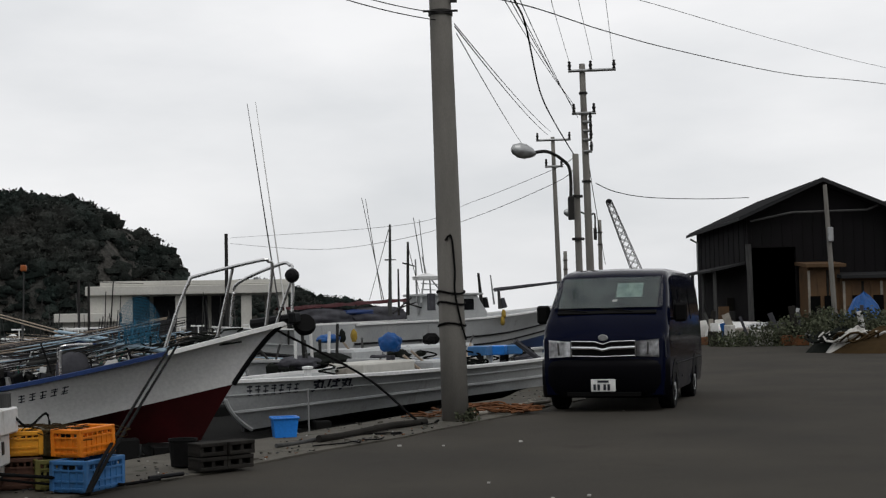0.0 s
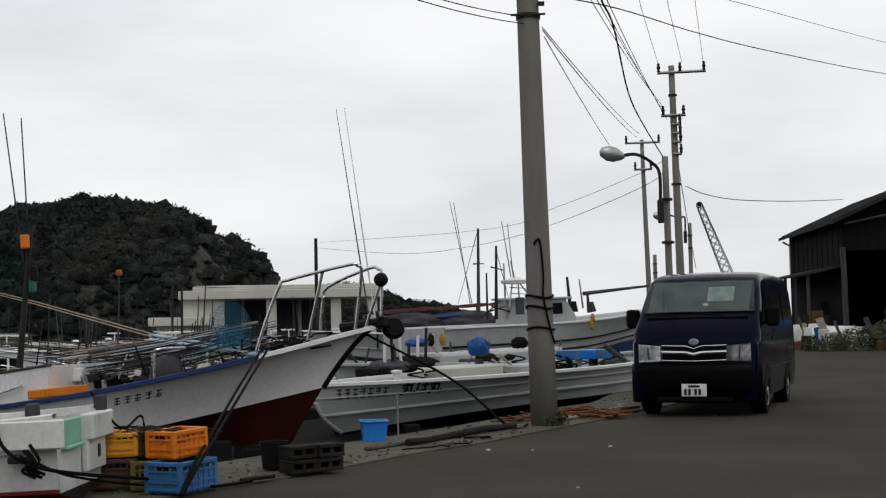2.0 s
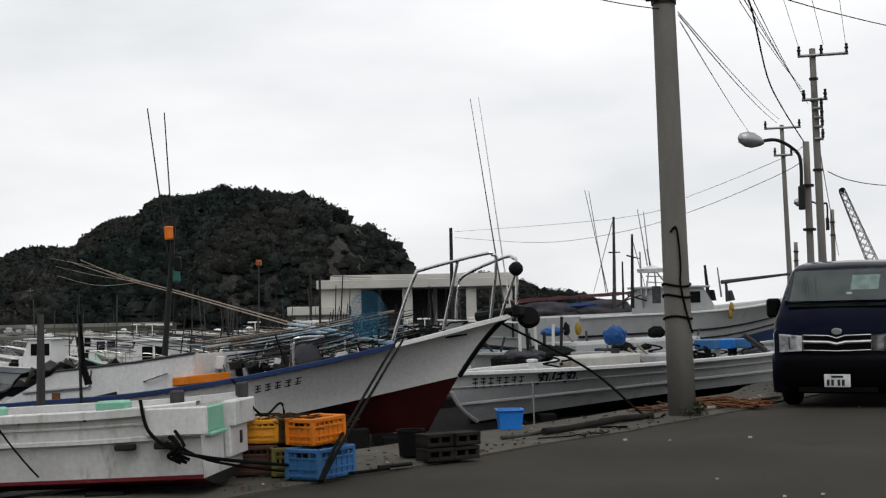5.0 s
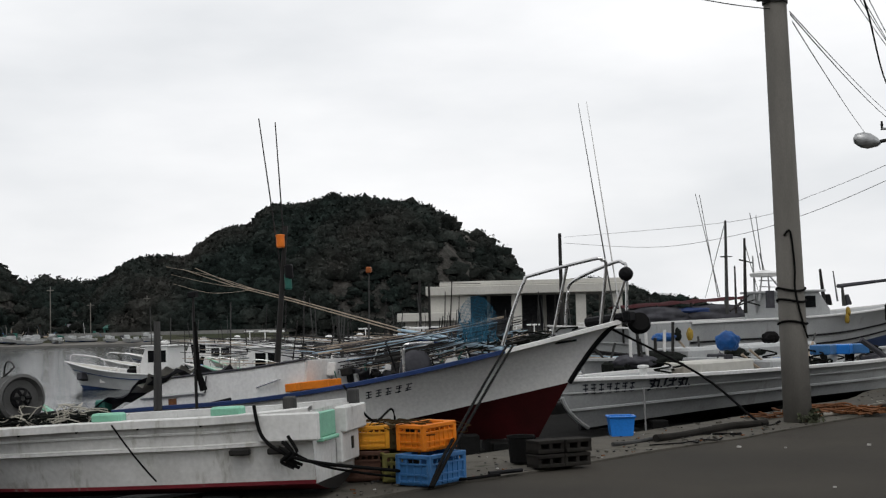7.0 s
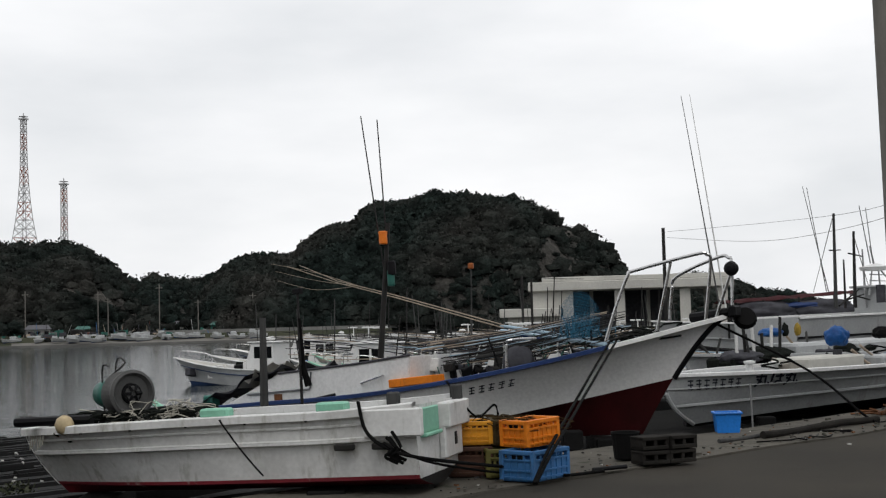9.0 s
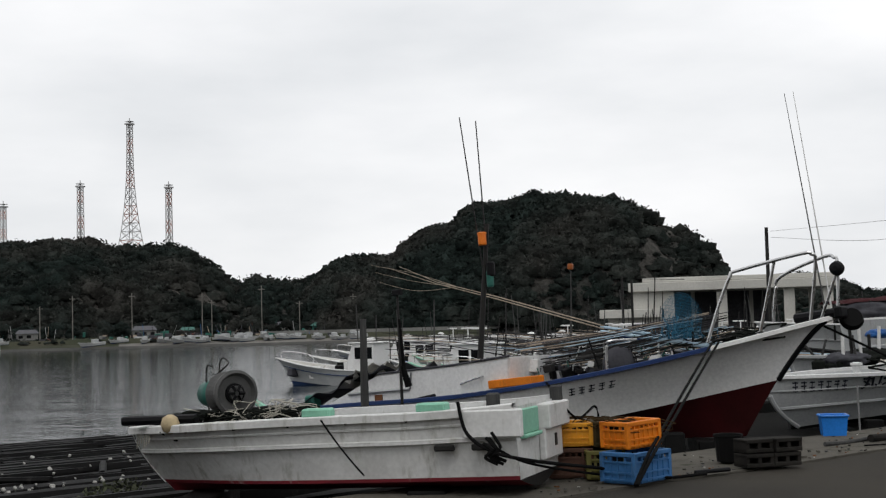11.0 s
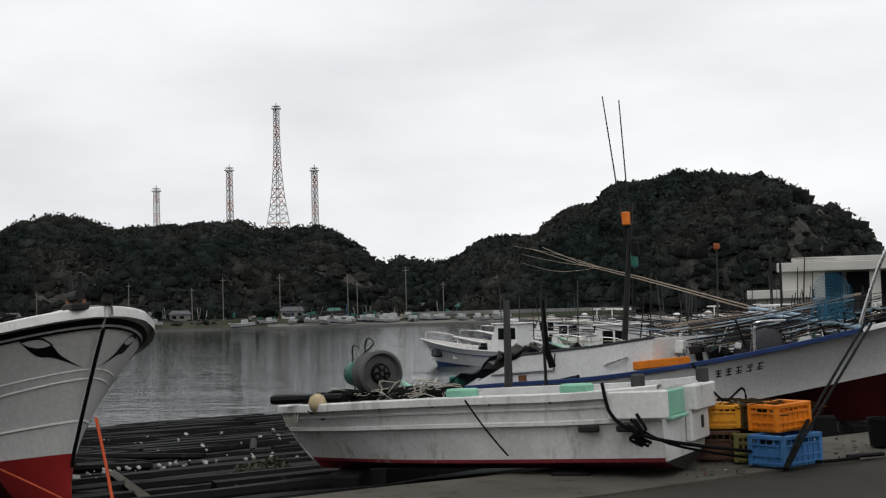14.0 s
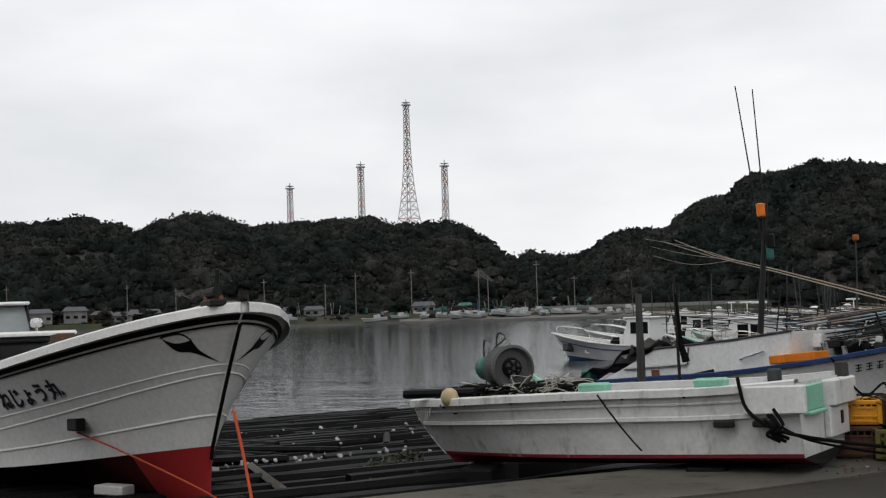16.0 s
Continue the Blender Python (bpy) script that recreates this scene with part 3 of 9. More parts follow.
# added out of view: hides low sky so reflections on the van stay dark
hill("unseen wooded rise behind the eye, added to block low sky light", [mound(120, 150, 30, 60, 5, 2.4), mound(175, 140, 35, 60, 5.5, 2.4), mound(-130, 150, 30, 60, 5, 2.4), mound(75, 200, 22, 60, 4, 2.4)], 0.0, 8.0, 900, 17, 7.0)

# ---- lattice towers on the far hill ----


def lattice_tower(az, d, base_el, top_el, foot, head, flare):
    base = aim(az, base_el, d) - Vector((0, 0, 3))
    H = aim(az, top_el, d).z - base.z
    root = thing("radio_tower", Matrix.Translation(base), "red and white steel lattice radio tower on the hill" if flare else "slim pale steel lattice mast on the hilltop", "radio tower", "towers on the hill")

    def half(z):
        u = z / H
        return head + (foot - head) * ((1 - u) ** 2.8 if flare else (1 - u) * 0.5)

    n = 16 if flare else 11
    zs = [H * (1 - (1 - i / n) ** 1.05) for i in range(n + 1)]
    for sx in (-1, 1):
        for sy in (-1, 1):
            bm = mesh()
            tube(bm, [(sx * half(z), sy * half(z), z) for z in zs], 0.17, 4)
            part("leg", bm, TOWER_WHITE, root)
    for i in range(n):
        bm = mesh()
        a, b, z0, z1 = half(zs[i]), half(zs[i + 1]), zs[i], zs[i + 1]
        for k in range(4):
            c, s = [(1, 1), (-1, 1), (-1, -1), (1, -1)][k], [(-1, 1), (-1, -1), (1, -1), (1, 1)][k]
            tube(bm, [(c[0] * a, c[1] * a, z0), (s[0] * b, s[1] * b, z1)], 0.10, 3)
            tube(bm, [(s[0] * a, s[1] * a, z0), (c[0] * b, c[1] * b, z1)], 0.10, 3)
            tube(bm, [(c[0] * b, c[1] * b, z1), (s[0] * b, s[1] * b, z1)], 0.10, 3)
        part("bracing", bm, TOWER_RED if (i // 2) % 2 == 0 else TOWER_WHITE, root)["kind"] = "stuff"
    bm = mesh()
    box(bm, (0, 0, H), (head * 3.4, head * 3.4, 0.5))
    box(bm, (0, 0, H + 0.9), (head * 3.0, head * 3.0, 0.25))
    tube(bm, [(0, 0, H), (0, 0, H + 2.2)], 0.2, 4)
    part("platform", bm, TOWER_WHITE, root)


lattice_tower(-36.2, 490, 3.6, 8.85, 3.9, 0.75, True)
lattice_tower(-38.24, 490, 3.7, 6.25, 1.1, 0.75, False)
lattice_tower(-34.62, 490, 3.4, 6.2, 1.1, 0.75, False)
lattice_tower(-41.3, 520, 3.6, 5.4, 1.0, 0.75, False)

# ---- far shore: bank, quay wall, houses, poles, hauled-out boats ----


def far_shore():
    # one strip of shore along the foot of the hills
    rows = []
    for i in range(61):
        az = -66 + i * 0.75
        w = 2 * noise.noise((az * 0.4, 0, 0))
        near = 300 + 6 * noise.noise((az * 0.25, 3, 0)) + (0 if az > -33 else (-33 - az) * 1.2)
        rows.append([polar(az, near, WATER_Z - 0.6), polar(az, near + 1.5, WATER_Z + 0.55), polar(az, near + 12 + w, WATER_Z + 1.1), polar(az, near + 14 + w, WATER_Z + 2.2),
                     polar(az, near + 60, WATER_Z + 2.6), polar(az, near + 300, WATER_Z + 3.0)])
    bm = mesh()
    g = sheet(bm, rows)
    for f in bm.faces:
        c = f.calc_center_median()
        k = math.degrees(math.atan2(c.x, c.y))
        f.material_index = 0 if f.calc_center_median().z < WATER_Z + 0.3 else (2 if (-37 < k < -22 and c.z < WATER_Z + 1.5) else 1)
        if f.normal.z < 0:
            f.normal_flip()
    tagged(part("far_bank", bm, [FAR_STONE, FAR_GREEN, SAND]), "low stone and grass bank along the far shore", "shore", kind="structure")
    bm = mesh()
    for i in range(15):
        az = -30.8 + i * 0.75
        a, b = polar(az, 318 + max(0, (-33 - az) * 1.2), WATER_Z + 2.6), polar(az + 0.75, 318 + max(0, (-33.75 - az) * 1.2), WATER_Z + 2.6)
        mid = (a + b) / 2
        ang = math.degrees(math.atan2((b - a).y, (b - a).x))
        box(bm, mid, ((b - a).length, 0.4, 0.9), (0, 0, ang))
    tagged(part("sea_wall", bm, FAR_PLASTER), "pale concrete sea wall on the far shore", "sea wall", kind="structure")


far_shore()


def shore_bushes():
    """Uneven bushes and reeds along the far bank."""
    rng = random.Random(77)
    spots = []
    for k in range(420):
        az = rng.uniform(-60, -21)
        d = 311 + max(0, (-33 - az) * 1.2) + rng.uniform(0, 16)
        if noise.noise((az * 0.9, 5.0, 0)) < -0.12 or (az > -31 and d < 319):
            continue
        q = rng.uniform(0.35, 1.0) * (1.5 if rng.random() < 0.12 else 1)
        spots.append((*polar(az, d)[:2], WATER_Z + 1.4 + (d - 311) * 0.03, q))
    root = thing("shore_bushes", Matrix(), "dark uneven bushes and reeds along the far bank", "bushes", kind="stuff")
    canopy(root, spots, 31)
    leaf_cloud("leaves", spots, FOREST, root, "", 32, 24, (1.15, 1.15, 1.1), 0.2)


shore_bushes()


def shore_trees():
    """Taller clumps of trees that stand between and before the far houses."""
    rng = random.Random(78)
    spots = []
    for k in range(230):
        az = rng.uniform(-58, -25.5) if k < 150 else rng.uniform(-56, -41)
        d = rng.uniform(324 if k < 150 else 318, 352 if k < 150 else 334) + max(0, (-33 - az) * 1.2)
        if -37.2 < az < -34.6 and d < 340:
            continue
        q = rng.uniform(0.8, 2.3)
        for i in range(3):
            spots.append((*polar(az + rng.gauss(0, 0.12), d + rng.gauss(0, 1.0))[:2], WATER_Z + 2.2 + q * rng.uniform(0.5, 1.5), q * rng.uniform(0.5, 0.9)))
    root = thing("shore_trees", Matrix(), "dark clumps of trees between the far houses", "trees", kind="stuff")
    canopy(root, spots, 33)
    leaf_cloud("leaves", spots, FOREST, root, "", 34, 40, (1.1, 1.1, 1.0), 0.17)


shore_trees()


def shore_clutter():
    """Crates, sheets, racks and gear heaped behind the boats on the far beach."""
    rng = random.Random(79)
    root = thing("shore_clutter", Matrix(), "heaped crates, sheets, racks and gear on the far beach", "gear", kind="stuff")
    for mat, n, hi in ((FAR_PLASTER, 40, 1.2), (CLOTH_GREY, 46, 1.2), (TEAL, 22, 1.6), (RED_ROOF, 10, 1.3), (CRATE_BLUE, 12, 0.9), (DARK_STEEL, 40, 1.5), (GREY_HULL, 26, 0.9), (POLE_TAN, 20, 1.0)):
        bm = mesh()
        for k in range(n):
            az = rng.gauss(-31.8, 2.2) if rng.random() < 0.7 else rng.uniform(-44, -25.5)
            d = rng.uniform(313, 328) + max(0, (-33 - az) * 1.2)
            p = polar(az, d, WATER_Z + 1.3 + (d - 313) * 0.08)
            h = rng.uniform(0.3, hi)
            if rng.random() < 0.35:
                tube(bm, [p, p + Vector((rng.gauss(0, 1.0), rng.gauss(0, 0.5), rng.uniform(0.6, 3.4)))], 0.06, 4)
            else:
                box(bm, p + Vector((0, 0, h / 2)), (rng.uniform(0.4, 2.2), rng.uniform(0.4, 1.2), h), (rng.uniform(-6, 6), rng.uniform(-6, 6), rng.uniform(0, 180)), 0.04)
        part("gear", bm, mat, root)["kind"] = "stuff"


shore_clutter()


def far_house(az, d, w, dep, h, roof_mat, wall_mat, label, turn=0):
    p = polar(az, d, WATER_Z + 2.4)
    root = thing("house", Matrix.Translation(p) @ pose(0, 0, 0, 0, 0, -az + turn) @ Matrix.Diagonal((0.62, 0.62, 0.60, 1)), label, "house", "houses on the far shore")
    bm = mesh()
    box(bm, (0, 0, h / 2), (w, dep, h))
    part("wall", bm, wall_mat, root)
    bm = mesh()
    e, r = 0.6, h + dep * 0.24
    v = [bm.verts.new(c) for c in ((-w / 2 - e, -dep / 2 - e, h - 0.1), (w / 2 + e, -dep / 2 - e, h - 0.1), (w / 2 + e, dep / 2 + e, h - 0.1), (-w / 2 - e, dep / 2 + e, h - 0.1), (-w / 2 + 0.8, 0, r), (w / 2 - 0.8, 0, r))]
    for f in ((0, 1, 5, 4), (2, 3, 4, 5), (1, 2, 5), (3, 0, 4), (3, 2, 1, 0)):
        bm.faces.new([v[i] for i in f])
    part("roof", bm, roof_mat, root)
    for i in range(max(1, int(w / 3))):
        bm = mesh()
        box(bm, (-w / 2 + 1.6 + i * 3.0, -dep / 2 - 0.03, h * 0.5), (1.6, 0.08, 1.2))
        part("window", bm, DARK_GLASS, root)


rngh = random.Random(21)
far_house(-35.7, 335, 9, 7, 3.0, TILE_ROOF, FAR_PLASTER, "small white house with a grey tiled roof")
far_house(-31.4, 345, 9, 7, 2.6, RED_ROOF, FAR_STONE, "low shore house with a dull red roof")
far_house(-29.6, 350, 12, 7, 3.4, TILE_ROOF, FAR_PLASTER, "low shore house with a wide pale roof")
far_house(-33.9, 338, 6, 5, 2.6, TEAL, TEAL, "small green shore hut")
far_house(-28.3, 330, 7, 5, 3.0, TEAL, TEAL, "small green boat hut on the shore")
far_house(-40.4, 335, 8, 6, 2.8, TILE_ROOF, FAR_PLASTER, "small white bungalow by the water")
far_house(-47.5, 345, 13, 8, 3.2, TILE_ROOF, SHED_BOARD, "low dark house below the wooded hill")
far_house(-50.3, 340, 9, 7, 5.2, TILE_ROOF, FAR_PLASTER, "two-storey pale house with a grey roof")
far_house(-51.7, 338, 9, 7, 4.6, TILE_ROOF, FAR_PLASTER, "grey house with a tiled roof near the water")
far_house(-52.9, 345, 10, 7, 5.5, TILE_ROOF, FAR_PLASTER, "pale two-storey house among shore houses")
far_house(-54.5, 350, 10, 7, 4.0, RED_ROOF, OCHRE_WALL, "ochre house with a red roof")

for az, dd, w, h, rm, wm, lab in ((-49.2, 342, 8, 3.4, TILE_ROOF, OCHRE_WALL, "dark timber house among shore houses"), (-48.4, 338, 7, 2.8, TILE_ROOF, FAR_PLASTER, "low white house near the sea wall"), (-45.6, 340, 9, 2.8, TILE_ROOF, FAR_STONE, "low grey house below the trees"), (-44.3, 336, 6, 2.4, TILE_ROOF, FAR_PLASTER, "small pale shed on the far shore"), (-41.4, 338, 7, 2.6, TILE_ROOF, FAR_PLASTER, "small grey house on the far shore"), (-53.6, 338, 9, 3.0, BLUE_TRIM, FAR_PLASTER, "pale house with a blue sheet roof")):
    far_house(az, dd, w, 6, h, rm, wm, lab, rngh.uniform(-15, 15))
FAR_POLE = None
for az, h in ((-53.0, 8.0), (-48.2, 9.0), (-46.2, 8.0), (-42.5, 9.5), (-39.9, 8), (-38.6, 10.5), (-36.2, 11), (-33.3, 10.5), (-32.9, 9), (-30.8, 12.0), (-26.9, 9.5), (-29.2, 8)):
    d = 333 + rngh.uniform(-6, 6)
    if FAR_POLE is None:
        FAR_POLE = thing("utility_pole", Matrix.Translation(polar(az, d, WATER_Z + 2.3)), "grey utility pole on the far shore", "utility pole", "poles on the far shore")
        bm = mesh()
        tube(bm, [(0, 0, 0), (0, 0, 9.5)], 0.13, 6, 0.10)
        part("shaft", bm, POLE_CONCRETE, FAR_POLE)
        bm = mesh()
        box(bm, (0, 0, 8.8), (1.8, 0.14, 0.14))
        part("crossarm", bm, POLE_CONCRETE, FAR_POLE)
    else:
        m = Matrix.Translation(polar(az, d, WATER_Z + 2.3)) @ Matrix.Diagonal((1, 1, h / 9.5, 1))
        o = copy_thing(FAR_POLE, m)

# ---- boats ----


def smooth01(t):
    t = min(1.0, max(0.0, t))
    return t * t * (3 - 2 * t)


class Hull:
    """The lines of a boat: x from stern (0) to bow (L), y to port, z up from the keel."""

    def __init__(self, L, B, bow, mid, stern, chine, chine_bow, rake, full=2.2, flare=1.5, deck=0.28, stern_w=0.86, stem_pow=0.7, forefoot=0.0, nose=1.0, foot=0.0, flat=0.0):
        self.L, self.B, self.bow, self.mid, self.stern = L, B, bow, mid, stern
        self.chine, self.chine_bow, self.rake, self.full, self.flare, self.deck = chine, chine_bow, rake, full, flare, deck
        self.stern_w, self.stem_pow, self.forefoot, self.nose, self.foot, self.flat = stern_w, stem_pow, forefoot, nose, foot, flat

    def sheer(self, u):
        z = self.mid
        if u > 0.3:
            z += (self.bow - self.mid) * ((u - 0.3) / 0.7) ** 1.9
        else:
            z += (self.stern - self.mid) * ((0.3 - u) / 0.3) ** 2
        return z

    def half(self, u):
        t = min(1.0, max(0.0, (u - 0.38) / 0.62))
        return self.B / 2 * (1 - t ** self.full) ** self.nose * (self.stern_w + (1 - self.stern_w) * smooth01(u / 0.4))

    def low(self, u):
        t = min(1.0, max(0.0, (u - 0.38) / 0.62))
        sharp = (1 - t ** self.full) ** (0.74 - self.nose) if self.nose < 1 else 1.0
        return self.half(u) * sharp * (0.86 - 0.36 * smooth01((u - 0.4) / 0.6))

    def chine_z(self, u):
        return self.chine + (self.chine_bow - self.chine) * max(0.0, (u - 0.4) / 0.6) ** 1.7

    def keel_z(self, u):
        return self.forefoot * max(0.0, (u - 0.75) / 0.25) ** 2

    def shift(self, u, z):
        return -self.rake * (1 - min(1.0, max(0.0, max(z, self.foot) / self.sheer(u)))) ** self.stem_pow * smooth01((u - 0.45) / 0.55)

    def deck_t(self, u):
        return max(0.1, 1 - self.deck / (self.sheer(u) - self.chine_z(u)))

    def side(self, u, t, s=1, out=0.0):
        """A point of the topside: t from the chine (0) to the sheer (1)."""
        z = self.chine_z(u) + (self.sheer(u) - self.chine_z(u)) * t
        lo, hi = self.low(u), self.half(u)
        f = 1 + (self.flare - 1) * smooth01((u - 0.25) / 0.6)
        y = lo + (hi - lo) * t ** f
        return Vector((self.L * u + self.shift(u, z), s * (y + out * (1 if y > 0.02 else 0.3)), z))

    def under(self, u, t, s=1):
        """A point of the bottom: t from the keel (0) to the chine (1)."""
        f = self.flat * (1 - smooth01((u - 0.66) / 0.32))
        z = self.keel_z(u) + (self.chine_z(u) - self.keel_z(u)) * ((1 - f) * t ** 1.25 + f * (1 - (1 - t) ** 2.4))
        return Vector((self.L * u + self.shift(u, z), s * self.low(u) * t ** 0.8, z))


def stations(n, tight=1.25):
    return [1 - (1 - i / n) ** tight for i in range(n + 1)]


def build_hull(root, h, side_mat, bottom_mat, cap_mat, deck_mat, strakes=(0.55,), cap=0.05, band=None, n=26, strake_mat=None, stem_mat=None, fine=True, bow_cap=None, stem_r=None, foot_mat=None, fore_bottom=None):
    us = stations(n, 1.25 if h.nose == 1 else 2.2)
    nt = 7 if fine else 4
    for s in (1, -1):
        bm = mesh()
        sheet(bm, [[h.side(u, t / nt, s) for t in range(nt + 1)] for u in us])
        bmesh.ops.recalc_face_normals(bm, faces=bm.faces)
        part("topside", bm, side_mat, root, smooth=True)
        bm = mesh()
        cut = len(us) if not fore_bottom else [i for i, u in enumerate(us) if u >= fore_bottom[0]][0]
        sheet(bm, [[h.under(u, t / 4, s) for t in range(5)] for u in us[:cut + 1]])
        bmesh.ops.recalc_face_normals(bm, faces=bm.faces)
        part("bottom", bm, bottom_mat, root, smooth=True)
        # fore part keeps the plain red; the darker aft colour paints the hull's shade
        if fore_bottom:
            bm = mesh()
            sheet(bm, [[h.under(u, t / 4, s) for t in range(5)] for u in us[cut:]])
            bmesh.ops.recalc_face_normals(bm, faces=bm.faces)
            part("fore_bottom", bm, fore_bottom[1], root, "red fore bottom ahead of the painted shade", smooth=True)
        # inner face of the bulwark
        bm = mesh()
        inn = 0.06
        sheet(bm, [[(p.x - (0.08 if u > 0.9 else 0), s * max(0.0, abs(p.y) - inn), p.z) for p in (h.side(u, 1.0, s), h.side(u, h.deck_t(u), s))] for u in us])
        part("bulwark", bm, deck_mat, root)
        # cap rail along the sheer
        bm = mesh()
        rows = []
        for u in us:
            p = h.side(u, 1.0, s)
            y0, y1 = abs(p.y) + 0.035, max(0.0, abs(p.y) - 0.075)
            x = p.x + (0.03 if u > 0.97 else 0)
            rows.append([(x, s * y0, p.z - cap * 0.55), (x, s * y0, p.z + cap * 0.35), (x, s * (y0 - 0.012), p.z + cap * 0.5), (x, s * y1, p.z + cap * 0.5), (x, s * y1, p.z - cap * 0.55)])
        if bow_cap:
            k = [i for i, u in enumerate(us) if u >= bow_cap[0]][0]
            bm2 = mesh()
            sheet(bm2, rows[k:])
            bmesh.ops.recalc_face_normals(bm2, faces=bm2.faces)
            part("bow_gunwale", bm2, bow_cap[1], root)
            rows = rows[:k + 1]
        sheet(bm, rows)
        bmesh.ops.recalc_face_normals(bm, faces=bm.faces)
        part("gunwale", bm, cap_mat, root)
        for t, w, hh in [(k if isinstance(k, tuple) else (k, 0.022, 0.03)) for k in strakes]:
            bm = mesh()
            rows = []
            for u in us:
                tu = t if not isinstance(t, list) else min(0.95, max(0.02, t[0] + (t[1] - t[0]) * (u - 0.6) / 0.4))
                a, b = h.side(u, tu, s), h.side(u, tu, s, w)
                rows.append([(a.x, a.y, a.z + hh), (b.x, b.y, b.z + hh * 0.6), (b.x, b.y, b.z - hh * 0.6), (a.x, a.y, a.z - hh)])
            sheet(bm, rows)
            bmesh.ops.recalc_face_normals(bm, faces=bm.faces)
            part("rub_rail", bm, strake_mat or side_mat, root)
        if band:
            bm = mesh()
            sheet(bm, [[h.side(u, t, s, 0.006) for t in band[:2]] for u in us])
            bmesh.ops.recalc_face_normals(bm, faces=bm.faces)
            part("painted_band", bm, band[2], root)
    bm = mesh()
    pts = [h.side(0, t / nt) for t in range(nt + 1)]
    loop = pts + [Vector((p.x, -p.y, p.z)) for p in reversed(pts)]
    bm.faces.new([bm.verts.new((p.x - 0.002, p.y, p.z)) for p in loop])
    part("transom", bm, side_mat, root)
    bm = mesh()
    pts = [h.under(0, t / 4) for t in range(5)]
    loop = pts + [Vector((p.x, -p.y, p.z)) for p in reversed(pts[1:])]
    bm.faces.new([bm.verts.new((p.x - 0.002, p.y, p.z)) for p in loop])
    part("transom_foot", bm, foot_mat or bottom_mat, root)
    bm = mesh()
    sheet(bm, [[(p.x - (0.08 if u > 0.9 else 0), k * max(0.0, p.y - 0.06), p.z + 0.03 * (1 - k * k)) for k in (-1, -0.5, 0, 0.5, 1)] for u in us for p in (h.side(u, h.deck_t(u)),)])
    part("deck", bm, deck_mat, root)
    bm = mesh()
    zs = [h.chine_z(1) + (h.bow - 0.03 - h.chine_z(1)) * i / 12 for i in range(13)]
    tube(bm, [(h.L + h.shift(1, min(z, h.bow)) + 0.012, 0, z) for z in zs], stem_r or (0.032 if h.B > 1.5 else 0.004), 6)
    part("stem", bm, stem_mat or side_mat, root)


def boat_pose(bow, stern, bow_z, stern_z):
    """The pose of a boat whose keel runs from stern to bow, both (x, y), at those heights."""
    a, b = Vector((stern[0], stern[1], stern_z)), Vector((bow[0], bow[1], bow_z))
    d = (b - a).normalized()
    y = Vector((0, 0, 1)).cross(d).normalized()
    z = d.cross(y)
    return Matrix.Translation(a) @ Matrix((d, y, z)).transposed().to_4x4(), (b - a).length


def bars(root, h, u0, u1, t0, t1, count, s, mat, gap=0.35, name="marking"):
    """Unreadable writing as plain thin bars on a topside, three strokes and an upright for each character."""
    for i in range(count):
        a = u0 + (u1 - u0) * i / count
        b = a + (u1 - u0) / count * (1 - gap)
        wob = 0.12 * math.sin(i * 2.7)
        cells = [(a, b, k - 0.07, k + 0.07) for k in (0.12, 0.5 + wob, 0.88)] + [(a + (b - a) * (0.40 + wob), a + (b - a) * (0.60 + wob), 0.0, 1.0)]
        for n, (ua, ub, ka, kb) in enumerate(cells):
            bm = mesh()
            sheet(bm, [[h.side(u, t0 + (t1 - t0) * k, s, 0.008 + 0.002 * (n == 3)) for k in (ka, kb)] for u in (ua, ub)])
            bmesh.ops.recalc_face_normals(bm, faces=bm.faces)
            part(name, bm, mat, root)


def writing(root, text, h, u0, u1, t, size, s, mat):
    """Letters laid one by one along a topside."""
    n = len(text)
    for i, ch in enumerate(text):
        u = u0 + (u1 - u0) * (i + 0.5) / n
        cu = bpy.data.curves.new("letter", "FONT")
        cu.body = ch
        cu.size = size
        cu.align_x, cu.align_y = "CENTER", "CENTER"
        cu.extrude = 0.002
        cu.offset = size * 0.03
        p = h.side(u, t, s, 0.012)
        dx = (h.side(u + 0.01, t, s) - h.side(u - 0.01, t, s)).normalized() * (1 if s < 0 else -1)
        dz = (h.side(u, t + 0.06, s) - h.side(u, t - 0.06, s)).normalized()
        nz = dx.cross(dz).normalized()
        dz = nz.cross(dx)
        tmp = bpy.data.objects.new("letter", cu)
        scene.collection.objects.link(tmp)
        bpy.context.view_layer.update()
        me = bpy.data.meshes.new_from_object(tmp.evaluated_get(bpy.context.evaluated_depsgraph_get()))
        bpy.data.objects.remove(tmp)
        me.materials.clear()
        me.materials.append(mat)
        ob = new("letter", me)
        ob.parent = root
        ob.matrix_basis = Matrix.Translation(p) @ Matrix((dx, dz, nz)).transposed().to_4x4()


def net_heap(name, root, x0, x1, y0, y1, z, n, mat, r, seed, label, lift=0.16):
    rng = random.Random(seed)
    bm = mesh()
    for k in range(n):
        p = Vector((rng.uniform(x0, x1), rng.uniform(y0, y1), z + rng.uniform(0, lift)))
        pts = [p]
        for i in range(4):
            p = p + Vector((rng.gauss(0, 0.13), rng.gauss(0, 0.1), rng.gauss(0, 0.05)))
            p.z = min(max(p.z, z), z + lift * 1.3)
            pts.append(p)
        tube(bm, arc(pts, 3), r, 4)
    part(name, bm, mat, root, label)



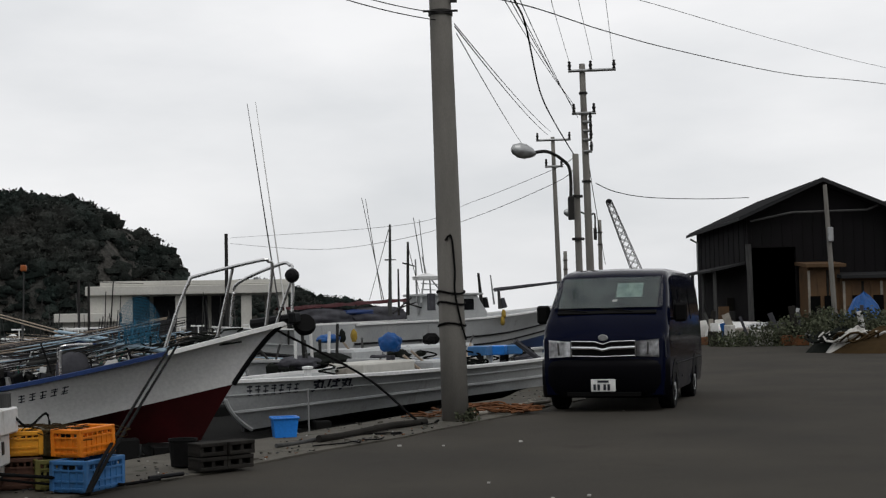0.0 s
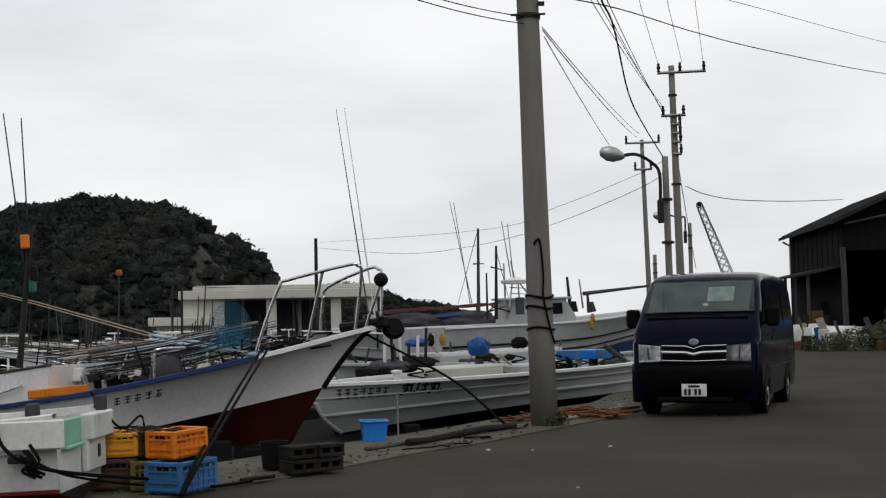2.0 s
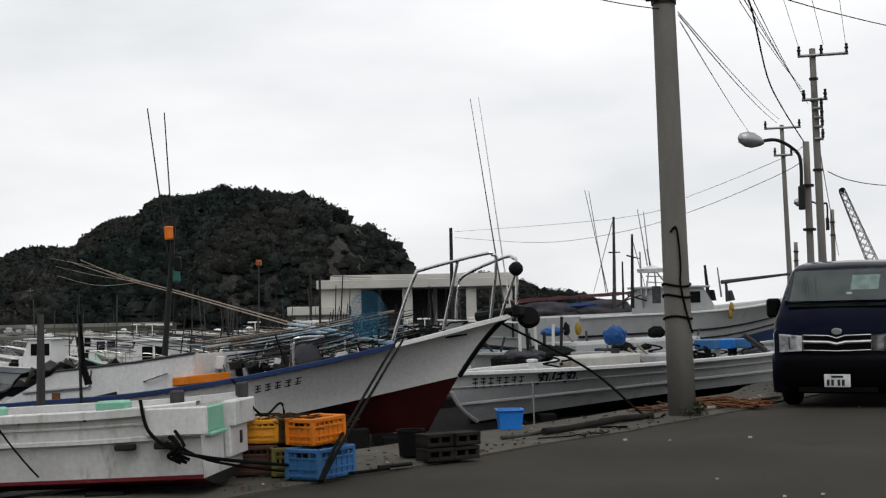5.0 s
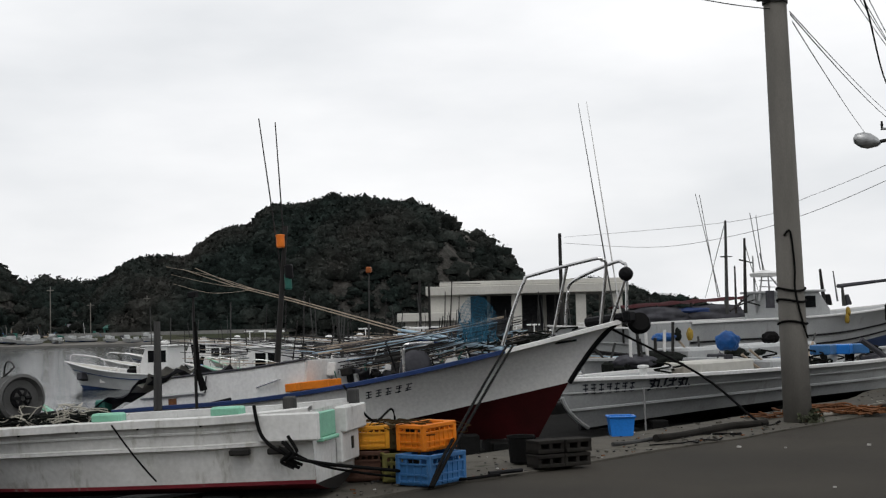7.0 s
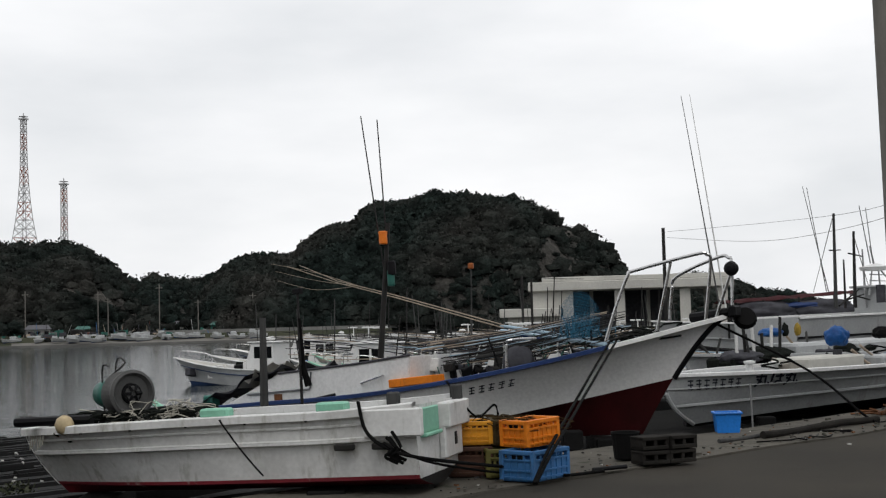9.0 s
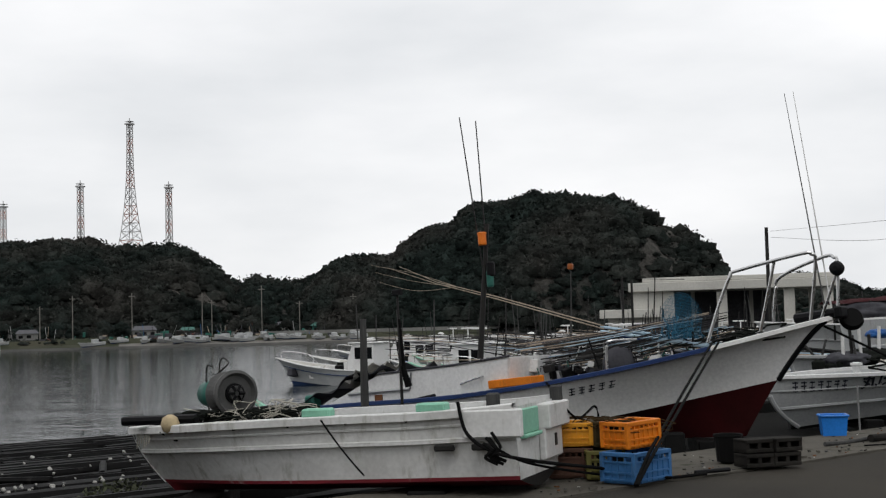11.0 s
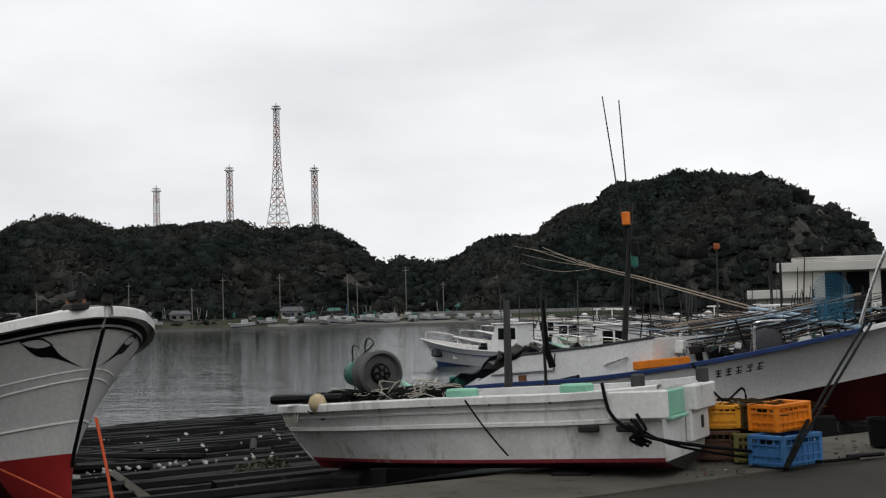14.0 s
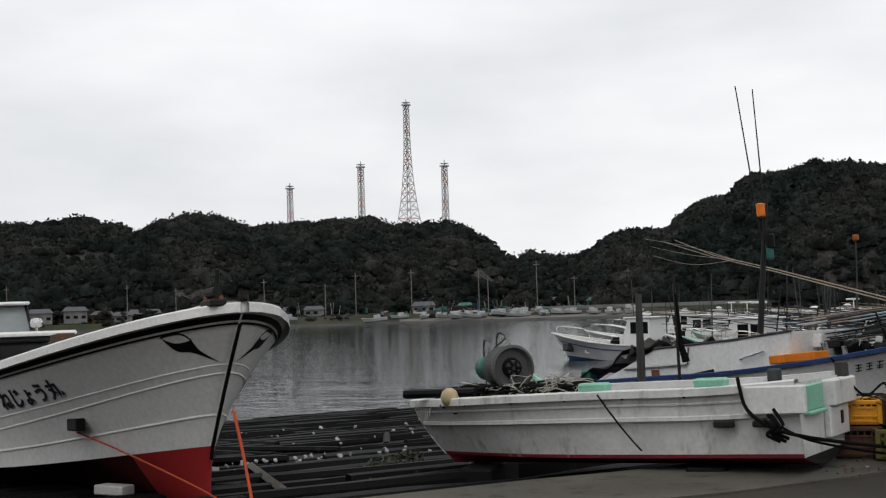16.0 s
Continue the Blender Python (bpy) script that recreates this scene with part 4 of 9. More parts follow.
def sight(m, az, el, y):
    """Where the eye's line on a bearing and a rise meets the upright lengthwise plane y of a boat, in the boat's own frame."""
    inv = m.inverted()
    o = inv @ Vector(EYE)
    d = inv.to_3x3() @ (aim(az, el, 10.0) - Vector(EYE))
    return o + d * ((y - o.y) / d.y)


# the blue-trimmed boat with the high bow, hauled out beside the road
KM, KL = boat_pose((-1.86, 16.2), (-9.75, 18.6), -0.06, -0.55)
KH = Hull(KL, 2.3, 1.36, 0.70, 0.66, 0.18, 0.66, 1.24, full=2.0, flare=1.35, stem_pow=0.74, stern_w=0.8, flat=0.8)
white_boat = thing("fishing_boat", KM, "white fishing boat with blue gunwale and red bottom, hauled out", "fishing boat")
build_hull(white_boat, KH, CREAM_HULL, OXIDE_AND_SHADED_RED, BLUE_TRIM, GREY_HULL, strakes=(), cap=0.055, stem_mat=BLACK_PAINT, bow_cap=(0.84, CREAM_HULL))
bars(white_boat, KH, sight(KM, -17.7, -3.2, -1.0).x / KL, sight(KM, -15.6, -3.0, -1.0).x / KL, 0.62, 0.78, 5, -1, INK, 0.42)


def bow_rail():
    near = [(-11.86, -0.95), (-11.44, 0.32), (-10.85, 1.8), (-10.5, 2.05), (-7.9, 2.66), (-7.5, 2.62), (-7.34, 2.3), (-7.63, -0.1)]
    far = [(-9.12, -0.1), (-9.0, 1.1), (-8.75, 1.75), (-7.0, 2.5), (-6.6, 2.45), (-6.48, 2.2), (-6.52, 0.1)]
    for line, y in ((near, -0.62), (far, 0.30)):
        bm = mesh()
        tube(bm, arc([sight(KM, az, el, y * (1 - 0.55 * i / len(line))) for i, (az, el) in enumerate(line)], 4), 0.021, 8)
        part("bow_rail", bm, STAINLESS, white_boat, "bright stainless bow rail")
    for a, b, y in (((-9.67, -0.5), (-9.0, 2.4), -0.45),):
        bm = mesh()
        tube(bm, [sight(KM, *a, y), sight(KM, *b, y)], 0.02, 8)
        part("rail_post", bm, STAINLESS, white_boat)
    bm = mesh()
    tip = KH.side(1, 1)
    lathe(bm, [(0.03, -0.07), (0.075, -0.05), (0.09, 0), (0.075, 0.05), (0.03, 0.07)], 14, Matrix.Translation(sight(KM, -6.5, 2.0, -0.1)) @ pose(0, 0, 0, 90, 0, 0))
    part("searchlight", bm, BLACK_PAINT, white_boat, "small black round searchlight")
    bm = mesh()
    tube(bm, [tip + Vector((-0.12, -0.05, -0.05)), sight(KM, -6.5, 1.9, -0.1)], 0.018, 8)
    part("lamp_post", bm, STAINLESS, white_boat)
    bm = mesh()
    tube(bm, [tip + Vector((-0.45, 0, 0.02)), tip + Vector((0.16, 0, 0.05))], 0.06, 8)
    box(bm, tip + Vector((0.12, 0, 0.05)), (0.1, 0.2, 0.14), bevel=0.02)
    part("anchor_roller", bm, BLACK_PAINT, white_boat)
    bm = mesh()
    lathe(bm, [(0.07, -0.06), (0.12, -0.06), (0.145, 0), (0.12, 0.06), (0.07, 0.06)], 18, Matrix.Translation(tip + Vector((0.16, 0.2, -0.04))) @ pose(0, 0, 0, 65, 0, 35))
    part("fender", bm, RUBBER, white_boat, "worn black tyre fender")


bow_rail()


def km_local(az, el, d):
    return KM.inverted() @ aim(az, el, d)


# rods, house and mast of the white boat
for k, (az, el) in enumerate(((-8.31, 9.35), (-7.95, 9.4))):
    bm = mesh()
    tube(bm, [km_local(-7.0 + k * 0.25, 0.1, 16.6), km_local(az, el, 16.9)], 0.011, 6, 0.0035)
    part("antenna_rod", bm, PAPER if k else PAINTED_GREY, white_boat)
for k, dy in enumerate((0.0, 0.35)):
    bm = mesh()
    tube(bm, [KH.side(0.83, 1, -1) + Vector((0.0, 0.1 + dy, 0.04)), km_local(-16.3, -0.35 + 0.2 * k, 18.3 + dy)], 0.030, 8, 0.020)
    part("pale_blue_pole", bm, POLE_PALE, white_boat, "pale blue fishing pole lying aft")
    bm = mesh()
    a, b = km_local(-14.6, -0.75 + 0.2 * k, 18.0 + dy), km_local(-15.8, -0.47 + 0.2 * k, 18.2 + dy)
    tube(bm, [a, b], 0.031, 8, 0.028)
    part("pole_sleeve", bm, BLUE_TRIM, white_boat, "dark blue pole sleeve")


def deck_poles():
    # thin dark and blue poles lying fore and aft over the deck
    rng = random.Random(61)
    for k in range(64):
        y = -0.5 + rng.uniform(0, 1.3)
        az0, az1 = rng.uniform(-20.2, -16.6), rng.uniform(-12.8, -10.6)
        lift = rng.uniform(-0.1, 0.95)
        a, b = sight(KM, az0, -1.75 + lift, y), sight(KM, az1, -0.62 + lift, y + rng.uniform(-0.2, 0.2))
        bm = mesh()
        tube(bm, [a, a.lerp(b, 0.5) - Vector((0, 0, 0.03)), b], rng.uniform(0.006, 0.012), 5, 0.005)
        part("deck_pole", bm, rng.choice((BLACK_PAINT, DARK_STEEL, MAST_WOOD, POLE_PALE, BLACK_PAINT, CLOTH_GREY, PAPER, DARK_STEEL, POLE_TAN)), white_boat, "thin fishing pole lying along the deck")
    for k in range(46):
        p = sight(KM, rng.uniform(-20.0, -12.5), 0.0, rng.uniform(-0.35, 0.6))
        p.z = KH.sheer(max(0.1, min(0.95, p.x / KH.L))) - 0.12
        q = p + Vector((rng.gauss(0, 0.12), rng.gauss(0, 0.1), rng.uniform(0.2, 0.62)))
        bm = mesh()
        tube(bm, [p, p.lerp(q, 0.6) + Vector((rng.gauss(0, 0.03), 0, 0)), q], rng.uniform(0.006, 0.016), 5)
        part("deck_post", bm, rng.choice((BLACK_PAINT, DARK_STEEL, PAPER, STEEL, MAST_WOOD, TEAL)), white_boat, "thin upright deck post")
    for k in range(44):
        p = sight(KM, rng.uniform(-19.8, -13.8), -2.1 + rng.uniform(-0.1, 0.35), rng.uniform(-0.4, 0.4))
        bm = mesh()
        box(bm, p, (rng.uniform(0.05, 0.2), rng.uniform(0.05, 0.2), rng.uniform(0.05, 0.18)), (rng.uniform(-20, 20), rng.uniform(-20, 20), rng.uniform(0, 90)), 0.012)
        part("deck_gear", bm, rng.choice((WHITE_DIRTY, BLACK_PAINT, DARK_STEEL, CLOTH_GREY, PAPER, BLACK_PAINT)), white_boat, "jumbled gear on the deck")


for k in range(2):
    bm = mesh()
    tube(bm, [km_local(-16.2, -0.25 + 0.13 * k, 18.4), km_local(-20.8, 1.18 + 0.10 * k, 19.9), km_local(-23.3, 1.88 + 0.08 * k, 20.8), km_local(-25.4 + 0.5 * k, 2.62 + 0.05 * k, 22.0)], 0.0095, 6, 0.004)
    part("pole_tip", bm, POLE_TAN, white_boat, "thin pale pole end")
for az, el in ((-26.1, 2.75), (-25.9, 2.42), (-25.8, 2.02)):
    bm = mesh()
    tube(bm, arc([km_local(-22.4, 1.72, 20.5), km_local(-24.2, el - 0.42, 21.2), km_local(az, el, 22.0)], 5), 0.0045, 5, 0.002)
    part("rod_whisker", bm, POLE_TAN, white_boat, "thin drooping rod end")


def deckhouse():
    # white raised house aft: the roof falls gently aft, then slopes steeply to the deck
    y0 = -0.86
    prof = [sight(KM, az, el, y0) for az, el in ((-28.6, -3.45), (-25.9, -1.95), (-22.7, -1.66), (-20.25, -1.33), (-20.4, -3.2))]
    prof = [(p.x, p.z) for p in prof] + [(sight(KM, -20.4, -3.2, y0).x, 0.45), (sight(KM, -28.6, -3.4, y0).x, 0.45)]
    bm = mesh()
    left = [bm.verts.new((x, y0, z)) for x, z in prof]
    right = [bm.verts.new((x, 0.72, z)) for x, z in prof]
    bm.faces.new(left)
    bm.faces.new(right[::-1])
    for i in range(len(prof)):
        j = (i + 1) % len(prof)
        bm.faces.new((left[j], left[i], right[i], right[j]))
    bmesh.ops.recalc_face_normals(bm, faces=bm.faces)
    bmesh.ops.bevel(bm, geom=list(bm.edges), offset=0.018, segments=2, affect="EDGES")
    house = part("deckhouse", bm, WHITE_HULL, white_boat, "white sloping deckhouse")
    bm = mesh()
    a, b = sight(KM, -27.2, -2.75, y0 - 0.02), sight(KM, -24.6, -2.6, y0 - 0.02)
    tube(bm, [a, b], 0.02, 5)
    part("rubbing_strip", bm, GREY_HULL, house)
    bm = mesh()
    tube(bm, [sight(KM, -24.55, -2.6, y0 - 0.015), sight(KM, -24.5, -1.9, y0 - 0.015)], 0.012, 4)
    part("panel_joint", bm, CLOTH_GREY, house)
    bm = mesh()
    box(bm, sight(KM, -25.9, -2.95, y0 - 0.008), (0.14, 0.02, 0.1))
    part("rust_patch", bm, RUST, house)
    bm = mesh()
    q, r = sight(KM, -22.4, -2.45, y0 - 0.05), sight(KM, -21.5, -2.15, y0 - 0.05)
    tube(bm, [q, r], 0.016, 6)
    for p in (q, r):
        tube(bm, [p, p + Vector((0, 0.05, 0))], 0.012, 6)
    part("grab_rail", bm, STAINLESS, house)
    # thin dark cap along the roof edge
    bm = mesh()
    tube(bm, [sight(KM, az, el, y0 - 0.004) for az, el in ((-25.9, -1.92), (-22.7, -1.63), (-20.25, -1.30))], 0.016, 5)
    part("roof_edge", bm, CLOTH_GREY, house)
    # dark cover slumped over the sloping aft end
    bm = mesh()
    lo, hi = sight(KM, -29.0, -3.1, y0), sight(KM, -26.0, -1.75, y0)
    rows = []
    for i in range(13):
        u = i / 12
        c = lo.lerp(hi, u)
        rows.append([(c.x + 0.05 * math.sin(5 * k + 9 * u), y0 - 0.06 + k * 0.2 + 0.04 * math.sin(17 * u), c.z + 0.02 + 0.07 * math.sin(2.3 * k + 11 * u)) for k in range(9)])
    sheet(bm, rows)
    bmesh.ops.solidify(bm, geom=list(bm.faces), thickness=0.16)
    part("folded_cover", bm, CLOTH_GREY, white_boat, "dark folded cover cloth", smooth=True)
    bm = mesh()
    rows = []
    lo, hi = sight(KM, -27.6, -2.5, y0 - 0.1), sight(KM, -26.4, -1.55, y0 - 0.1)
    for i in range(7):
        c = lo.lerp(hi, i / 6)
        rows.append([(c.x + 0.04 * math.sin(4 * k + i), y0 - 0.1 + k * 0.16, c.z + 0.06 * math.sin(3 * k + 2 * i)) for k in range(6)])
    sheet(bm, rows)
    bmesh.ops.solidify(bm, geom=list(bm.faces), thickness=0.1)
    part("pale_piece", bm, SHELL, white_boat, "pale bundled cloth", smooth=True)
    bm = mesh()
    p = sight(KM, -28.9, -3.2, y0)
    box(bm, p + Vector((0, 0.1, 0.05)), (0.2, 0.2, 0.22), bevel=0.03)
    part("green_bitt", bm, TEAL, white_boat, "teal painted bitt")
    bm = mesh()
    tube(bm, arc([sight(KM, -31.2, -2.9, 0.2), sight(KM, -30.6, -3.3, 0), sight(KM, -29.8, -3.6, -0.2)], 4), 0.05, 6)
    part("stern_rail", bm, MINT, white_boat, "pale green stern rail")


deckhouse()


def mast_on(root, m, base, top, r, mat, name="mast"):
    bm = mesh()
    tube(bm, [m.inverted() @ base, m.inverted() @ top], r, 8, r * 0.7)
    return part(name, bm, mat, root)


mast = mast_on(white_boat, KM, aim(-21.5, -1.4, 18.0), aim(-21.05, 4.4, 18.0), 0.043, DARK_STEEL)
for k, az in enumerate((-22.12, -21.42)):
    mast_on(white_boat, KM, aim(-21.25 + 0.2 * k, 2.2, 18.0), aim(az, 9.0 - 0.17 * k, 18.0), 0.011, DARK_STEEL, "antenna")
bm = mesh()
lathe(bm, [(0.045, -0.085), (0.058, -0.07), (0.058, 0.06), (0.064, 0.062), (0.064, 0.085), (0.04, 0.095)], 14, Matrix.Translation(km_local(-21.28, 3.75, 17.95)))
part("signal_lamp", bm, LAMP_ORANGE, white_boat, "orange signal lamp")
bm = mesh()
lathe(bm, [(0.04, -0.1), (0.06, -0.08), (0.06, 0.08), (0.04, 0.1)], 12, Matrix.Translation(km_local(-20.95, 2.45, 17.95)))
part("black_lamp", bm, BLACK_PAINT, white_boat)
bm = mesh()
lathe(bm, [(0.04, -0.1), (0.05, -0.08), (0.05, 0.1), (0.04, 0.12)], 12, Matrix.Translation(km_local(-20.98, 2.0, 17.95)))
part("green_lamp", bm, TEAL, white_boat)
mast_on(white_boat, KM, aim(-24.9, -3.3, 17.9), aim(-25.0, 1.45, 17.9), 0.022, DARK_STEEL, "aft_pole")
mast_on(white_boat, KM, aim(-24.75, -2.2, 17.9), aim(-24.95, 0.4, 17.9), 0.03, BLACK_ROPE, "hanging_gear")
mast_on(white_boat, KM, aim(-24.6, -2.5, 17.9), aim(-24.85, -1.6, 17.9), 0.05, BLACK_ROPE, "hanging_gear")
bm = mesh()
box(bm, km_local(-25.0, 1.55, 17.9), (0.14, 0.08, 0.08), bevel=0.01)
part("masthead_lamp", bm, BLACK_PAINT, white_boat)
mast_on(white_boat, KM, aim(-26.5, -3.6, 16.9), aim(-26.5, 0.45, 16.9), 0.056, MAST_WOOD, "mooring_post")
bm = mesh()
box(bm, sight(KM, -20.0, -2.42, -0.8), (0.72, 0.30, 0.11), (0, -2, 0), 0.01)
part("orange_board", bm, CRATE_ORANGE, white_boat, "long orange plastic board")


deck_poles()
bm = mesh()
tube(bm, [sight(KM, -27.6, -3.8, -1.0), sight(KM, -25.6, -3.3, -1.0), sight(KM, -23.5, -2.9, -1.0)], 0.018, 7, 0.024)
part("boathook", bm, BLACK_PAINT, white_boat, "long dark boathook lying against the deckhouse")


def net_bundle():
    # blue netting hung and heaped inside the bow rail
    rng = random.Random(4)
    bm = mesh()
    for k in range(110):
        az = rng.gauss(-12.9, 0.6)
        p = sight(KM, az, -0.75, -0.35 + rng.uniform(-0.3, 0.3))
        h = max(0.1, rng.uniform(0.08, 0.30) * (1.2 - abs(az + 12.9) * 0.6))
        q = p + Vector((rng.gauss(0, 0.04), rng.gauss(0, 0.06), h))
        tube(bm, [p, p.lerp(q, 0.5) + Vector((rng.gauss(0, 0.03), 0, 0)), q], 0.0035, 3)
    part("blue_net", bm, NET_BLUE, white_boat, "heaped blue netting")["kind"] = "stuff"
    bm = mesh()
    c = sight(KM, -12.95, 0.25, -0.35)
    for k in range(32):
        z = -0.28 + 0.56 * k / 31
        w = 0.26 * math.sqrt(max(0.0, 1 - (z / 0.29) ** 2))
        tube(bm, [c + Vector((-w, 0, z)), c + Vector((0, 0.03, z)), c + Vector((w, 0, z))], 0.0024, 3)
        tube(bm, [c + Vector((z, 0, -w)), c + Vector((z, 0.03, 0)), c + Vector((z, 0, w))], 0.0024, 3)
    part("net_hoop", bm, NET_BLUE, white_boat, "round hoop of blue netting")
    net_heap("coiled_rope", white_boat, KH.L * 0.80, KH.L * 0.90, -0.10, 0.10, KH.sheer(0.86) - 0.05, 40, NET_DARK, 0.012, 44, "dark coils of rope on the foredeck", 0.2)
    bm = mesh()
    c = sight(KM, -15.6, -1.55, -0.4)
    lathe(bm, [(0.22, -0.2), (0.21, 0.0), (0.15, 0.12), (0.04, 0.16)], 16, Matrix.Translation(c))
    part("covered_winch", bm, CLOTH_GREY, white_boat, "grey covered deck winch", smooth=True)
    bm = mesh()
    a = sight(KM, -16.1, -2.0, -0.75)
    tube(bm, arc([a, a + Vector((0.02, 0, 0.3)), a + Vector((0.1, 0.0, 0.36)), a + Vector((0.28, 0.3, 0.36))], 4), 0.018, 6)
    part("hoop_rail", bm, STAINLESS, white_boat)
    for k in range(48):
        az = rng.uniform(-19.9, -13.2)
        bm = mesh()
        p = sight(KM, az, -2.0, rng.uniform(-0.5, 0.7))
        p.z = KH.sheer(max(0.1, min(0.95, p.x / KH.L))) - 0.2
        box(bm, p + Vector((0, 0, 0.12)), (rng.uniform(0.05, 0.2), rng.uniform(0.05, 0.16), rng.uniform(0.06, 0.26)), (rng.uniform(-20, 20), rng.uniform(-20, 20), rng.uniform(0, 90)), 0.012)
        part("deck_gear", bm, rng.choice([NET_DARK, CLOTH_GREY, WHITE_DIRTY, CRATE_BLUE, BLACK_PAINT, WHITE_HULL]), white_boat)


net_bundle()

# the open skiff beside the road
SM, SL = boat_pose((-7.12, 9.75), (-3.44, 9.95), -0.06, 0.05)
SH = Hull(SL, 1.3, 0.53, 0.60, 0.645, 0.10, 0.075, 0.40, full=3.6, flare=1.25, deck=0.34, stem_pow=1.5, stern_w=0.96)
skiff = thing("skiff", SM, "small dirty white fibreglass skiff with worn red bottom stripe", "skiff")
build_hull(skiff, SH, WHITE_DIRTY, WORN_RED, WHITE_DIRTY, GREY_HULL, strakes=((0.60, 0.035, 0.022), (0.82, 0.012, 0.01)), cap=0.06, band=(0.0, 0.055, WORN_RED), foot_mat=DARK_BOTTOM)
for az, s, w in ((-28.5, 1, 0.24), (-23.6, 1, 0.24)):
    bm = mesh()
    p = sight(SM, az, -3.55, 0.58)
    box(bm, (p.x, 0.58, SH.side(p.x / SL, 1).z + 0.055), (w, 0.13, 0.075), bevel=0.015)
    part("rowlock_block", bm, MINT, skiff, "mint green painted block")
for az, y in ((-21.0, 0.46), (-18.3, -0.5)):
    bm = mesh()
    p = sight(SM, az, -3.4, y)
    box(bm, (p.x, y, 0.64), (0.09, 0.09, 0.22), bevel=0.012)
    part("bitt", bm, MAST_WOOD, skiff, "short weathered mooring bitt")
bm = mesh()
box(bm, (-0.012, 0.27, 0.525), (0.04, 0.42, 0.19), bevel=0.008)
part("motor_well", bm, MINT, skiff, "green painted motor well")
bm = mesh()
box(bm, (-0.022, 0.27, 0.415), (0.07, 0.44, 0.03), bevel=0.008)
part("well_sill", bm, MINT, skiff)
bm = mesh()
box(bm, (-0.05, -0.31, 0.53), (0.11, 0.60, 0.20), bevel=0.012)
part("stern_cap", bm, WHITE_DIRTY, skiff)
bm = mesh()
box(bm, (-0.03, -0.26, 0.32), (0.06, 0.50, 0.26), bevel=0.012)
part("stern_block", bm, WHITE_DIRTY, skiff)
bm = mesh()
box(bm, (-0.062, -0.30, 0.33), (0.012, 0.06, 0.10), bevel=0.004)
part("drain_plate", bm, DARK_STEEL, skiff)
bm = mesh()
box(bm, (0.16, 0.64, 0.53), (0.46, 0.07, 0.21), bevel=0.012)
part("quarter_cap", bm, WHITE_DIRTY, skiff)
for x in (0.55, 0.25):
    bm = mesh()
    box(bm, (x, 0.645, 0.36), (0.16, 0.05, 0.05), bevel=0.01)
    part("side_bracket", bm, DARK_STEEL, skiff)


def winch():
    c = sight(SM, -32.2, -2.55, -0.1)
    z0 = SH.side(0.8, 1).z - 0.3
    ax = (SM.inverted().to_3x3() @ Vector((0.82, -0.57, 0.03))).normalized()
    rot = ax.to_track_quat("Z", "Y").to_matrix().to_4x4()
    bm = mesh()
    lathe(bm, [(0.10, -0.15), (0.17, -0.14), (0.19, -0.09), (0.16, -0.05), (0.15, 0.0), (0.16, 0.05), (0.195, 0.10), (0.20, 0.135), (0.175, 0.15), (0.15, 0.11), (0.07, 0.10), (0.06, 0.15), (0.02, 0.15)], 28, Matrix.Translation(c) @ rot)
    drum = part("drum", bm, PAINTED_GREY, skiff, "grey net-hauling drum", smooth=False)
    m = Matrix.Translation(c) @ rot
    bm = mesh()
    lathe(bm, [(0.09, 0.10), (0.085, 0.125), (0.03, 0.128)], 16, m)
    part("hub", bm, BLACK_PAINT, drum)
    for k in range(6):
        a = k * math.tau / 6
        bm = mesh()
        tube(bm, [m @ Vector((0.02 * math.cos(a), 0.02 * math.sin(a), 0.155)), m @ Vector((0.075 * math.cos(a), 0.075 * math.sin(a), 0.145))], 0.016, 5)
        part("spoke", bm, BLACK_PAINT, drum)
    bm = mesh()
    b = c - ax * 0.38
    lathe(bm, [(0.05, -0.10), (0.115, -0.09), (0.13, 0.08), (0.10, 0.16)], 16, Matrix.Translation(b) @ rot)
    part("motor", bm, TEAL, skiff, "green hydraulic motor", smooth=True)
    bm = mesh()
    tube(bm, [(c.x, c.y, z0), c], 0.07, 8)
    box(bm, (c.x, c.y, z0 + 0.1), (0.3, 0.3, 0.2), bevel=0.02)
    part("pedestal", bm, DARK_STEEL, skiff)
    bm = mesh()
    tube(bm, arc([b + Vector((-0.05, 0, -0.35)), b + Vector((-0.08, 0, 0.26)), c + Vector((0, 0, 0.26)), c + Vector((0.16, -0.05, 0.16))], 5), 0.008, 5)
    tube(bm, arc([b + Vector((-0.02, 0.1, -0.35)), b + Vector((0.0, 0.1, 0.20)), c + Vector((0.1, 0.1, 0.24))], 5), 0.008, 5)
    part("guard_wire", bm, DARK_STEEL, skiff)


winch()


net_heap("dark_net", skiff, 2.15, 3.0, -0.25, 0.14, 0.46, 340, NET_DARK, 0.008, 11, "heap of dark fishing net", 0.16)
net_heap("pale_rope", skiff, 2.1, 2.6, 0.05, 0.25, 0.58, 30, PALE_ROPE, 0.0042, 12, "tangle of pale rope", 0.13)
bm = mesh()
tube(bm, [sight(SM, -36.6, -3.55, 0.3), sight(SM, -33.6, -3.55, 0.35)], 0.04, 8)
part("bow_spar", bm, BLACK_PAINT, skiff)
bm = mesh()
tube(bm, [sight(SM, -35.5, -3.7, -0.1), sight(SM, -30.0, -3.2, -0.2)], 0.03, 8)
part("side_spar", bm, BLACK_PAINT, skiff)
bm = mesh()
lathe(bm, [(0.02, -0.08), (0.06, -0.055), (0.08, 0), (0.06, 0.055), (0.02, 0.08)], 12, Matrix.Translation(sight(SM, -34.7, -3.75, 0.45)))
part("float", bm, FLOAT_CREAM, skiff, "weathered cream float", smooth=True)
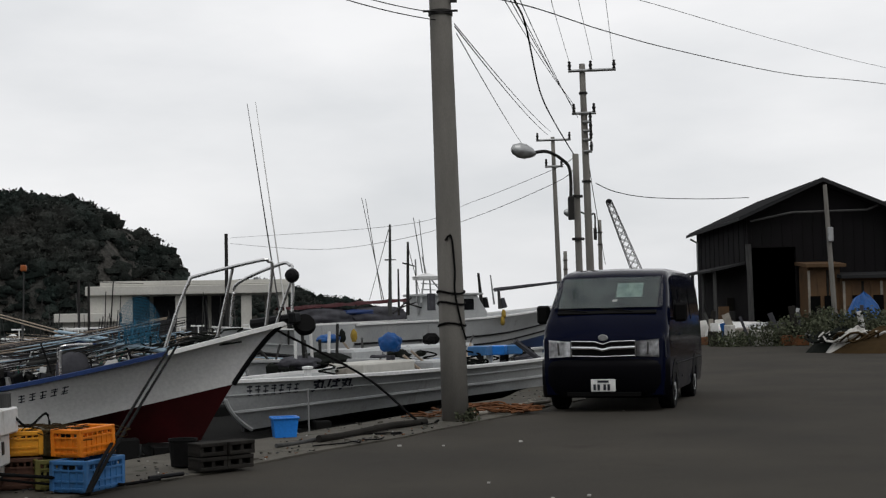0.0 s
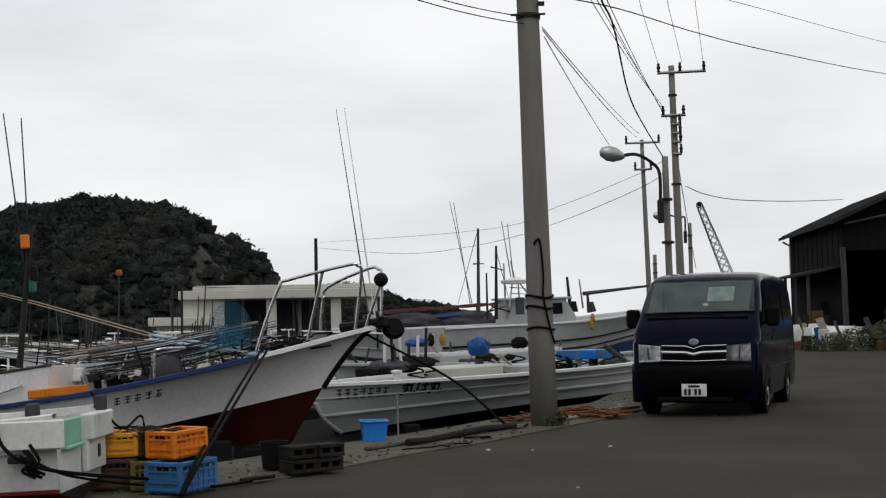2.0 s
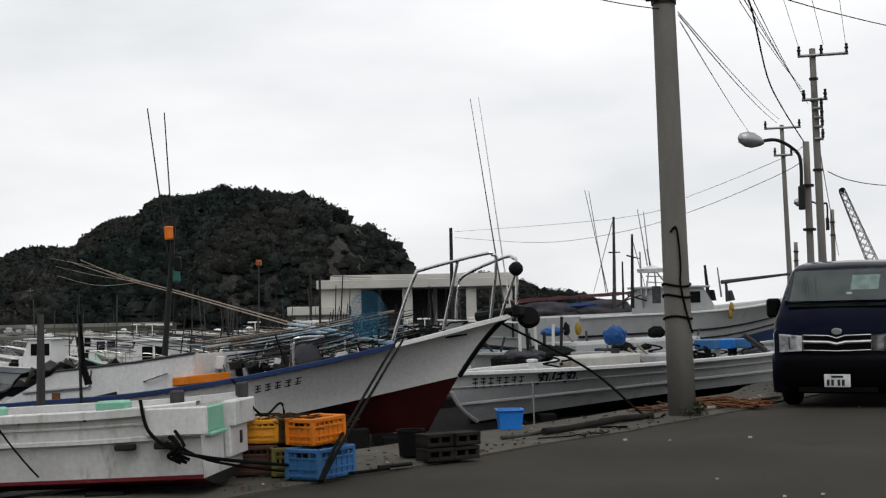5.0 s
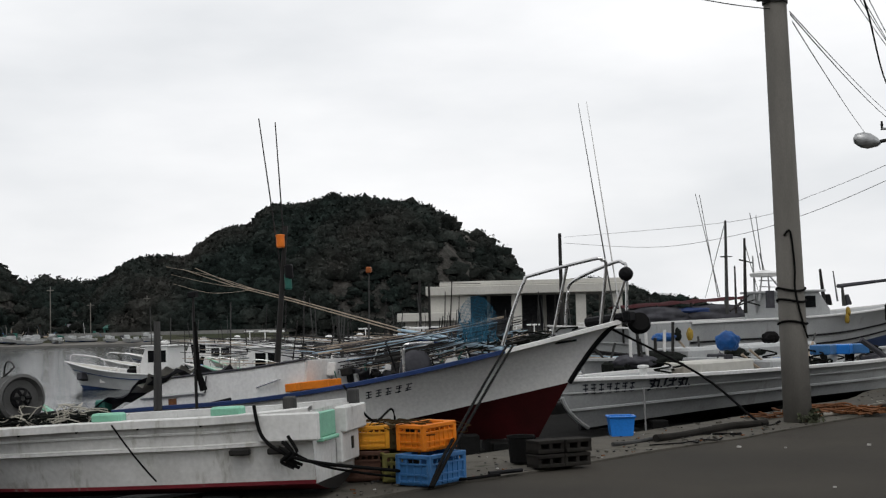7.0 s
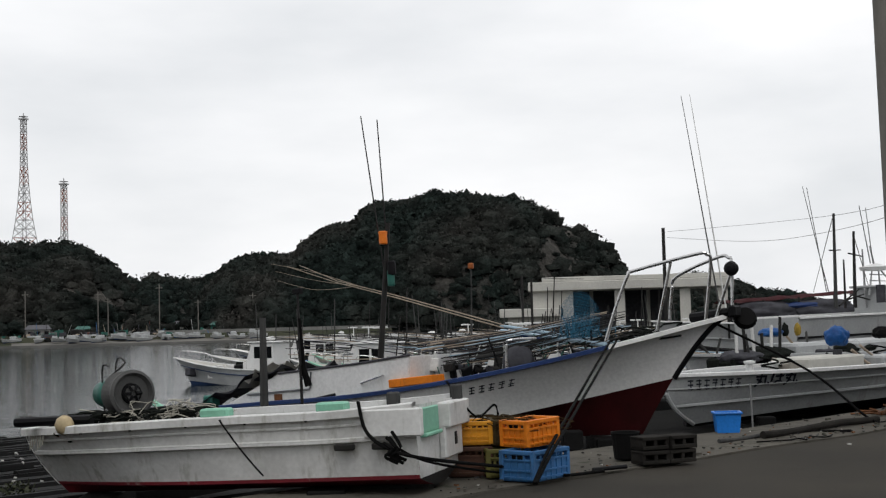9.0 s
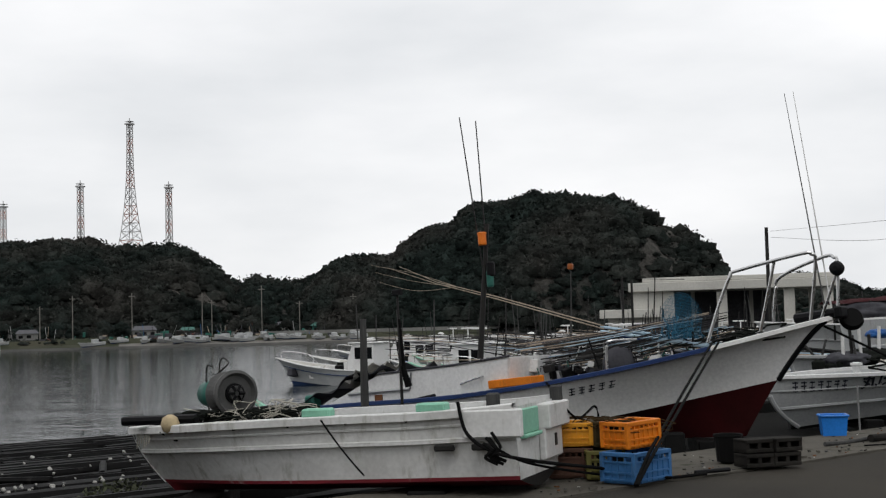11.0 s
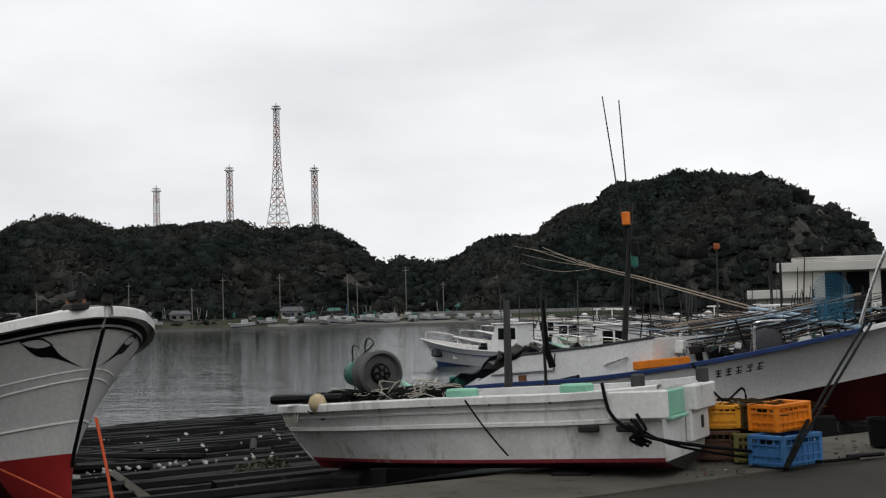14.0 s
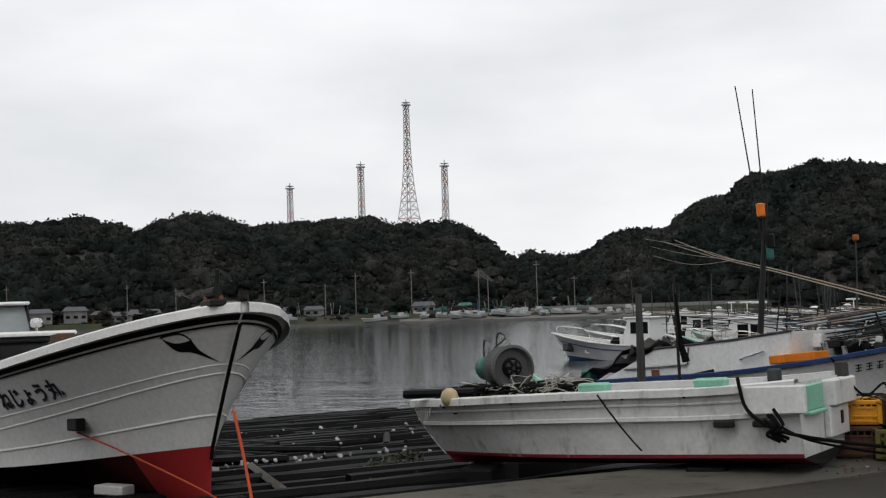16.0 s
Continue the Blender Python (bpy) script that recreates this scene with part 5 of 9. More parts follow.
bm = mesh()
for k in range(6):
    p = SH.side(0.90 + 0.012 * k, 0.97, 1, 0.02)
    tube(bm, [p, p + Vector((0.01, 0.01, -0.10 - 0.02 * (k % 3)))], 0.006, 4)
part("hanging_cord", bm, PALE_ROPE, skiff)
bm = mesh()
a = sight(SM, -28.4, -3.8, 0.69)
b = sight(SM, -26.6, -6.2, 0.72)
tube(bm, sag(a, b, 0.02, 6), 0.007, 6)
part("side_line", bm, BLACK_ROPE, skiff)
for k in range(7):
    bm = mesh()
    x = 0.35 + k * 0.5
    p = SH.side(x / SL, 0.93, 1, 0.01)
    lathe(bm, [(0.012, 0), (0.012, 0.01), (0.004, 0.014)], 6, Matrix.Translation(p) @ pose(0, 0, 0, -90, 0, 0))
    part("bolt", bm, DARK_STEEL, skiff)

# the eye-marked boat, bow towards the road
EM, EL = boat_pose((-6.62, 7.05), (-13.9, 10.2), -0.16, -0.60)
EH = Hull(EL, 2.5, 1.53, 1.12, 1.05, 0.34, 0.52, 1.08, nose=0.58, full=2.6, flare=1.4, deck=0.12, stem_pow=0.9, stern_w=0.9, foot=0.46, flat=1.0)
eye_boat = thing("fishing_boat", EM, "white fishing boat with black eye marks and red bottom, hauled out", "fishing boat")
# one red bottom: shade under the hull is put into the aft colour
build_hull(eye_boat, EH, CREAM_HULL, OXIDE_AND_SHADED_RED, CREAM_HULL, CREAM_HULL, strakes=(([0.52, 0.61], 0.004, 0.009), ([0.40, 0.545], 0.005, 0.010), ([0.18, 0.24], 0.007, 0.012)), cap=0.07, n=40, stem_r=0.010, fore_bottom=(0.88, RED_BAND))
for s in (-1, 1):
    for t0, t1 in ((0.912, 0.952), (0.880, 0.896)):
        bm = mesh()
        sheet(bm, [[EH.side(u, t, s, 0.012) + Vector((0.016 * smooth01((u - 0.93) / 0.07), 0, 0)) for t in (t0, t1)] for u in stations(60, 2.2)])
        bmesh.ops.recalc_face_normals(bm, faces=bm.faces)
        part("black_stripe", bm, BLACK_PAINT, eye_boat, "black stripe below the rail")
    # a tapering swoosh as an eye mark, with a thin brow that hooks round an open almond
    def eye_at(k, drop):
        return EH.side(0.949 + 0.0495 * k, 0.872 - 0.045 * k - drop, s, 0.008)

    bm = mesh()
    up, dn = [], []
    for i in range(25):
        k = i / 24
        low = 0.118 * math.sin(min(1.0, k / 0.42) * math.pi / 2) + 0.092 * max(0.0, (k - 0.5) / 0.5) ** 1.35
        hump = 0.062 * math.exp(-((k - 0.56) / 0.085) ** 2)
        high = 0.050 * math.sin(min(1.0, k / 0.34) * math.pi / 2) + 0.16 * max(0.0, (k - 0.42) / 0.58) ** 1.25 - hump * 0.62
        up.append(eye_at(k, min(high, low)))
        dn.append(eye_at(k, low))
    sheet(bm, [up, dn])
    bmesh.ops.recalc_face_normals(bm, faces=bm.faces)
    part("eye_mark", bm, BLACK_PAINT, eye_boat, "black swoosh of the eye mark")
    bm = mesh()
    line = [(k / 14, -0.018 * math.sin(math.pi * min(1.0, k / 9)) + (0.05 * max(0.0, (k - 5) / 3.2) ** 1.6 if k > 5 else 0)) for k in range(9)]
    sheet(bm, [[eye_at(k, d - 0.007) for k, d in line], [eye_at(k, d + 0.007) for k, d in line]])
    bmesh.ops.recalc_face_normals(bm, faces=bm.faces)
    part("eye_brow", bm, BLACK_PAINT, eye_boat, "thin black brow of the eye mark")
bm = mesh()
zs = [0.42 + (EH.bow * 0.92 - 0.42) * i / 10 for i in range(11)]
tube(bm, [(EH.L + EH.shift(1, z) + 0.04, 0, z) for z in zs], 0.016, 6)
part("stem_strip", bm, BLACK_PAINT, eye_boat)
writing(eye_boat, "ねじょう丸", EH, 0.645, 0.79, 0.66, 0.20, -1, INK)
bm = mesh()
fr = EH.side(0.988, 1, -1) + Vector((0, 0.03, 0))
fr.z = EH.side(fr.x / EH.L, 1).z + 0.03
for k in (-1, 1):
    tube(bm, [fr + Vector((k * 0.075, 0, 0)), fr + Vector((k * 0.075, 0, 0.15)), fr + Vector((k * 0.105, 0, 0.26))], 0.018, 6)
tube(bm, [fr + Vector((-0.08, 0, 0.10)), fr + Vector((0.08, 0, 0.10))], 0.04, 10)
box(bm, fr + Vector((0, 0, 0.02)), (0.2, 0.13, 0.05), bevel=0.01)
part("bow_roller", bm, DARK_STEEL, eye_boat, "dark bow roller")
bm = mesh()
lathe(bm, [(0.02, -0.07), (0.05, -0.055), (0.055, 0.055), (0.02, 0.07)], 12, Matrix.Translation(fr + Vector((-0.24, 0.1, 0.06))) @ pose(0, 0, 0, 90, 0, 20))
part("orange_float", bm, RUST, eye_boat, "dull orange float", smooth=True)
bm = mesh()
box(bm, EH.side(0.80, 1, -1) + Vector((0, 0.1, 0.06)), (0.24, 0.14, 0.12), bevel=0.01)
part("wooden_chock", bm, OCHRE_WALL, eye_boat, "brown wooden chock")
bm = mesh()
tube(bm, arc([EH.side(0.95, 1, 0.01) + Vector((-0.1, -0.08, 0.05)), EH.side(0.95, 1, 0.01) + Vector((-0.1, -0.06, 0.12)), EH.side(0.95, 1, 0.01) + Vector((-0.1, 0.06, 0.12)), EH.side(0.95, 1, 0.01) + Vector((-0.1, 0.08, 0.05))], 4), 0.012, 6)
part("cleat", bm, STAINLESS, eye_boat)


def foredeck():
    bm = mesh()
    sheet(bm, [[(p.x - 0.06, k * max(0, p.y - 0.05), p.z + 0.03 + 0.07 * (1 - k * k)) for k in (-1, -0.6, -0.2, 0.2, 0.6, 1)] for u in [0.70 + 0.27 * i / 14 for i in range(15)] for p in (EH.side(u, 1),)])
    part("foredeck", bm, CREAM_HULL, eye_boat, smooth=True)


foredeck()


def wheelhouse(root, x0, x1, w, z0, z1, mat, rake_f=0.35, visor=True, name="wheelhouse"):
    """A small cabin with raked front, windows all round and a roof that stands out."""
    bm = mesh()
    prof = [(x0, z0), (x1, z0), (x1, z0 + (z1 - z0) * 0.45), (x1 - rake_f, z1), (x0 + 0.05, z1)]
    A = [bm.verts.new((x, -w / 2, z)) for x, z in prof]
    Bv = [bm.verts.new((x, w / 2, z)) for x, z in prof]
    bm.faces.new(A)
    bm.faces.new(Bv[::-1])
    for i in range(len(prof)):
        j = (i + 1) % len(prof)
        bm.faces.new((A[j], A[i], Bv[i], Bv[j]))
    bmesh.ops.recalc_face_normals(bm, faces=bm.faces)
    cab = part(name, bm, mat, root)
    zz0, zz1 = z0 + (z1 - z0) * 0.52, z0 + (z1 - z0) * 0.88
    L = x1 - rake_f - x0
    for s in (-1, 1):
        for k in range(2):
            bm = mesh()
            box(bm, (x0 + L * (0.28 + 0.44 * k), s * (w / 2 + 0.006), (zz0 + zz1) / 2), (L * 0.36, 0.02, zz1 - zz0), bevel=0.006)
            part("window", bm, DARK_GLASS, cab)
    for k in (-1, 0, 1):
        bm = mesh()
        f0, f1 = 0.12, 0.85
        a = Vector((x1 - rake_f * f0 + 0.012, k * w * 0.31, z0 + (z1 - z0) * (0.45 + 0.55 * f0)))
        b = Vector((x1 - rake_f * f1 + 0.012, k * w * 0.31, z0 + (z1 - z0) * (0.45 + 0.55 * f1)))
        sheet(bm, [[a - Vector((0, w * 0.14, 0)), a + Vector((0, w * 0.14, 0))], [b - Vector((0, w * 0.14, 0)), b + Vector((0, w * 0.14, 0))]])
        part("windscreen", bm, DARK_GLASS, cab)
    bm = mesh()
    box(bm, ((x0 + x1 - rake_f) / 2 + 0.08, 0, z1 + 0.03), (x1 - rake_f - x0 + 0.35, w + 0.16, 0.07), bevel=0.02)
    part("cabin_roof", bm, mat, cab)
    return cab




def eye_cabin():
    # narrow cabin well aft: white roof lip over a dark window band, with a raked screen on top
    bm = mesh()
    box(bm, (-0.3, 0, 1.16), (3.5, 0.86, 0.5), bevel=0.05)
    cab = part("cabin_trunk", bm, CREAM_HULL, eye_boat, "low white cabin")
    bm = mesh()
    box(bm, (-0.3, 0, 1.50), (3.4, 0.80, 0.27), bevel=0.03)
    part("window_band", bm, DARK_GLASS, cab, "dark wrap-round cabin windows")
    for x in (-0.6, 0.5):
        bm = mesh()
        box(bm, (x, -0.405, 1.5), (0.05, 0.02, 0.25))
        part("window_post", bm, BLACK_PAINT, cab)
    bm = mesh()
    box(bm, (0.1, 0, 1.665), (4.2, 0.96, 0.05), bevel=0.02)
    part("cabin_roof", bm, CREAM_HULL, cab, "white overhanging cabin roof")
    bm = mesh()
    box(bm, (0.1, 0, 1.622), (4.1, 0.92, 0.03))
    part("roof_edge", bm, BLACK_PAINT, cab)
    # raked screen above the roof
    bm = mesh()
    prof = [(-1.8, 1.69), (0.75, 1.69), (0.45, 2.08), (-1.6, 2.10)]
    for y in (-0.36, 0.36):
        bm.faces.new([bm.verts.new((x, y, z)) for x, z in prof])
    vs = list(bm.verts)
    for i in range(4):
        j = (i + 1) % 4
        bm.faces.new((vs[i], vs[j], vs[4 + j], vs[4 + i]))
    bmesh.ops.recalc_face_normals(bm, faces=bm.faces)
    part("raked_screen", bm, SCREEN_PALE, cab, "pale raked upper screen")
    for y in (-0.37, 0.37):
        bm = mesh()
        tube(bm, [(0.77, y, 1.69), (0.46, y, 2.09)], 0.02, 5)
        part("screen_frame", bm, BLACK_PAINT, cab)
    bm = mesh()
    box(bm, (-0.6, 0, 2.115), (2.3, 0.8, 0.04), bevel=0.015)
    part("upper_roof", bm, CREAM_HULL, cab)
    bm = mesh()
    c = Vector((1.75, 0.15, 1.80))
    lathe(bm, [(0.01, -0.05), (0.06, -0.04), (0.075, 0.0), (0.06, 0.05), (0.01, 0.06)], 12, Matrix.Translation(c))
    tube(bm, [c - Vector((0, 0, 0.12)), c], 0.02, 6)
    part("deck_lamp", bm, STAINLESS, cab)


eye_cabin()
bm = mesh()
box(bm, EH.side(0.80, 0.33, -1) + Vector((0, -0.05, 0)), (0.26, 0.08, 0.1), bevel=0.01)
part("dark_bracket", bm, BLACK_PAINT, eye_boat)

# the long grey-white boat alongside, behind the utility pole
NM, NL = boat_pose((-3.25, 19.6), (1.85, 26.4), -0.33, -0.20)
NH = Hull(NL, 2.2, 0.78, 0.74, 0.80, 0.24, 0.03, 0.62, full=3.0, flare=1.2, deck=0.2, stem_pow=2.6, stern_w=0.95)
long_boat = thing("fishing_boat", NM, "long greyed white fishing boat with dark bottom and lettered bow", "fishing boat")
build_hull(long_boat, NH, GREY_HULL, DARK_BOTTOM, WHITE_HULL, GREY_HULL, strakes=((0.38, 0.03, 0.025), (0.72, 0.02, 0.012)), cap=0.05)
bars(long_boat, NH, 0.965, 0.87, 0.68, 0.90, 7, 1, INK, 0.35)
writing(long_boat, "丸は丸", NH, 0.85, 0.765, 0.80, 0.25, 1, INK)

# ---- van ----


def van():
    d = Vector((0.285, 0.958, 0)).normalized()  # from nose to tail
    nose = Vector((2.13, 17.95, 0))
    side = Vector((0, 0, 1)).cross(d)
    m = Matrix.Translation(nose) @ Matrix((d, side, Vector((0, 0, 1)))).transposed().to_4x4()
    root = thing("van", m, "dark navy van with chrome grille parked on the asphalt", "van")
    L = 4.69

    def top(x):
        pts = [(0.0, 0.97), (0.05, 1.05), (0.18, 1.20), (0.36, 1.34), (0.95, 1.85), (1.15, 1.92), (1.6, 1.965), (3.2, 1.975), (4.4, 1.94), (4.62, 1.88), (4.69, 1.7)]
        for (a, za), (b, zb) in zip(pts, pts[1:]):
            if a <= x <= b:
                return za + (zb - za) * (x - a) / (b - a)
        return pts[-1][1]

    def wide(x, z):
        w = 0.86
        if x < 0.3:
            w *= 1 - 0.06 * (1 - x / 0.3) ** 2
        if x > 4.4:
            w *= 1 - 0.04 * ((x - 4.4) / 0.29) ** 2
        if z > 1.0:
            w -= 0.10 * ((z - 1.0) / 0.95) ** 1.3
        if z < 0.5:
            w -= 0.03 * (0.5 - z) / 0.25
        return w

    def section(x):
        zt = top(x)
        pts = []
        for z in (0.24, 0.34, 0.5, 0.7, 0.85):
            pts.append((wide(x, z), z))
        r = 0.10
        for k in (0.0, 0.25, 0.5, 0.75, 0.9):
            z = 0.9 + (zt - r - 0.9) * k if zt > 1.02 else 0.87 + (zt - 0.87) * k * 0.5
            pts.append((wide(x, z), z))
        w = wide(x, zt)
        for a in (0, 30, 60, 90):
            rr = r if zt > 1.02 else 0.03
            pts.append((w - rr + rr * math.cos(radians(a)), zt - rr + rr * math.sin(radians(a))))
        pts += [((w - r) * 0.5, zt + 0.012), (0, zt + 0.018)]
        full = [Vector((x, -y, z)) for y, z in pts] + [Vector((x, y, z)) for y, z in pts[-2::-1]]
        return full

    xs = [0.0, 0.03, 0.06, 0.12, 0.18, 0.26, 0.34, 0.5, 0.65, 0.8, 0.95, 1.05, 1.15, 1.35, 1.6, 2.2, 2.8, 3.4, 4.0, 4.4, 4.55, 4.62, 4.66, 4.69]
    bm = mesh()
    g = sheet(bm, [section(x) for x in xs])
    bm.faces.new(g[0][::-1])
    bm.faces.new(g[-1])
    bmesh.ops.recalc_face_normals(bm, faces=bm.faces)
    body = part("body", bm, VAN_BLUE, root, "glossy navy blue body", smooth=True)
    return root, body, m, top, wide, L



def finish_van():
    root, body, m, top, wide, L = van()

    # windscreen: a patch that follows the raked front
    bm = mesh()
    rows = []
    for i in range(7):
        x = 0.42 + 0.50 * i / 6
        z = top(x)
        w = wide(x, z) - 0.065
        rows.append([(x - 0.022 - 0.03 * (1 - k * k), w * k, z + 0.016) for k in (-1, -0.8, -0.4, 0, 0.4, 0.8, 1)])
    sheet(bm, rows)
    bmesh.ops.recalc_face_normals(bm, faces=bm.faces)
    if sum(f.normal.x for f in bm.faces) > 0:
        bmesh.ops.reverse_faces(bm, faces=bm.faces)
    part("windscreen", bm, SCREEN_GLASS, root, "clear windscreen over a dark cabin", smooth=True)

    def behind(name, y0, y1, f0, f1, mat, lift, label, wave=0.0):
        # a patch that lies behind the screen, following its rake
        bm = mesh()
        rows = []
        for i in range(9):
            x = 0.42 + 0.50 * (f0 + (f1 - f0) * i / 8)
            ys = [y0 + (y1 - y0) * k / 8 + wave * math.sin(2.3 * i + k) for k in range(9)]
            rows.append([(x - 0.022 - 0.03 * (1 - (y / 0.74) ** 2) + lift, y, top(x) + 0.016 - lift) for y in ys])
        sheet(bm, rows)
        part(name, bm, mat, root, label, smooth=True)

    # cabin patch, paler than the cabin to include the glass's reflection
    behind("cabin_interior", -0.68, 0.68, 0.02, 0.98, CABIN_REFLECTING, 0.008, "grey-green cabin interior with the screen's reflection in its colour")
    # pale wavy-edged patch just behind the glass
    behind("pale_piece", -0.46, -0.10, 0.34, 0.80, PATCH_PALE, 0.005, "pale green-white patch behind the screen", 0.012)
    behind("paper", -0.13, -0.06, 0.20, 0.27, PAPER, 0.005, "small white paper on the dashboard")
    for y in (-0.30, 0.32):
        bm = mesh()
        tube(bm, [(0.33, y - 0.05, 1.355), (0.37, y + 0.28, 1.385), (0.38, y + 0.36, 1.39)], 0.012, 5)
        part("wiper", bm, VAN_BLACK, root)
    bm = mesh()
    box(bm, (0.335, 0, 1.345), (0.06, 1.36, 0.02), (0, -40, 0))
    part("cowl", bm, VAN_BLACK, root)
    # side glass
    for s in (-1, 1):
        for x0, x1 in ((0.86, 1.62), (1.74, 2.95), (3.06, 4.3)):
            bm = mesh()
            rows = []
            for z in (1.22, 1.45, 1.70):
                xa = x0 + (0.0 if x0 > 1 else max(0, (z - 1.22) * 0.55))
                rows.append([(x, s * (wide(x, z) + 0.006), z) for x in (xa, (xa + x1) / 2, x1)])
            sheet(bm, rows)
            part("side_window", bm, DARK_GLASS, root)
        bm = mesh()
        box(bm, (0.70, s * 0.96, 1.33), (0.12, 0.18, 0.26), (0, 0, -s * 8), 0.03)
        tube(bm, [(0.74, s * 0.78, 1.24), (0.74, s * 0.9, 1.25)], 0.02, 6)
        part("wing_mirror", bm, VAN_BLACK, root, "black wing mirror")
        bm = mesh()
        box(bm, (1.5, s * 0.855, 1.02), (0.16, 0.03, 0.04), bevel=0.01)
        part("door_handle", bm, VAN_BLUE, root)
        bm = mesh()
        tube(bm, [(x, s * (wide(x, 0.62) + 0.002), 0.62) for x in (0.9, 2, 3, 4.3)], 0.012, 5)
        part("side_moulding", bm, VAN_BLACK, root)
        bm = mesh()
        box(bm, (1.68, s * 0.848, 1.0), (0.012, 0.012, 1.2))
        part("door_gap", bm, VAN_BLACK, root)
    # front: bumper, grille, lights, plate
    bm = mesh()
    rows = []
    for z, o in ((0.2, 0.02), (0.26, -0.035), (0.40, -0.065), (0.62, -0.065), (0.69, -0.05), (0.72, 0.0)):
        rows.append([(o + 0.16 * abs(k) ** 9 + 0.02 * abs(k) ** 2, 0.872 * k, z) for k in (-1, -0.95, -0.88, -0.7, -0.35, 0, 0.35, 0.7, 0.88, 0.95, 1)])
    sheet(bm, rows)
    part("bumper", bm, VAN_BUMPER, root, "dark front bumper", smooth=True)
    bm = mesh()
    box(bm, (-0.060, 0, 0.25), (0.02, 1.0, 0.06), bevel=0.006)
    part("air_intake", bm, VAN_BLACK, root)
    bm = mesh()
    box(bm, (-0.005, 0, 0.845), (0.03, 0.86, 0.20), bevel=0.01)
    grille = part("grille", bm, VAN_BLACK, root)
    for z, rr, dip in ((0.948, 0.010, 0.032), (0.862, 0.026, 0.022), (0.752, 0.009, 0.0)):
        bm = mesh()
        ks = [-1 + i / 12 for i in range(25)]
        tube(bm, [(-0.036 + 0.022 * abs(k) ** 3, 0.43 * k, z - dip * max(0.0, 1 - abs(k) * 4) + 0.012 * abs(k)) for k in ks], rr, 8)
        part("grille_bar", bm, CHROME, grille, "chrome grille bar")
    for sd in (-1, 1):
        bm = mesh()
        tube(bm, [(-0.016, sd * 0.432, 0.75), (-0.02, sd * 0.436, 0.96)], 0.010, 6)
        part("grille_bar", bm, CHROME, grille, "chrome grille bar")
    bm = mesh()
    lathe(bm, [(0.052, -0.012), (0.062, 0.0), (0.052, 0.012), (0.036, 0.0)], 20, Matrix.Translation((-0.01, 0, 1.005)) @ pose(0, 0, 0, 0, 90, 0) @ Matrix.Diagonal((0.72, 1.1, 1, 1)))
    part("badge", bm, STEEL, root, "plain oval chrome badge")
    for s in (-1, 1):
        bm = mesh()
        rows = []
        for z in (0.735, 0.77, 0.87, 0.93, 0.955):
            q = (z - 0.735) / 0.22
            rows.append([(-0.03 + 0.02 * k + 0.26 * max(0, k - 0.6) ** 2 * 1.8, s * (0.445 + 0.39 * k), z + 0.035 * k * q + 0.02 * (1 - k) * (1 - q)) for k in (0, 0.25, 0.5, 0.75, 0.9, 1.0)])
        sheet(bm, rows)
        bmesh.ops.solidify(bm, geom=list(bm.faces), thickness=0.02)
        lamp = part("headlight", bm, LENS, root, "clear headlight", smooth=True)
        bm = mesh()
        tube(bm, [(-0.046, s * 0.60, 0.775), (-0.05, s * 0.61, 0.94)], 0.012, 6)
        part("lamp_divider", bm, PAINTED_GREY, lamp)
    bm = mesh()
    box(bm, (-0.082, 0.0, 0.37), (0.012, 0.33, 0.165), bevel=0.004)
    plate = part("plate", bm, PLATE_WHITE, root, "white plate with dark bars")
    for y, w in ((0.075, 0.05), (0.02, 0.05), (-0.06, 0.05), (-0.115, 0.05)):
        bm = mesh()
        box(bm, (-0.0915, -y, 0.345), (0.006, w * 0.7, 0.08))
        part("bar", bm, INK, plate)
    bm = mesh()
    box(bm, (-0.0915, 0, 0.422), (0.006, 0.15, 0.03))
    part("bar", bm, INK, plate)
    # wheels
    for x in (0.80, 3.37):
        for s in (-1, 1):
            c = Vector((x, s * 0.745, 0.315))
            mm = Matrix.Translation(c) @ pose(0, 0, 0, -s * 90, 0, 0)
            bm = mesh()
            lathe(bm, [(0.19, -0.10), (0.29, -0.10), (0.315, -0.07), (0.315, 0.07), (0.29, 0.105), (0.19, 0.095)], 26, mm)
            wheel = part("wheel", bm, RUBBER, root, "black tyre on a steel wheel", smooth=False)
            bm = mesh()
            lathe(bm, [(0.20, 0.06), (0.195, 0.10), (0.17, 0.085), (0.07, 0.07), (0.05, 0.11), (0.01, 0.115)], 22, mm)
            part("rim", bm, STEEL, wheel)
            bm = mesh()
            ang = [math.pi * k / 12 for k in range(13)]
            sheet(bm, [[(x + r * math.cos(a), s * (wide(x, 0.5) + 0.004), 0.30 + r * math.sin(a)) for a in ang] for r in (0.2, 0.385)])
            part("wheel_arch", bm, VAN_BLACK, root)
    bm = mesh()
    box(bm, (4.67, 0, 0.45), (0.1, 1.6, 0.3), bevel=0.02)
    part("rear_bumper", bm, VAN_BUMPER, root)


SCREEN_GLASS = glass("windscreen_glass", (0.8, 0.86, 0.85))
# cabin colour raised to paint the reflection on the windscreen
CABIN_REFLECTING = material("cabin_with_reflection", (0.12, 0.145, 0.145), 0.8, second=(0.03, 0.038, 0.04), scale=3.2, amount=1.0, grain=12, bump=0.0)
PATCH_PALE = material("pale_green_patch", (0.36, 0.47, 0.42), 0.8, second=(0.16, 0.24, 0.22), scale=9, grain=40, bump=0.1)
VAN_BUMPER = material("dark_bumper_paint", (0.0025, 0.0025, 0.0035), 0.35, spec=0.04, scale=3, grain=60, bump=0.0)
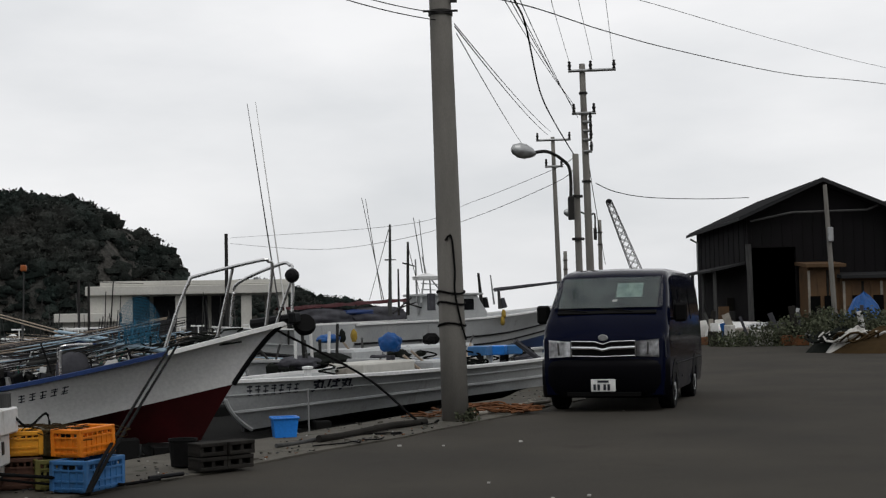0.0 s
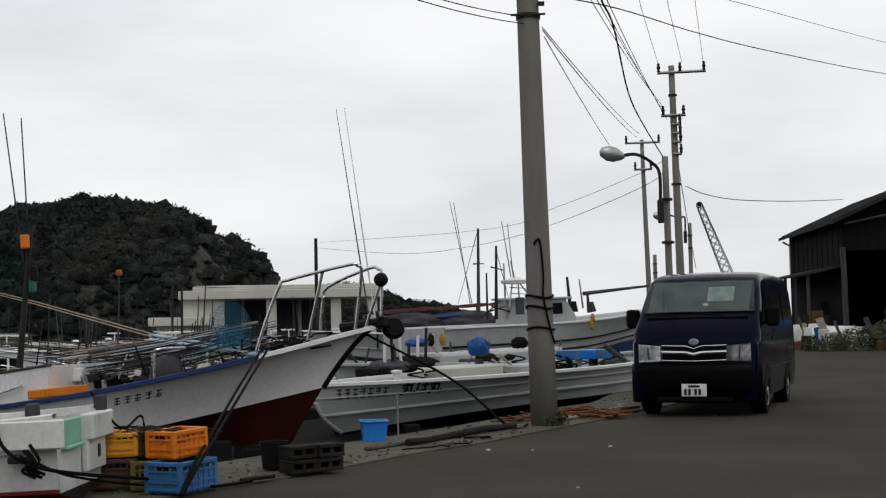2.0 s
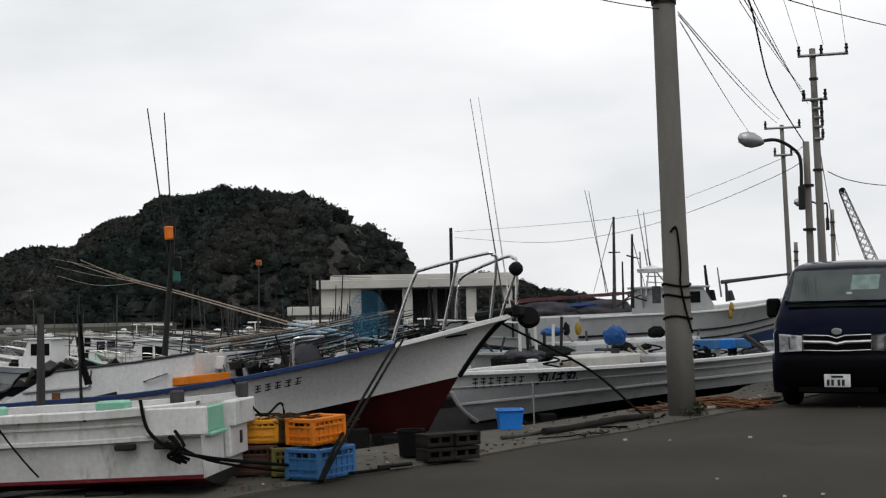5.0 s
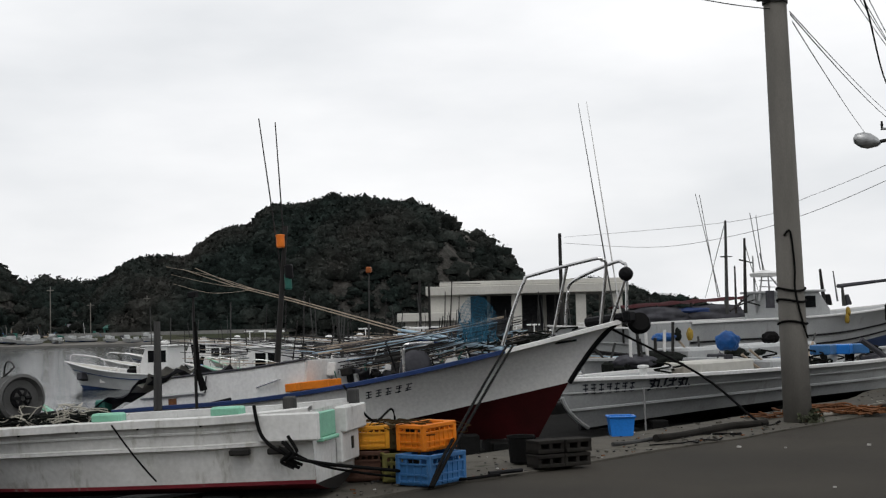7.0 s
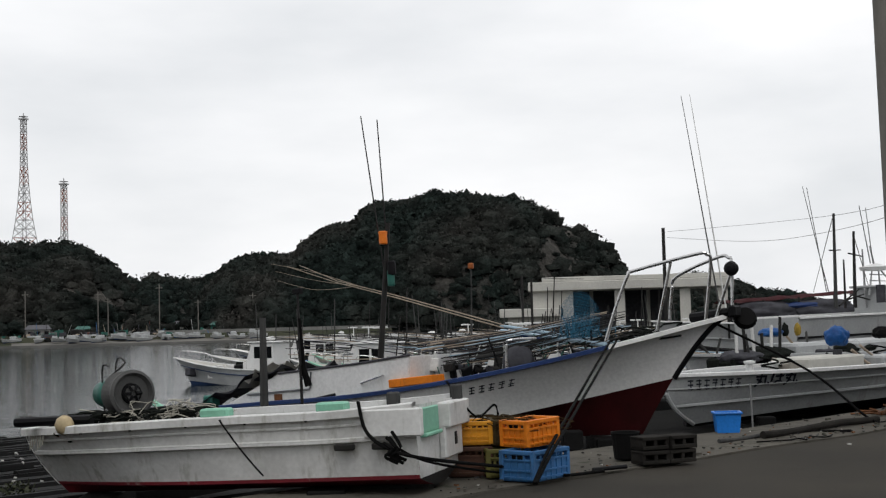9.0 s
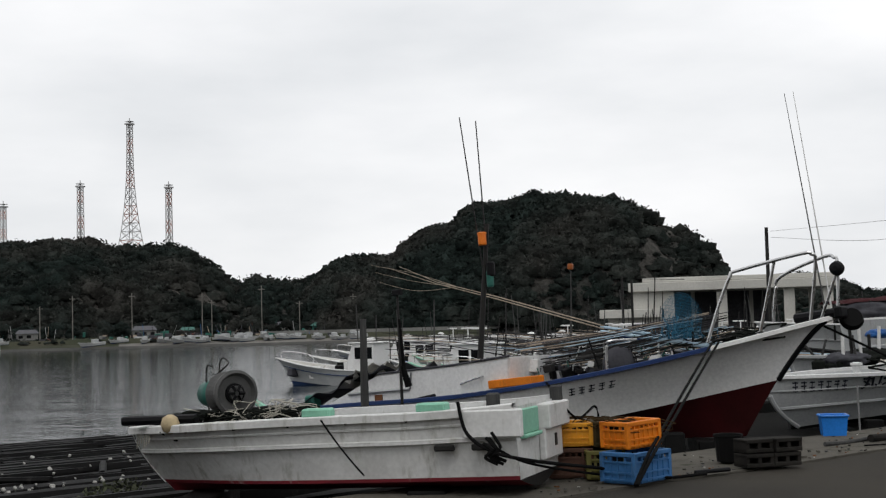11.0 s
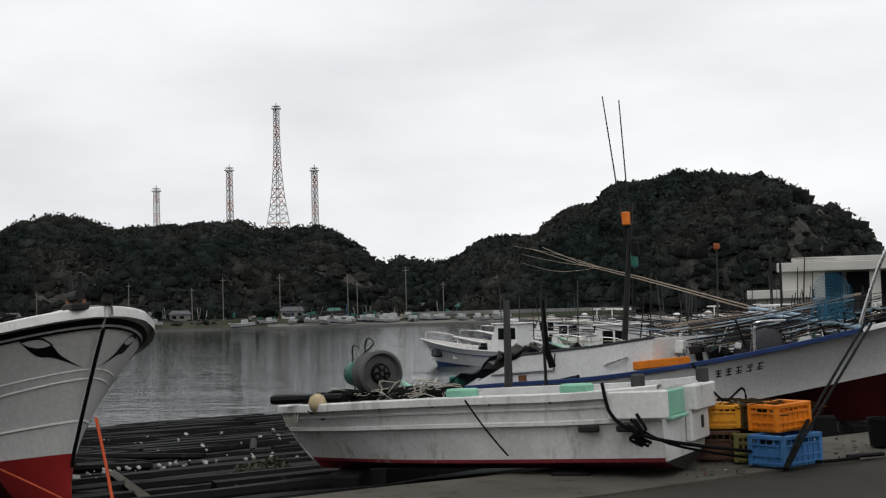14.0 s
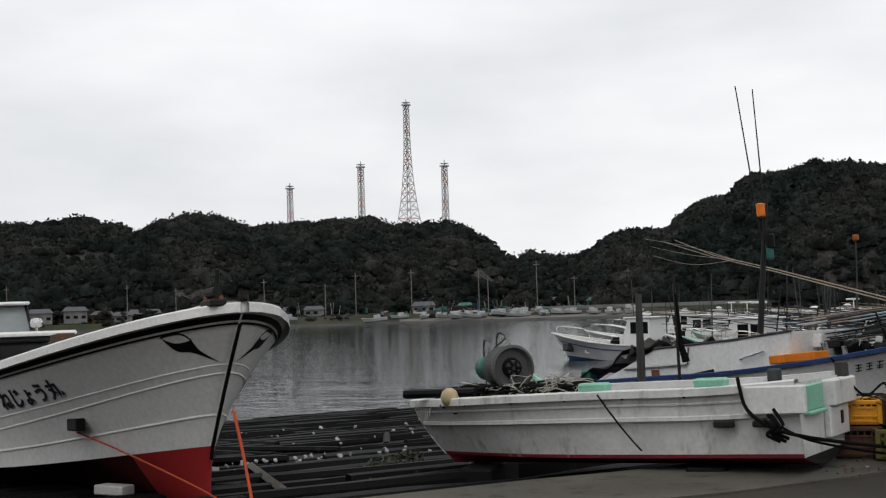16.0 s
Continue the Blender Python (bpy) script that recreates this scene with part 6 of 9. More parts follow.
LENS = material("headlight_lens", (0.80, 0.81, 0.83), 0.10, spec=0.7, second=(0.28, 0.28, 0.29), scale=16, grain=30, bump=0.1)
finish_van()

# ---- utility poles, street lamps, wires ----


def utility_pole(label, base, top, r0, r1, arms=(), bands=()):
    root = thing("utility_pole", Matrix.Translation(base), label, "utility pole", "poles along the quay")
    b = Vector((0, 0, 0))
    t = Vector(top) - Vector(base)
    bm = mesh()
    tube(bm, [b.lerp(t, i / 8) for i in range(9)], r0, 16, r1)
    part("shaft", bm, POLE_CONCRETE, root, smooth=True)
    for f, half, turn, pegs in arms:
        p = b.lerp(t, f)
        a = Vector((math.cos(radians(turn)), math.sin(radians(turn)), 0))
        off = Vector((-a.y, a.x, 0)) * -(r1 + 0.04)
        bm = mesh()
        lo, hi = (half if isinstance(half, tuple) else (-half, half))
        tube(bm, [p + off + a * lo, p + off + a * hi], 0.045, 4)
        arm = part("crossarm", bm, STEEL, root)
        for k in pegs:
            bm = mesh()
            q = p + off + a * k
            lathe(bm, [(0.02, 0.0), (0.05, 0.06), (0.035, 0.1), (0.06, 0.16), (0.035, 0.22), (0.045, 0.28), (0.01, 0.30)], 8, Matrix.Translation(q))
            part("insulator", bm, DARK_STEEL, arm)
    for f, r in bands:
        p = b.lerp(t, f)
        bm = mesh()
        tube(bm, [p - Vector((0, 0, 0.03)), p + Vector((0, 0, 0.03))], r, 14)
        part("clamp", bm, DARK_STEEL, root)
    return root


PA0, PA1 = Vector((0.115, 16.9, -0.02)), Vector((-0.04, 16.92, 9.6))
pole_a = utility_pole("thick grey concrete utility pole at the quay edge", PA0, PA1, 0.172, 0.115, bands=((0.545, 0.16), (0.575, 0.16), (0.60, 0.16)))


def pole_fittings():
    def on(f):
        return (PA1 - PA0) * f
    bm = mesh()
    for f, w in ((0.545, 0.22), (0.60, 0.24), (0.585, 0.2)):
        p = on(f)
        tube(bm, [p + Vector((-w, -0.14, 0)), p + Vector((w, -0.14, 0))], 0.016, 5)
    for f in (0.56, 0.575, 0.59, 0.605):
        p = on(f)
        box(bm, p + Vector((0.17, -0.1, 0)), (0.09, 0.05, 0.05))
    part("bracket", bm, DARK_STEEL, pole_a, "dark steel bracket")
    bm = mesh()
    for f in (0.13, 0.158, 0.172):
        pts = []
        for k in range(25):
            a = k * math.tau / 24
            p = on(f)
            pts.append(p + Vector((0.175 * math.cos(a), 0.175 * math.sin(a), 0.02 * math.sin(a * 2 + f * 40))))
        tube(bm, pts, 0.014, 5, cap=False)
    tube(bm, arc([on(0.24) + Vector((-0.05, -0.17, 0)), on(0.245) + Vector((0.03, -0.175, 0)), on(0.2) + Vector((0.06, -0.18, 0)), on(0.172) + Vector((0.05, -0.18, 0)), on(0.13) + Vector((0.12, -0.15, 0)), on(0.11) + Vector((0.17, -0.1, 0))], 5), 0.013, 5)
    part("tied_rope", bm, BLACK_ROPE, pole_a, "black rope tied round the pole")


pole_fittings()
B0, B1 = aim(6.36, 0, 40), aim(6.18, 10.75, 40)
B0.z = 0
pole_b = utility_pole("tall concrete utility pole with two crossarms", B0, B1, 0.13, 0.09,
                      arms=((0.975, (-0.42, 1.0), -6, (-0.38, 0.25, 0.95)), (0.83, (-0.36, 0.36), -6, (-0.3, 0.3)), (0.80, (-0.05, 0.2), -6, (0.18,)), (0.77, (-0.05, 0.2), -6, (0.18,)), (0.74, (-0.05, 0.2), -6, (0.18,)), (0.70, (-0.05, 0.2), -6, (0.18,))), bands=((0.83, 0.14), (0.9, 0.13), (0.6, 0.15)))
C0, C1 = aim(5.87, 0, 34), aim(5.80, 6.95, 34)
C0.z = 0
pole_c = utility_pole("shorter grey pole carrying a curved street lamp", C0, C1, 0.095, 0.08, bands=((0.6, 0.16), (0.8, 0.15)))
D0, D1 = aim(5.02, 0, 52), aim(4.84, 7.7, 52)
D0.z = 0
utility_pole("slim distant utility pole with a wide crossarm", D0, D1, 0.11, 0.075, arms=((0.985, (-0.65, 0.7), -5, (-0.6, 0.65)), (0.86, (-0.35, 0.35), -5, (-0.3, 0.3))))
for az, el, d, r in ((6.75, 4.1, 62, 0.11), (5.25, 2.8, 70, 0.12)):
    p1 = aim(az, el, d)
    p0 = Vector((p1.x, p1.y, 0))
    utility_pole("far concrete pole along the quay road", p0, p1, r, r * 0.8, bands=((0.9, r * 1.1), (0.8, r * 1.1)))


def street_lamp(root_pole, base, start, knee, head, size, label):
    root = thing("street_lamp", Matrix.Translation(base), label, "street lamp", "street lamps")
    s, k, h = [Vector(p) - Vector(base) for p in (start, knee, head)]
    bm = mesh()
    tube(bm, arc([s, s + Vector((0, 0, size * 0.9)), k, (k + h) / 2 + Vector((0, 0, size * 0.12)), h], 6), size * 0.045, 8)
    part("arm", bm, DARK_STEEL, root)
    d = (h - k).normalized()
    rot = d.to_track_quat("Z", "Y").to_matrix().to_4x4()
    bm = mesh()
    lathe(bm, [(size * 0.05, -size * 0.1), (size * 0.12, 0), (size * 0.2, size * 0.22), (size * 0.2, size * 0.42), (size * 0.13, size * 0.6), (size * 0.03, size * 0.66)], 14, Matrix.Translation(h) @ rot @ Matrix.Diagonal((0.75, 1, 1, 1)))
    part("lamp_head", bm, STEEL, root, "pale metal lamp head", smooth=True)
    bm = mesh()
    box(bm, s + Vector((0, -0.05, -0.1)), (0.16 * size, 0.2 * size, 0.62 * size), bevel=0.02)
    part("control_box", bm, DARK_STEEL, root, "dark control box")


street_lamp(pole_c, C0, aim(5.55, 4.8, 33.8), aim(5.2, 6.75, 33.7), aim(3.95, 7.05, 33.2), 0.95, "curved-arm street lamp with a pale oval head")
street_lamp(None, aim(6.6, 0, 62), aim(6.55, 3.6, 62), aim(6.3, 4.3, 62), aim(5.6, 4.42, 61), 0.9, "far curved-arm street lamp")


def wire(pts, r, label, mat=None):
    bm = mesh()
    tube(bm, pts, r * 0.72, 5)
    tagged(part("overhead_wire", bm, mat or BLACK_ROPE), label, "overhead wire", "overhead wires")


b_top = B1 + Vector((0, 0, -0.2))
for az0, (az1, el1) in ((4.45, (5.65, 10.8)), (5.75, (6.63, 10.9)), (7.1, (7.52, 10.9))):
    wire([aim(az0, 15.6, 22), aim(az0 + (az1 - az0) * 0.45, 13.2, 29), aim(az1, el1, 39.9)], 0.009, "thin power line to the tall pole")
for k, (az0, az1, el1) in enumerate(((2.85, 5.62, 9.3), (3.15, 5.75, 9.1), (3.35, 5.85, 8.8), (3.65, 5.95, 8.5))):
    wire(sag(aim(az0 - 0.5, 14.5, 18), aim(az1, el1, 39.8), 0.10), 0.010, "service cable running between the poles")
wire(arc([aim(3.0, 14.6, 17), aim(3.33, 13.55, 18), aim(3.79, 12.47, 20), aim(4.33, 9.72, 25), aim(4.91, 8.38, 29), aim(5.72, 6.95, 34)], 5), 0.020, "thick twisted black cable to the lamp pole")
wire(sag(aim(0.72, 12.5, 16.9), aim(4.65, 7.8, 51.5), 0.12), 0.012, "telephone cable from the near pole")
wire(sag(aim(0.70, 12.62, 16.9), aim(4.75, 7.95, 51.5), 0.10), 0.010, "telephone cable from the near pole")
wire(sag(aim(0.79, 12.2, 16.9), aim(3.9, 6.9, 51.5), 0.1), 0.010, "slack telephone cable from the near pole")
wire(sag(aim(-0.1, 13.1, 16.8), aim(-5.0, 14.3, 13), 0.03), 0.009, "thin cable leading out over the boats")
wire(sag(aim(-0.1, 12.8, 16.8), aim(-5.0, 14.0, 13), 0.03), 0.009, "thin cable leading out over the boats")
wire(arc([aim(0.3, 14.1, 17), aim(4.01, 13.24, 21), aim(7.19, 12.1, 25), aim(10.29, 11.12, 29), aim(14.93, 9.85, 36), aim(18.69, 9.19, 42), aim(26, 7.4, 52)], 6), 0.014, "single black cable crossing the road")
wire(arc([aim(4.5, 14.4, 21), aim(8.68, 13.31, 25), aim(12.68, 11.91, 31), aim(14.97, 11.1, 35), aim(18.71, 9.85, 42), aim(26, 7.6, 54)], 6), 0.008, "thin upper cable crossing the road")
wire(arc([aim(6.65, 5.67, 40), aim(7.48, 5.28, 43), aim(8.91, 4.99, 47), aim(11.16, 4.85, 53), aim(13.03, 4.83, 59)], 6), 0.020, "service cable to the black shed")
wire(arc([aim(5.8, 6.4, 34), aim(4.84, 5.72, 36), aim(1.15, 4.29, 43), aim(-2.04, 3.45, 50), aim(-5.45, 3.1, 62), aim(-9.1, 3.4, 76)], 6), 0.012, "long cable over the boats to the harbour pole")
wire(arc([aim(5.8, 6.9, 34), aim(4.85, 6.33, 36), aim(1.17, 4.97, 43), aim(-2.03, 4.06, 50), aim(-9.1, 3.65, 76)], 6), 0.010, "upper cable over the boats to the harbour pole")
wire(arc([aim(6.25, 7.6, 40), aim(6.5, 5.4, 44), aim(6.95, 2.2, 60)], 6), 0.018, "drooping cable between the quay poles")

# ---- crane boom in the distance ----


def crane():
    a, b = aim(8.75, 0.6, 130), aim(7.18, 4.85, 130)
    root = thing("crane", Matrix.Translation(Vector((a.x, a.y, 0))), "distant lattice crane boom behind the quay", "crane")
    o = Vector((a.x, a.y, 0))
    d = (b - a).normalized()
    w = 0.55
    u = d.cross(Vector((0, 1, 0))).normalized()
    v = d.cross(u)
    n = 14
    bm = mesh()
    box(bm, (0.4, 0, 1.0), (3.2, 2.4, 2.0), bevel=0.1)
    part("crane_body", bm, DARK_STEEL, root)
    for su, sv in ((1, 1), (1, -1), (-1, 1), (-1, -1)):
        bm = mesh()
        tube(bm, [a - o + u * su * w + v * sv * w, b - o + u * su * w * 0.45 + v * sv * w * 0.45], 0.045, 4)
        part("boom_chord", bm, PAINTED_GREY, root)
    bm = mesh()
    for i in range(n):
        for su in (1, -1):
            k0, k1 = 1 - 0.55 * i / n, 1 - 0.55 * (i + 1) / n
            tube(bm, [a.lerp(b, i / n) - o + u * w * k0 + v * su * w * k0, a.lerp(b, (i + 1) / n) - o - u * w * k1 + v * su * w * k1], 0.04, 3)
            tube(bm, [a.lerp(b, i / n) - o - u * w * k0 + v * su * w * k0, a.lerp(b, (i + 1) / n) - o + u * w * k1 + v * su * w * k1], 0.04, 3)
    part("boom_bracing", bm, STEEL, root)
    bm = mesh()
    lathe(bm, [(0.1, -0.2), (0.32, -0.18), (0.32, 0.18), (0.1, 0.2)], 10, Matrix.Translation(b - o) @ pose(0, 0, 0, 90, 0, 0))
    part("boom_head", bm, BLACK_PAINT, root)


crane()

# ---- black shed on the landward side ----


def gabled(root, x0, x1, xr, y0, y1, eave0, eave1, ridge, seam=0.9):
    """A gabled roof of two thick sheets with seams, ridge at xr running away along y."""
    for xa, za in ((x0, eave0), (x1, eave1)):
        bm = mesh()
        d = 0.5 if xa > xr else -0.5
        k = (za - ridge) / (xa - xr)
        xe, ze = xa + d, za + d * k
        vs = []
        for y in (y0 - 0.7, y1 + 0.4):
            for dz in (0.02, 0.16):
                vs.append([bm.verts.new((xe, y, ze + dz)), bm.verts.new((xr, y, ridge + dz))])
        a, b, c, e = vs
        for q in ((a[0], a[1], c[1], c[0]), (b[0], b[1], e[1], e[0]), (a[0], a[1], b[1], b[0]), (c[0], c[1], e[1], e[0]), (a[0], b[0], e[0], c[0]), (a[1], b[1], e[1], c[1])):
            bm.faces.new(q)
        bmesh.ops.recalc_face_normals(bm, faces=bm.faces)
        part("roof", bm, SHED_ROOF, root, "dark sheet roof")
        n = int((y1 - y0 + 1.1) / seam)
        for i in range(n):
            y = y0 - 0.6 + i * seam
            bm = mesh()
            tube(bm, [(xe, y, ze + 0.18), (xr, y, ridge + 0.18)], 0.035, 4)
            part("roof_seam", bm, SHED_ROOF, root)


def shed():
    X0, X1, Y0, Y1, XR = 13.4, 20.0, 58.4, 70.0, 16.62
    E0, RZ = 5.5, 6.93
    root = thing("shed", Matrix(), "large black boarded boat shed with a gabled roof", "shed")
    for x0, x1, z0, z1 in ((15.5, X1, 0, E0), (X0, 15.5, 4.15, E0)):
        bm = mesh()
        box(bm, ((x0 + x1) / 2, Y0 + 0.12, (z0 + z1) / 2), (x1 - x0, 0.24, z1 - z0))
        part("wall", bm, SHED_BOARD, root)
    for i in range(int((X1 - X0) / 0.45)):
        x = X0 + 0.2 + i * 0.45
        z0 = 4.15 if x < 15.5 else 0.02
        bm = mesh()
        box(bm, (x, Y0 - 0.012, (z0 + E0) / 2), (0.05, 0.03, E0 - z0))
        part("batten", bm, SHED_BOARD, root)
    bm = mesh()
    v = [bm.verts.new(p) for p in ((X0, Y0, E0), (X1, Y0, E0), (XR, Y0, RZ), (X0, Y0 + 0.24, E0), (X1, Y0 + 0.24, E0), (XR, Y0 + 0.24, RZ))]
    for f in ((0, 1, 2), (5, 4, 3), (0, 2, 5, 3), (1, 4, 5, 2)):
        bm.faces.new([v[i] for i in f])
    part("gable", bm, SHED_BOARD, root)
    for x in (X0 + 0.12, X1 - 0.12):
        bm = mesh()
        box(bm, (x, (Y0 + Y1) / 2 + 0.2, E0 / 2), (0.24, Y1 - Y0 - 0.3, E0))
        part("side_wall", bm, SHED_BOARD, root)
    for i in range(10):
        bm = mesh()
        box(bm, (X0 - 0.015, Y0 + 0.6 + i * 1.1, E0 / 2 + 1.6), (0.03, 0.06, E0 - 3.3))
        part("batten", bm, SHED_BOARD, root)
    # back wall blackened to give the shade inside the shed
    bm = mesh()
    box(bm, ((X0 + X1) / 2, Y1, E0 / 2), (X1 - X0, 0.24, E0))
    part("back_wall", bm, INSIDE_SHADE, root)
    gabled(root, X0, X1, XR, Y0, Y1, E0, E0, RZ)
    # lean-to along the side
    bm = mesh()
    box(bm, (X0 - 0.75, Y0 + 5.7, 3.35), (1.8, 11.2, 0.1), (0, -12, 0))
    part("lean_to_roof", bm, SHED_ROOF, root)
    for i in range(5):
        bm = mesh()
        tube(bm, [(X0 - 1.4, Y0 + 0.5 + i * 2.6, 0), (X0 - 1.4, Y0 + 0.5 + i * 2.6, 3.2)], 0.08, 6)
        part("post", bm, MAST_WOOD, root)
    for i, (x, h, mat) in enumerate(((12.5, 1.6, OCHRE_WALL), (13.0, 1.4, MAST_WOOD), (13.3, 2.0, BLOCK_DARK))):
        bm = mesh()
        box(bm, (x, Y0 + 1.2 + i, h / 2), (0.45, 0.2, h))
        part("leaning_board", bm, mat, root)
    bm = mesh()
    tube(bm, [(X0 + 0.05, Y0 - 0.1, 0), (X0 + 0.0, Y0 - 0.1, 4.3)], 0.13, 6)
    part("post", bm, MAST_WOOD, root, "weathered timber doorpost")
    bm = mesh()
    tube(bm, [(X0 + 0.1, Y0 - 0.25, E0 - 0.2), (15.3, Y0 - 0.3, 5.65), (18.6, Y0 - 0.3, 5.7), (19.6, Y0 - 0.3, 6.1)], 0.045, 5)
    part("pipe", bm, PAINTED_GREY, root)
    bm = mesh()
    tube(bm, [(X0 - 0.45, Y1 - 0.5, E0 - 0.3), (X0 - 0.1, Y1 - 0.5, E0 - 0.5), (X0 - 0.1, Y1 - 0.5, 3.4)], 0.06, 5)
    part("downpipe", bm, STEEL, root)
    # second shed further along
    r2 = thing("shed", Matrix(), "second black shed with a rising roof beside the first", "shed")
    bm = mesh()
    box(bm, (25.0, Y0 + 4, 2.7), (9.8, 8, 5.4))
    part("wall", bm, SHED_BOARD, r2)
    bm = mesh()
    v = [bm.verts.new(p) for p in ((20.1, Y0 - 0.1, 5.4), (29.9, Y0 - 0.1, 5.4), (24.5, Y0 - 0.1, 7.6), (20.1, Y0 + 0.2, 5.4), (29.9, Y0 + 0.2, 5.4), (24.5, Y0 + 0.2, 7.6))]
    for f in ((0, 1, 2), (5, 4, 3), (0, 2, 5, 3), (1, 4, 5, 2)):
        bm.faces.new([v[i] for i in f])
    part("gable", bm, SHED_BOARD, r2)
    gabled(r2, 20.1, 29.9, 24.5, Y0, Y0 + 8, 5.4, 5.4, 7.6, 1.2)
    # ochre hut in front
    ann = thing("annex_hut", Matrix(), "weathered ochre timber hut against the black shed", "hut")
    for x0, x1, z1, dep in ((15.6, 17.0, 3.25, 1.3), (17.0, 21.5, 2.75, 1.6)):
        bm = mesh()
        box(bm, ((x0 + x1) / 2, Y0 - dep / 2 - 0.05, z1 / 2), (x1 - x0, dep, z1))
        w = part("wall", bm, OCHRE_WALL, ann)
        for i in range(int((x1 - x0) / 0.4) + 1):
            bm = mesh()
            box(bm, (x0 + 0.06 + i * 0.4, Y0 - dep - 0.07, z1 / 2 - 0.1), (0.10, 0.04, z1 - 0.2))
            part("board", bm, (PALE_WOOD, OCHRE_WALL, BLOCK_DARK, OCHRE_WALL)[i % 4], w)
        bm = mesh()
        box(bm, ((x0 + x1) / 2, Y0 - dep / 2 - 0.2, z1 + 0.08), (x1 - x0 + 0.3, dep + 0.6, 0.14), (5, 0, 0))
        part("roof", bm, OCHRE_WALL if x0 < 16 else SHED_ROOF, ann)
    # no real openings: black panels on the wall paint the doorways' shade
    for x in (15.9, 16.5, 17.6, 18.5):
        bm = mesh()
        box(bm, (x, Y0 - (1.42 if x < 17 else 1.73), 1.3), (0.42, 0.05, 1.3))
        part("opening", bm, INSIDE_SHADE, ann, "doorway panel with its shade painted black")
    bm = mesh()
    lathe(bm, [(0.75, 0), (0.8, 0.1), (0.8, 1.7), (0.75, 1.8)], 16, Matrix.Translation((20.4, Y0 - 3.0, 0.0)))
    tagged(part("water_tank", bm, RUST), "rusty brown upright tank beside the hut", "tank")
    root2 = thing("utility_pole", Matrix.Translation((16.25, 55.6, 0)), "pale slender pole in front of the black shed", "utility pole")
    bm = mesh()
    tube(bm, [(0.1, 0, 0), (-0.18, 0, 6.6)], 0.12, 8, 0.09)
    part("shaft", bm, POLE_CONCRETE, root2)
    bm = mesh()
    box(bm, (-0.05, -0.12, 4.5), (0.22, 0.2, 0.6), bevel=0.02)
    part("meter_box", bm, STEEL, root2)


shed()


def shrubs():
    rng = random.Random(31)

    def bank(name, label, az0, az1, d, h, n, seed):
        root = thing(name, Matrix(), label, "shrubs")
        spots = []
        for i in range(n):
            az = rng.uniform(az0, az1)
            dd = d(az) + rng.uniform(-2.5, 2.5)
            s = rng.uniform(0.35, 0.8)
            p = polar(az, dd)
            spots.append((p.x, p.y, rng.uniform(0.1, 1.0) * h(az), s))
        leaf_cloud("leaves", spots, SHRUB, root, "", seed, 130, (1, 1, 0.8), 0.095)["kind"] = "stuff"

    bank("hedge", "grey-green weeds and shrubs along the road edge", 11.4, 16.2, lambda a: 54, lambda a: 0.25 + 0.8 * max(0, (a - 12.0)) / 4, 95, 41)
    bank("hedge", "tangled shrubs and creepers beside the shed", 15.8, 20.5, lambda a: 46, lambda a: 1.0, 110, 42)
    # piled boats, boards and nets before the shed
    for i, (az, d, l, w, hgt, mat, lab) in enumerate(((11.5, 56.5, 1.2, 0.7, 0.7, SHELL, "pile of pale sacks"), (12.4, 56.5, 1.9, 1.0, 0.6, WHITE_DIRTY, "upturned dirty white dinghy"), (13.6, 56.5, 1.8, 0.9, 0.55, GREY_HULL, "upturned grey dinghy"), (14.5, 56.5, 1.5, 0.8, 0.6, CLOTH_GREY, "grey covered pile"))):
        p = polar(az, d)
        root = thing("dinghy" if "dinghy" in lab else "covered_pile", Matrix.Translation((p.x, p.y, 0.35)) @ pose(0, 0, 0, 0, 0, rng.uniform(-20, 20)), lab + " among weeds by the shed", "dinghy" if "dinghy" in lab else "pile")
        bm = mesh()
        rows = []
        for a in range(13):
            u = a / 12 * 2 - 1
            ww = w * (1 - abs(u) ** 2.4)
            rows.append([(u * l, ww * math.cos(radians(k)), hgt * math.sin(radians(k)) * (1 - 0.5 * abs(u) ** 3) + 0.05 * noise.noise((u * 3, k, i))) for k in range(0, 181, 20)])
        sheet(bm, rows)
        part("shell", bm, mat, root, smooth=True)
        bm = mesh()
        box(bm, (0, 0, -0.18), (l * 1.5, w * 1.4, 0.34), bevel=0.03)
        part("stand", bm, MAST_WOOD, root)
    for i, (az, d, x, mat, lab) in enumerate(((17.5, 50, 0.9, TARP_BLUE, "crumpled blue tarpaulin over a heap"), (16.6, 43.5, 0.9, NET_DARK, "heap of dark nets"), (18.4, 43, 1.4, RUST_NET, "heap of rusty gear and brown nets"), (17.2, 43, 0.8, SHELL, "heap of pale hoses and ropes"))):
        p = polar(az, d)
        root = thing("heap", Matrix.Translation((p.x, p.y, 0.0 if mat is not TARP_BLUE else 0.0)), lab + " on the road side", "heap")
        bm = mesh()
        rows = []
        for a in range(15):
            rr = a / 14
            rows.append([(x * rr * math.cos(k * math.tau / 18) * 1.3, x * rr * math.sin(k * math.tau / 18), max(-0.02, (1.9 if mat is TARP_BLUE else 0.75) * (1 - rr ** 1.7) + 0.22 * noise.noise((rr * 4 + i, math.cos(k * math.tau / 18) * 2, math.sin(k * math.tau / 18) * 2)) * (1 - rr))) for k in range(19)])
        sheet(bm, rows)
        part("mound", bm, mat, root)
        if mat is not TARP_BLUE:
            rr = random.Random(i + 60)
            bm = mesh()
            for k in range(26):
                q = Vector((rr.uniform(-x, x), rr.uniform(-x, x) * 0.7, 0.5))
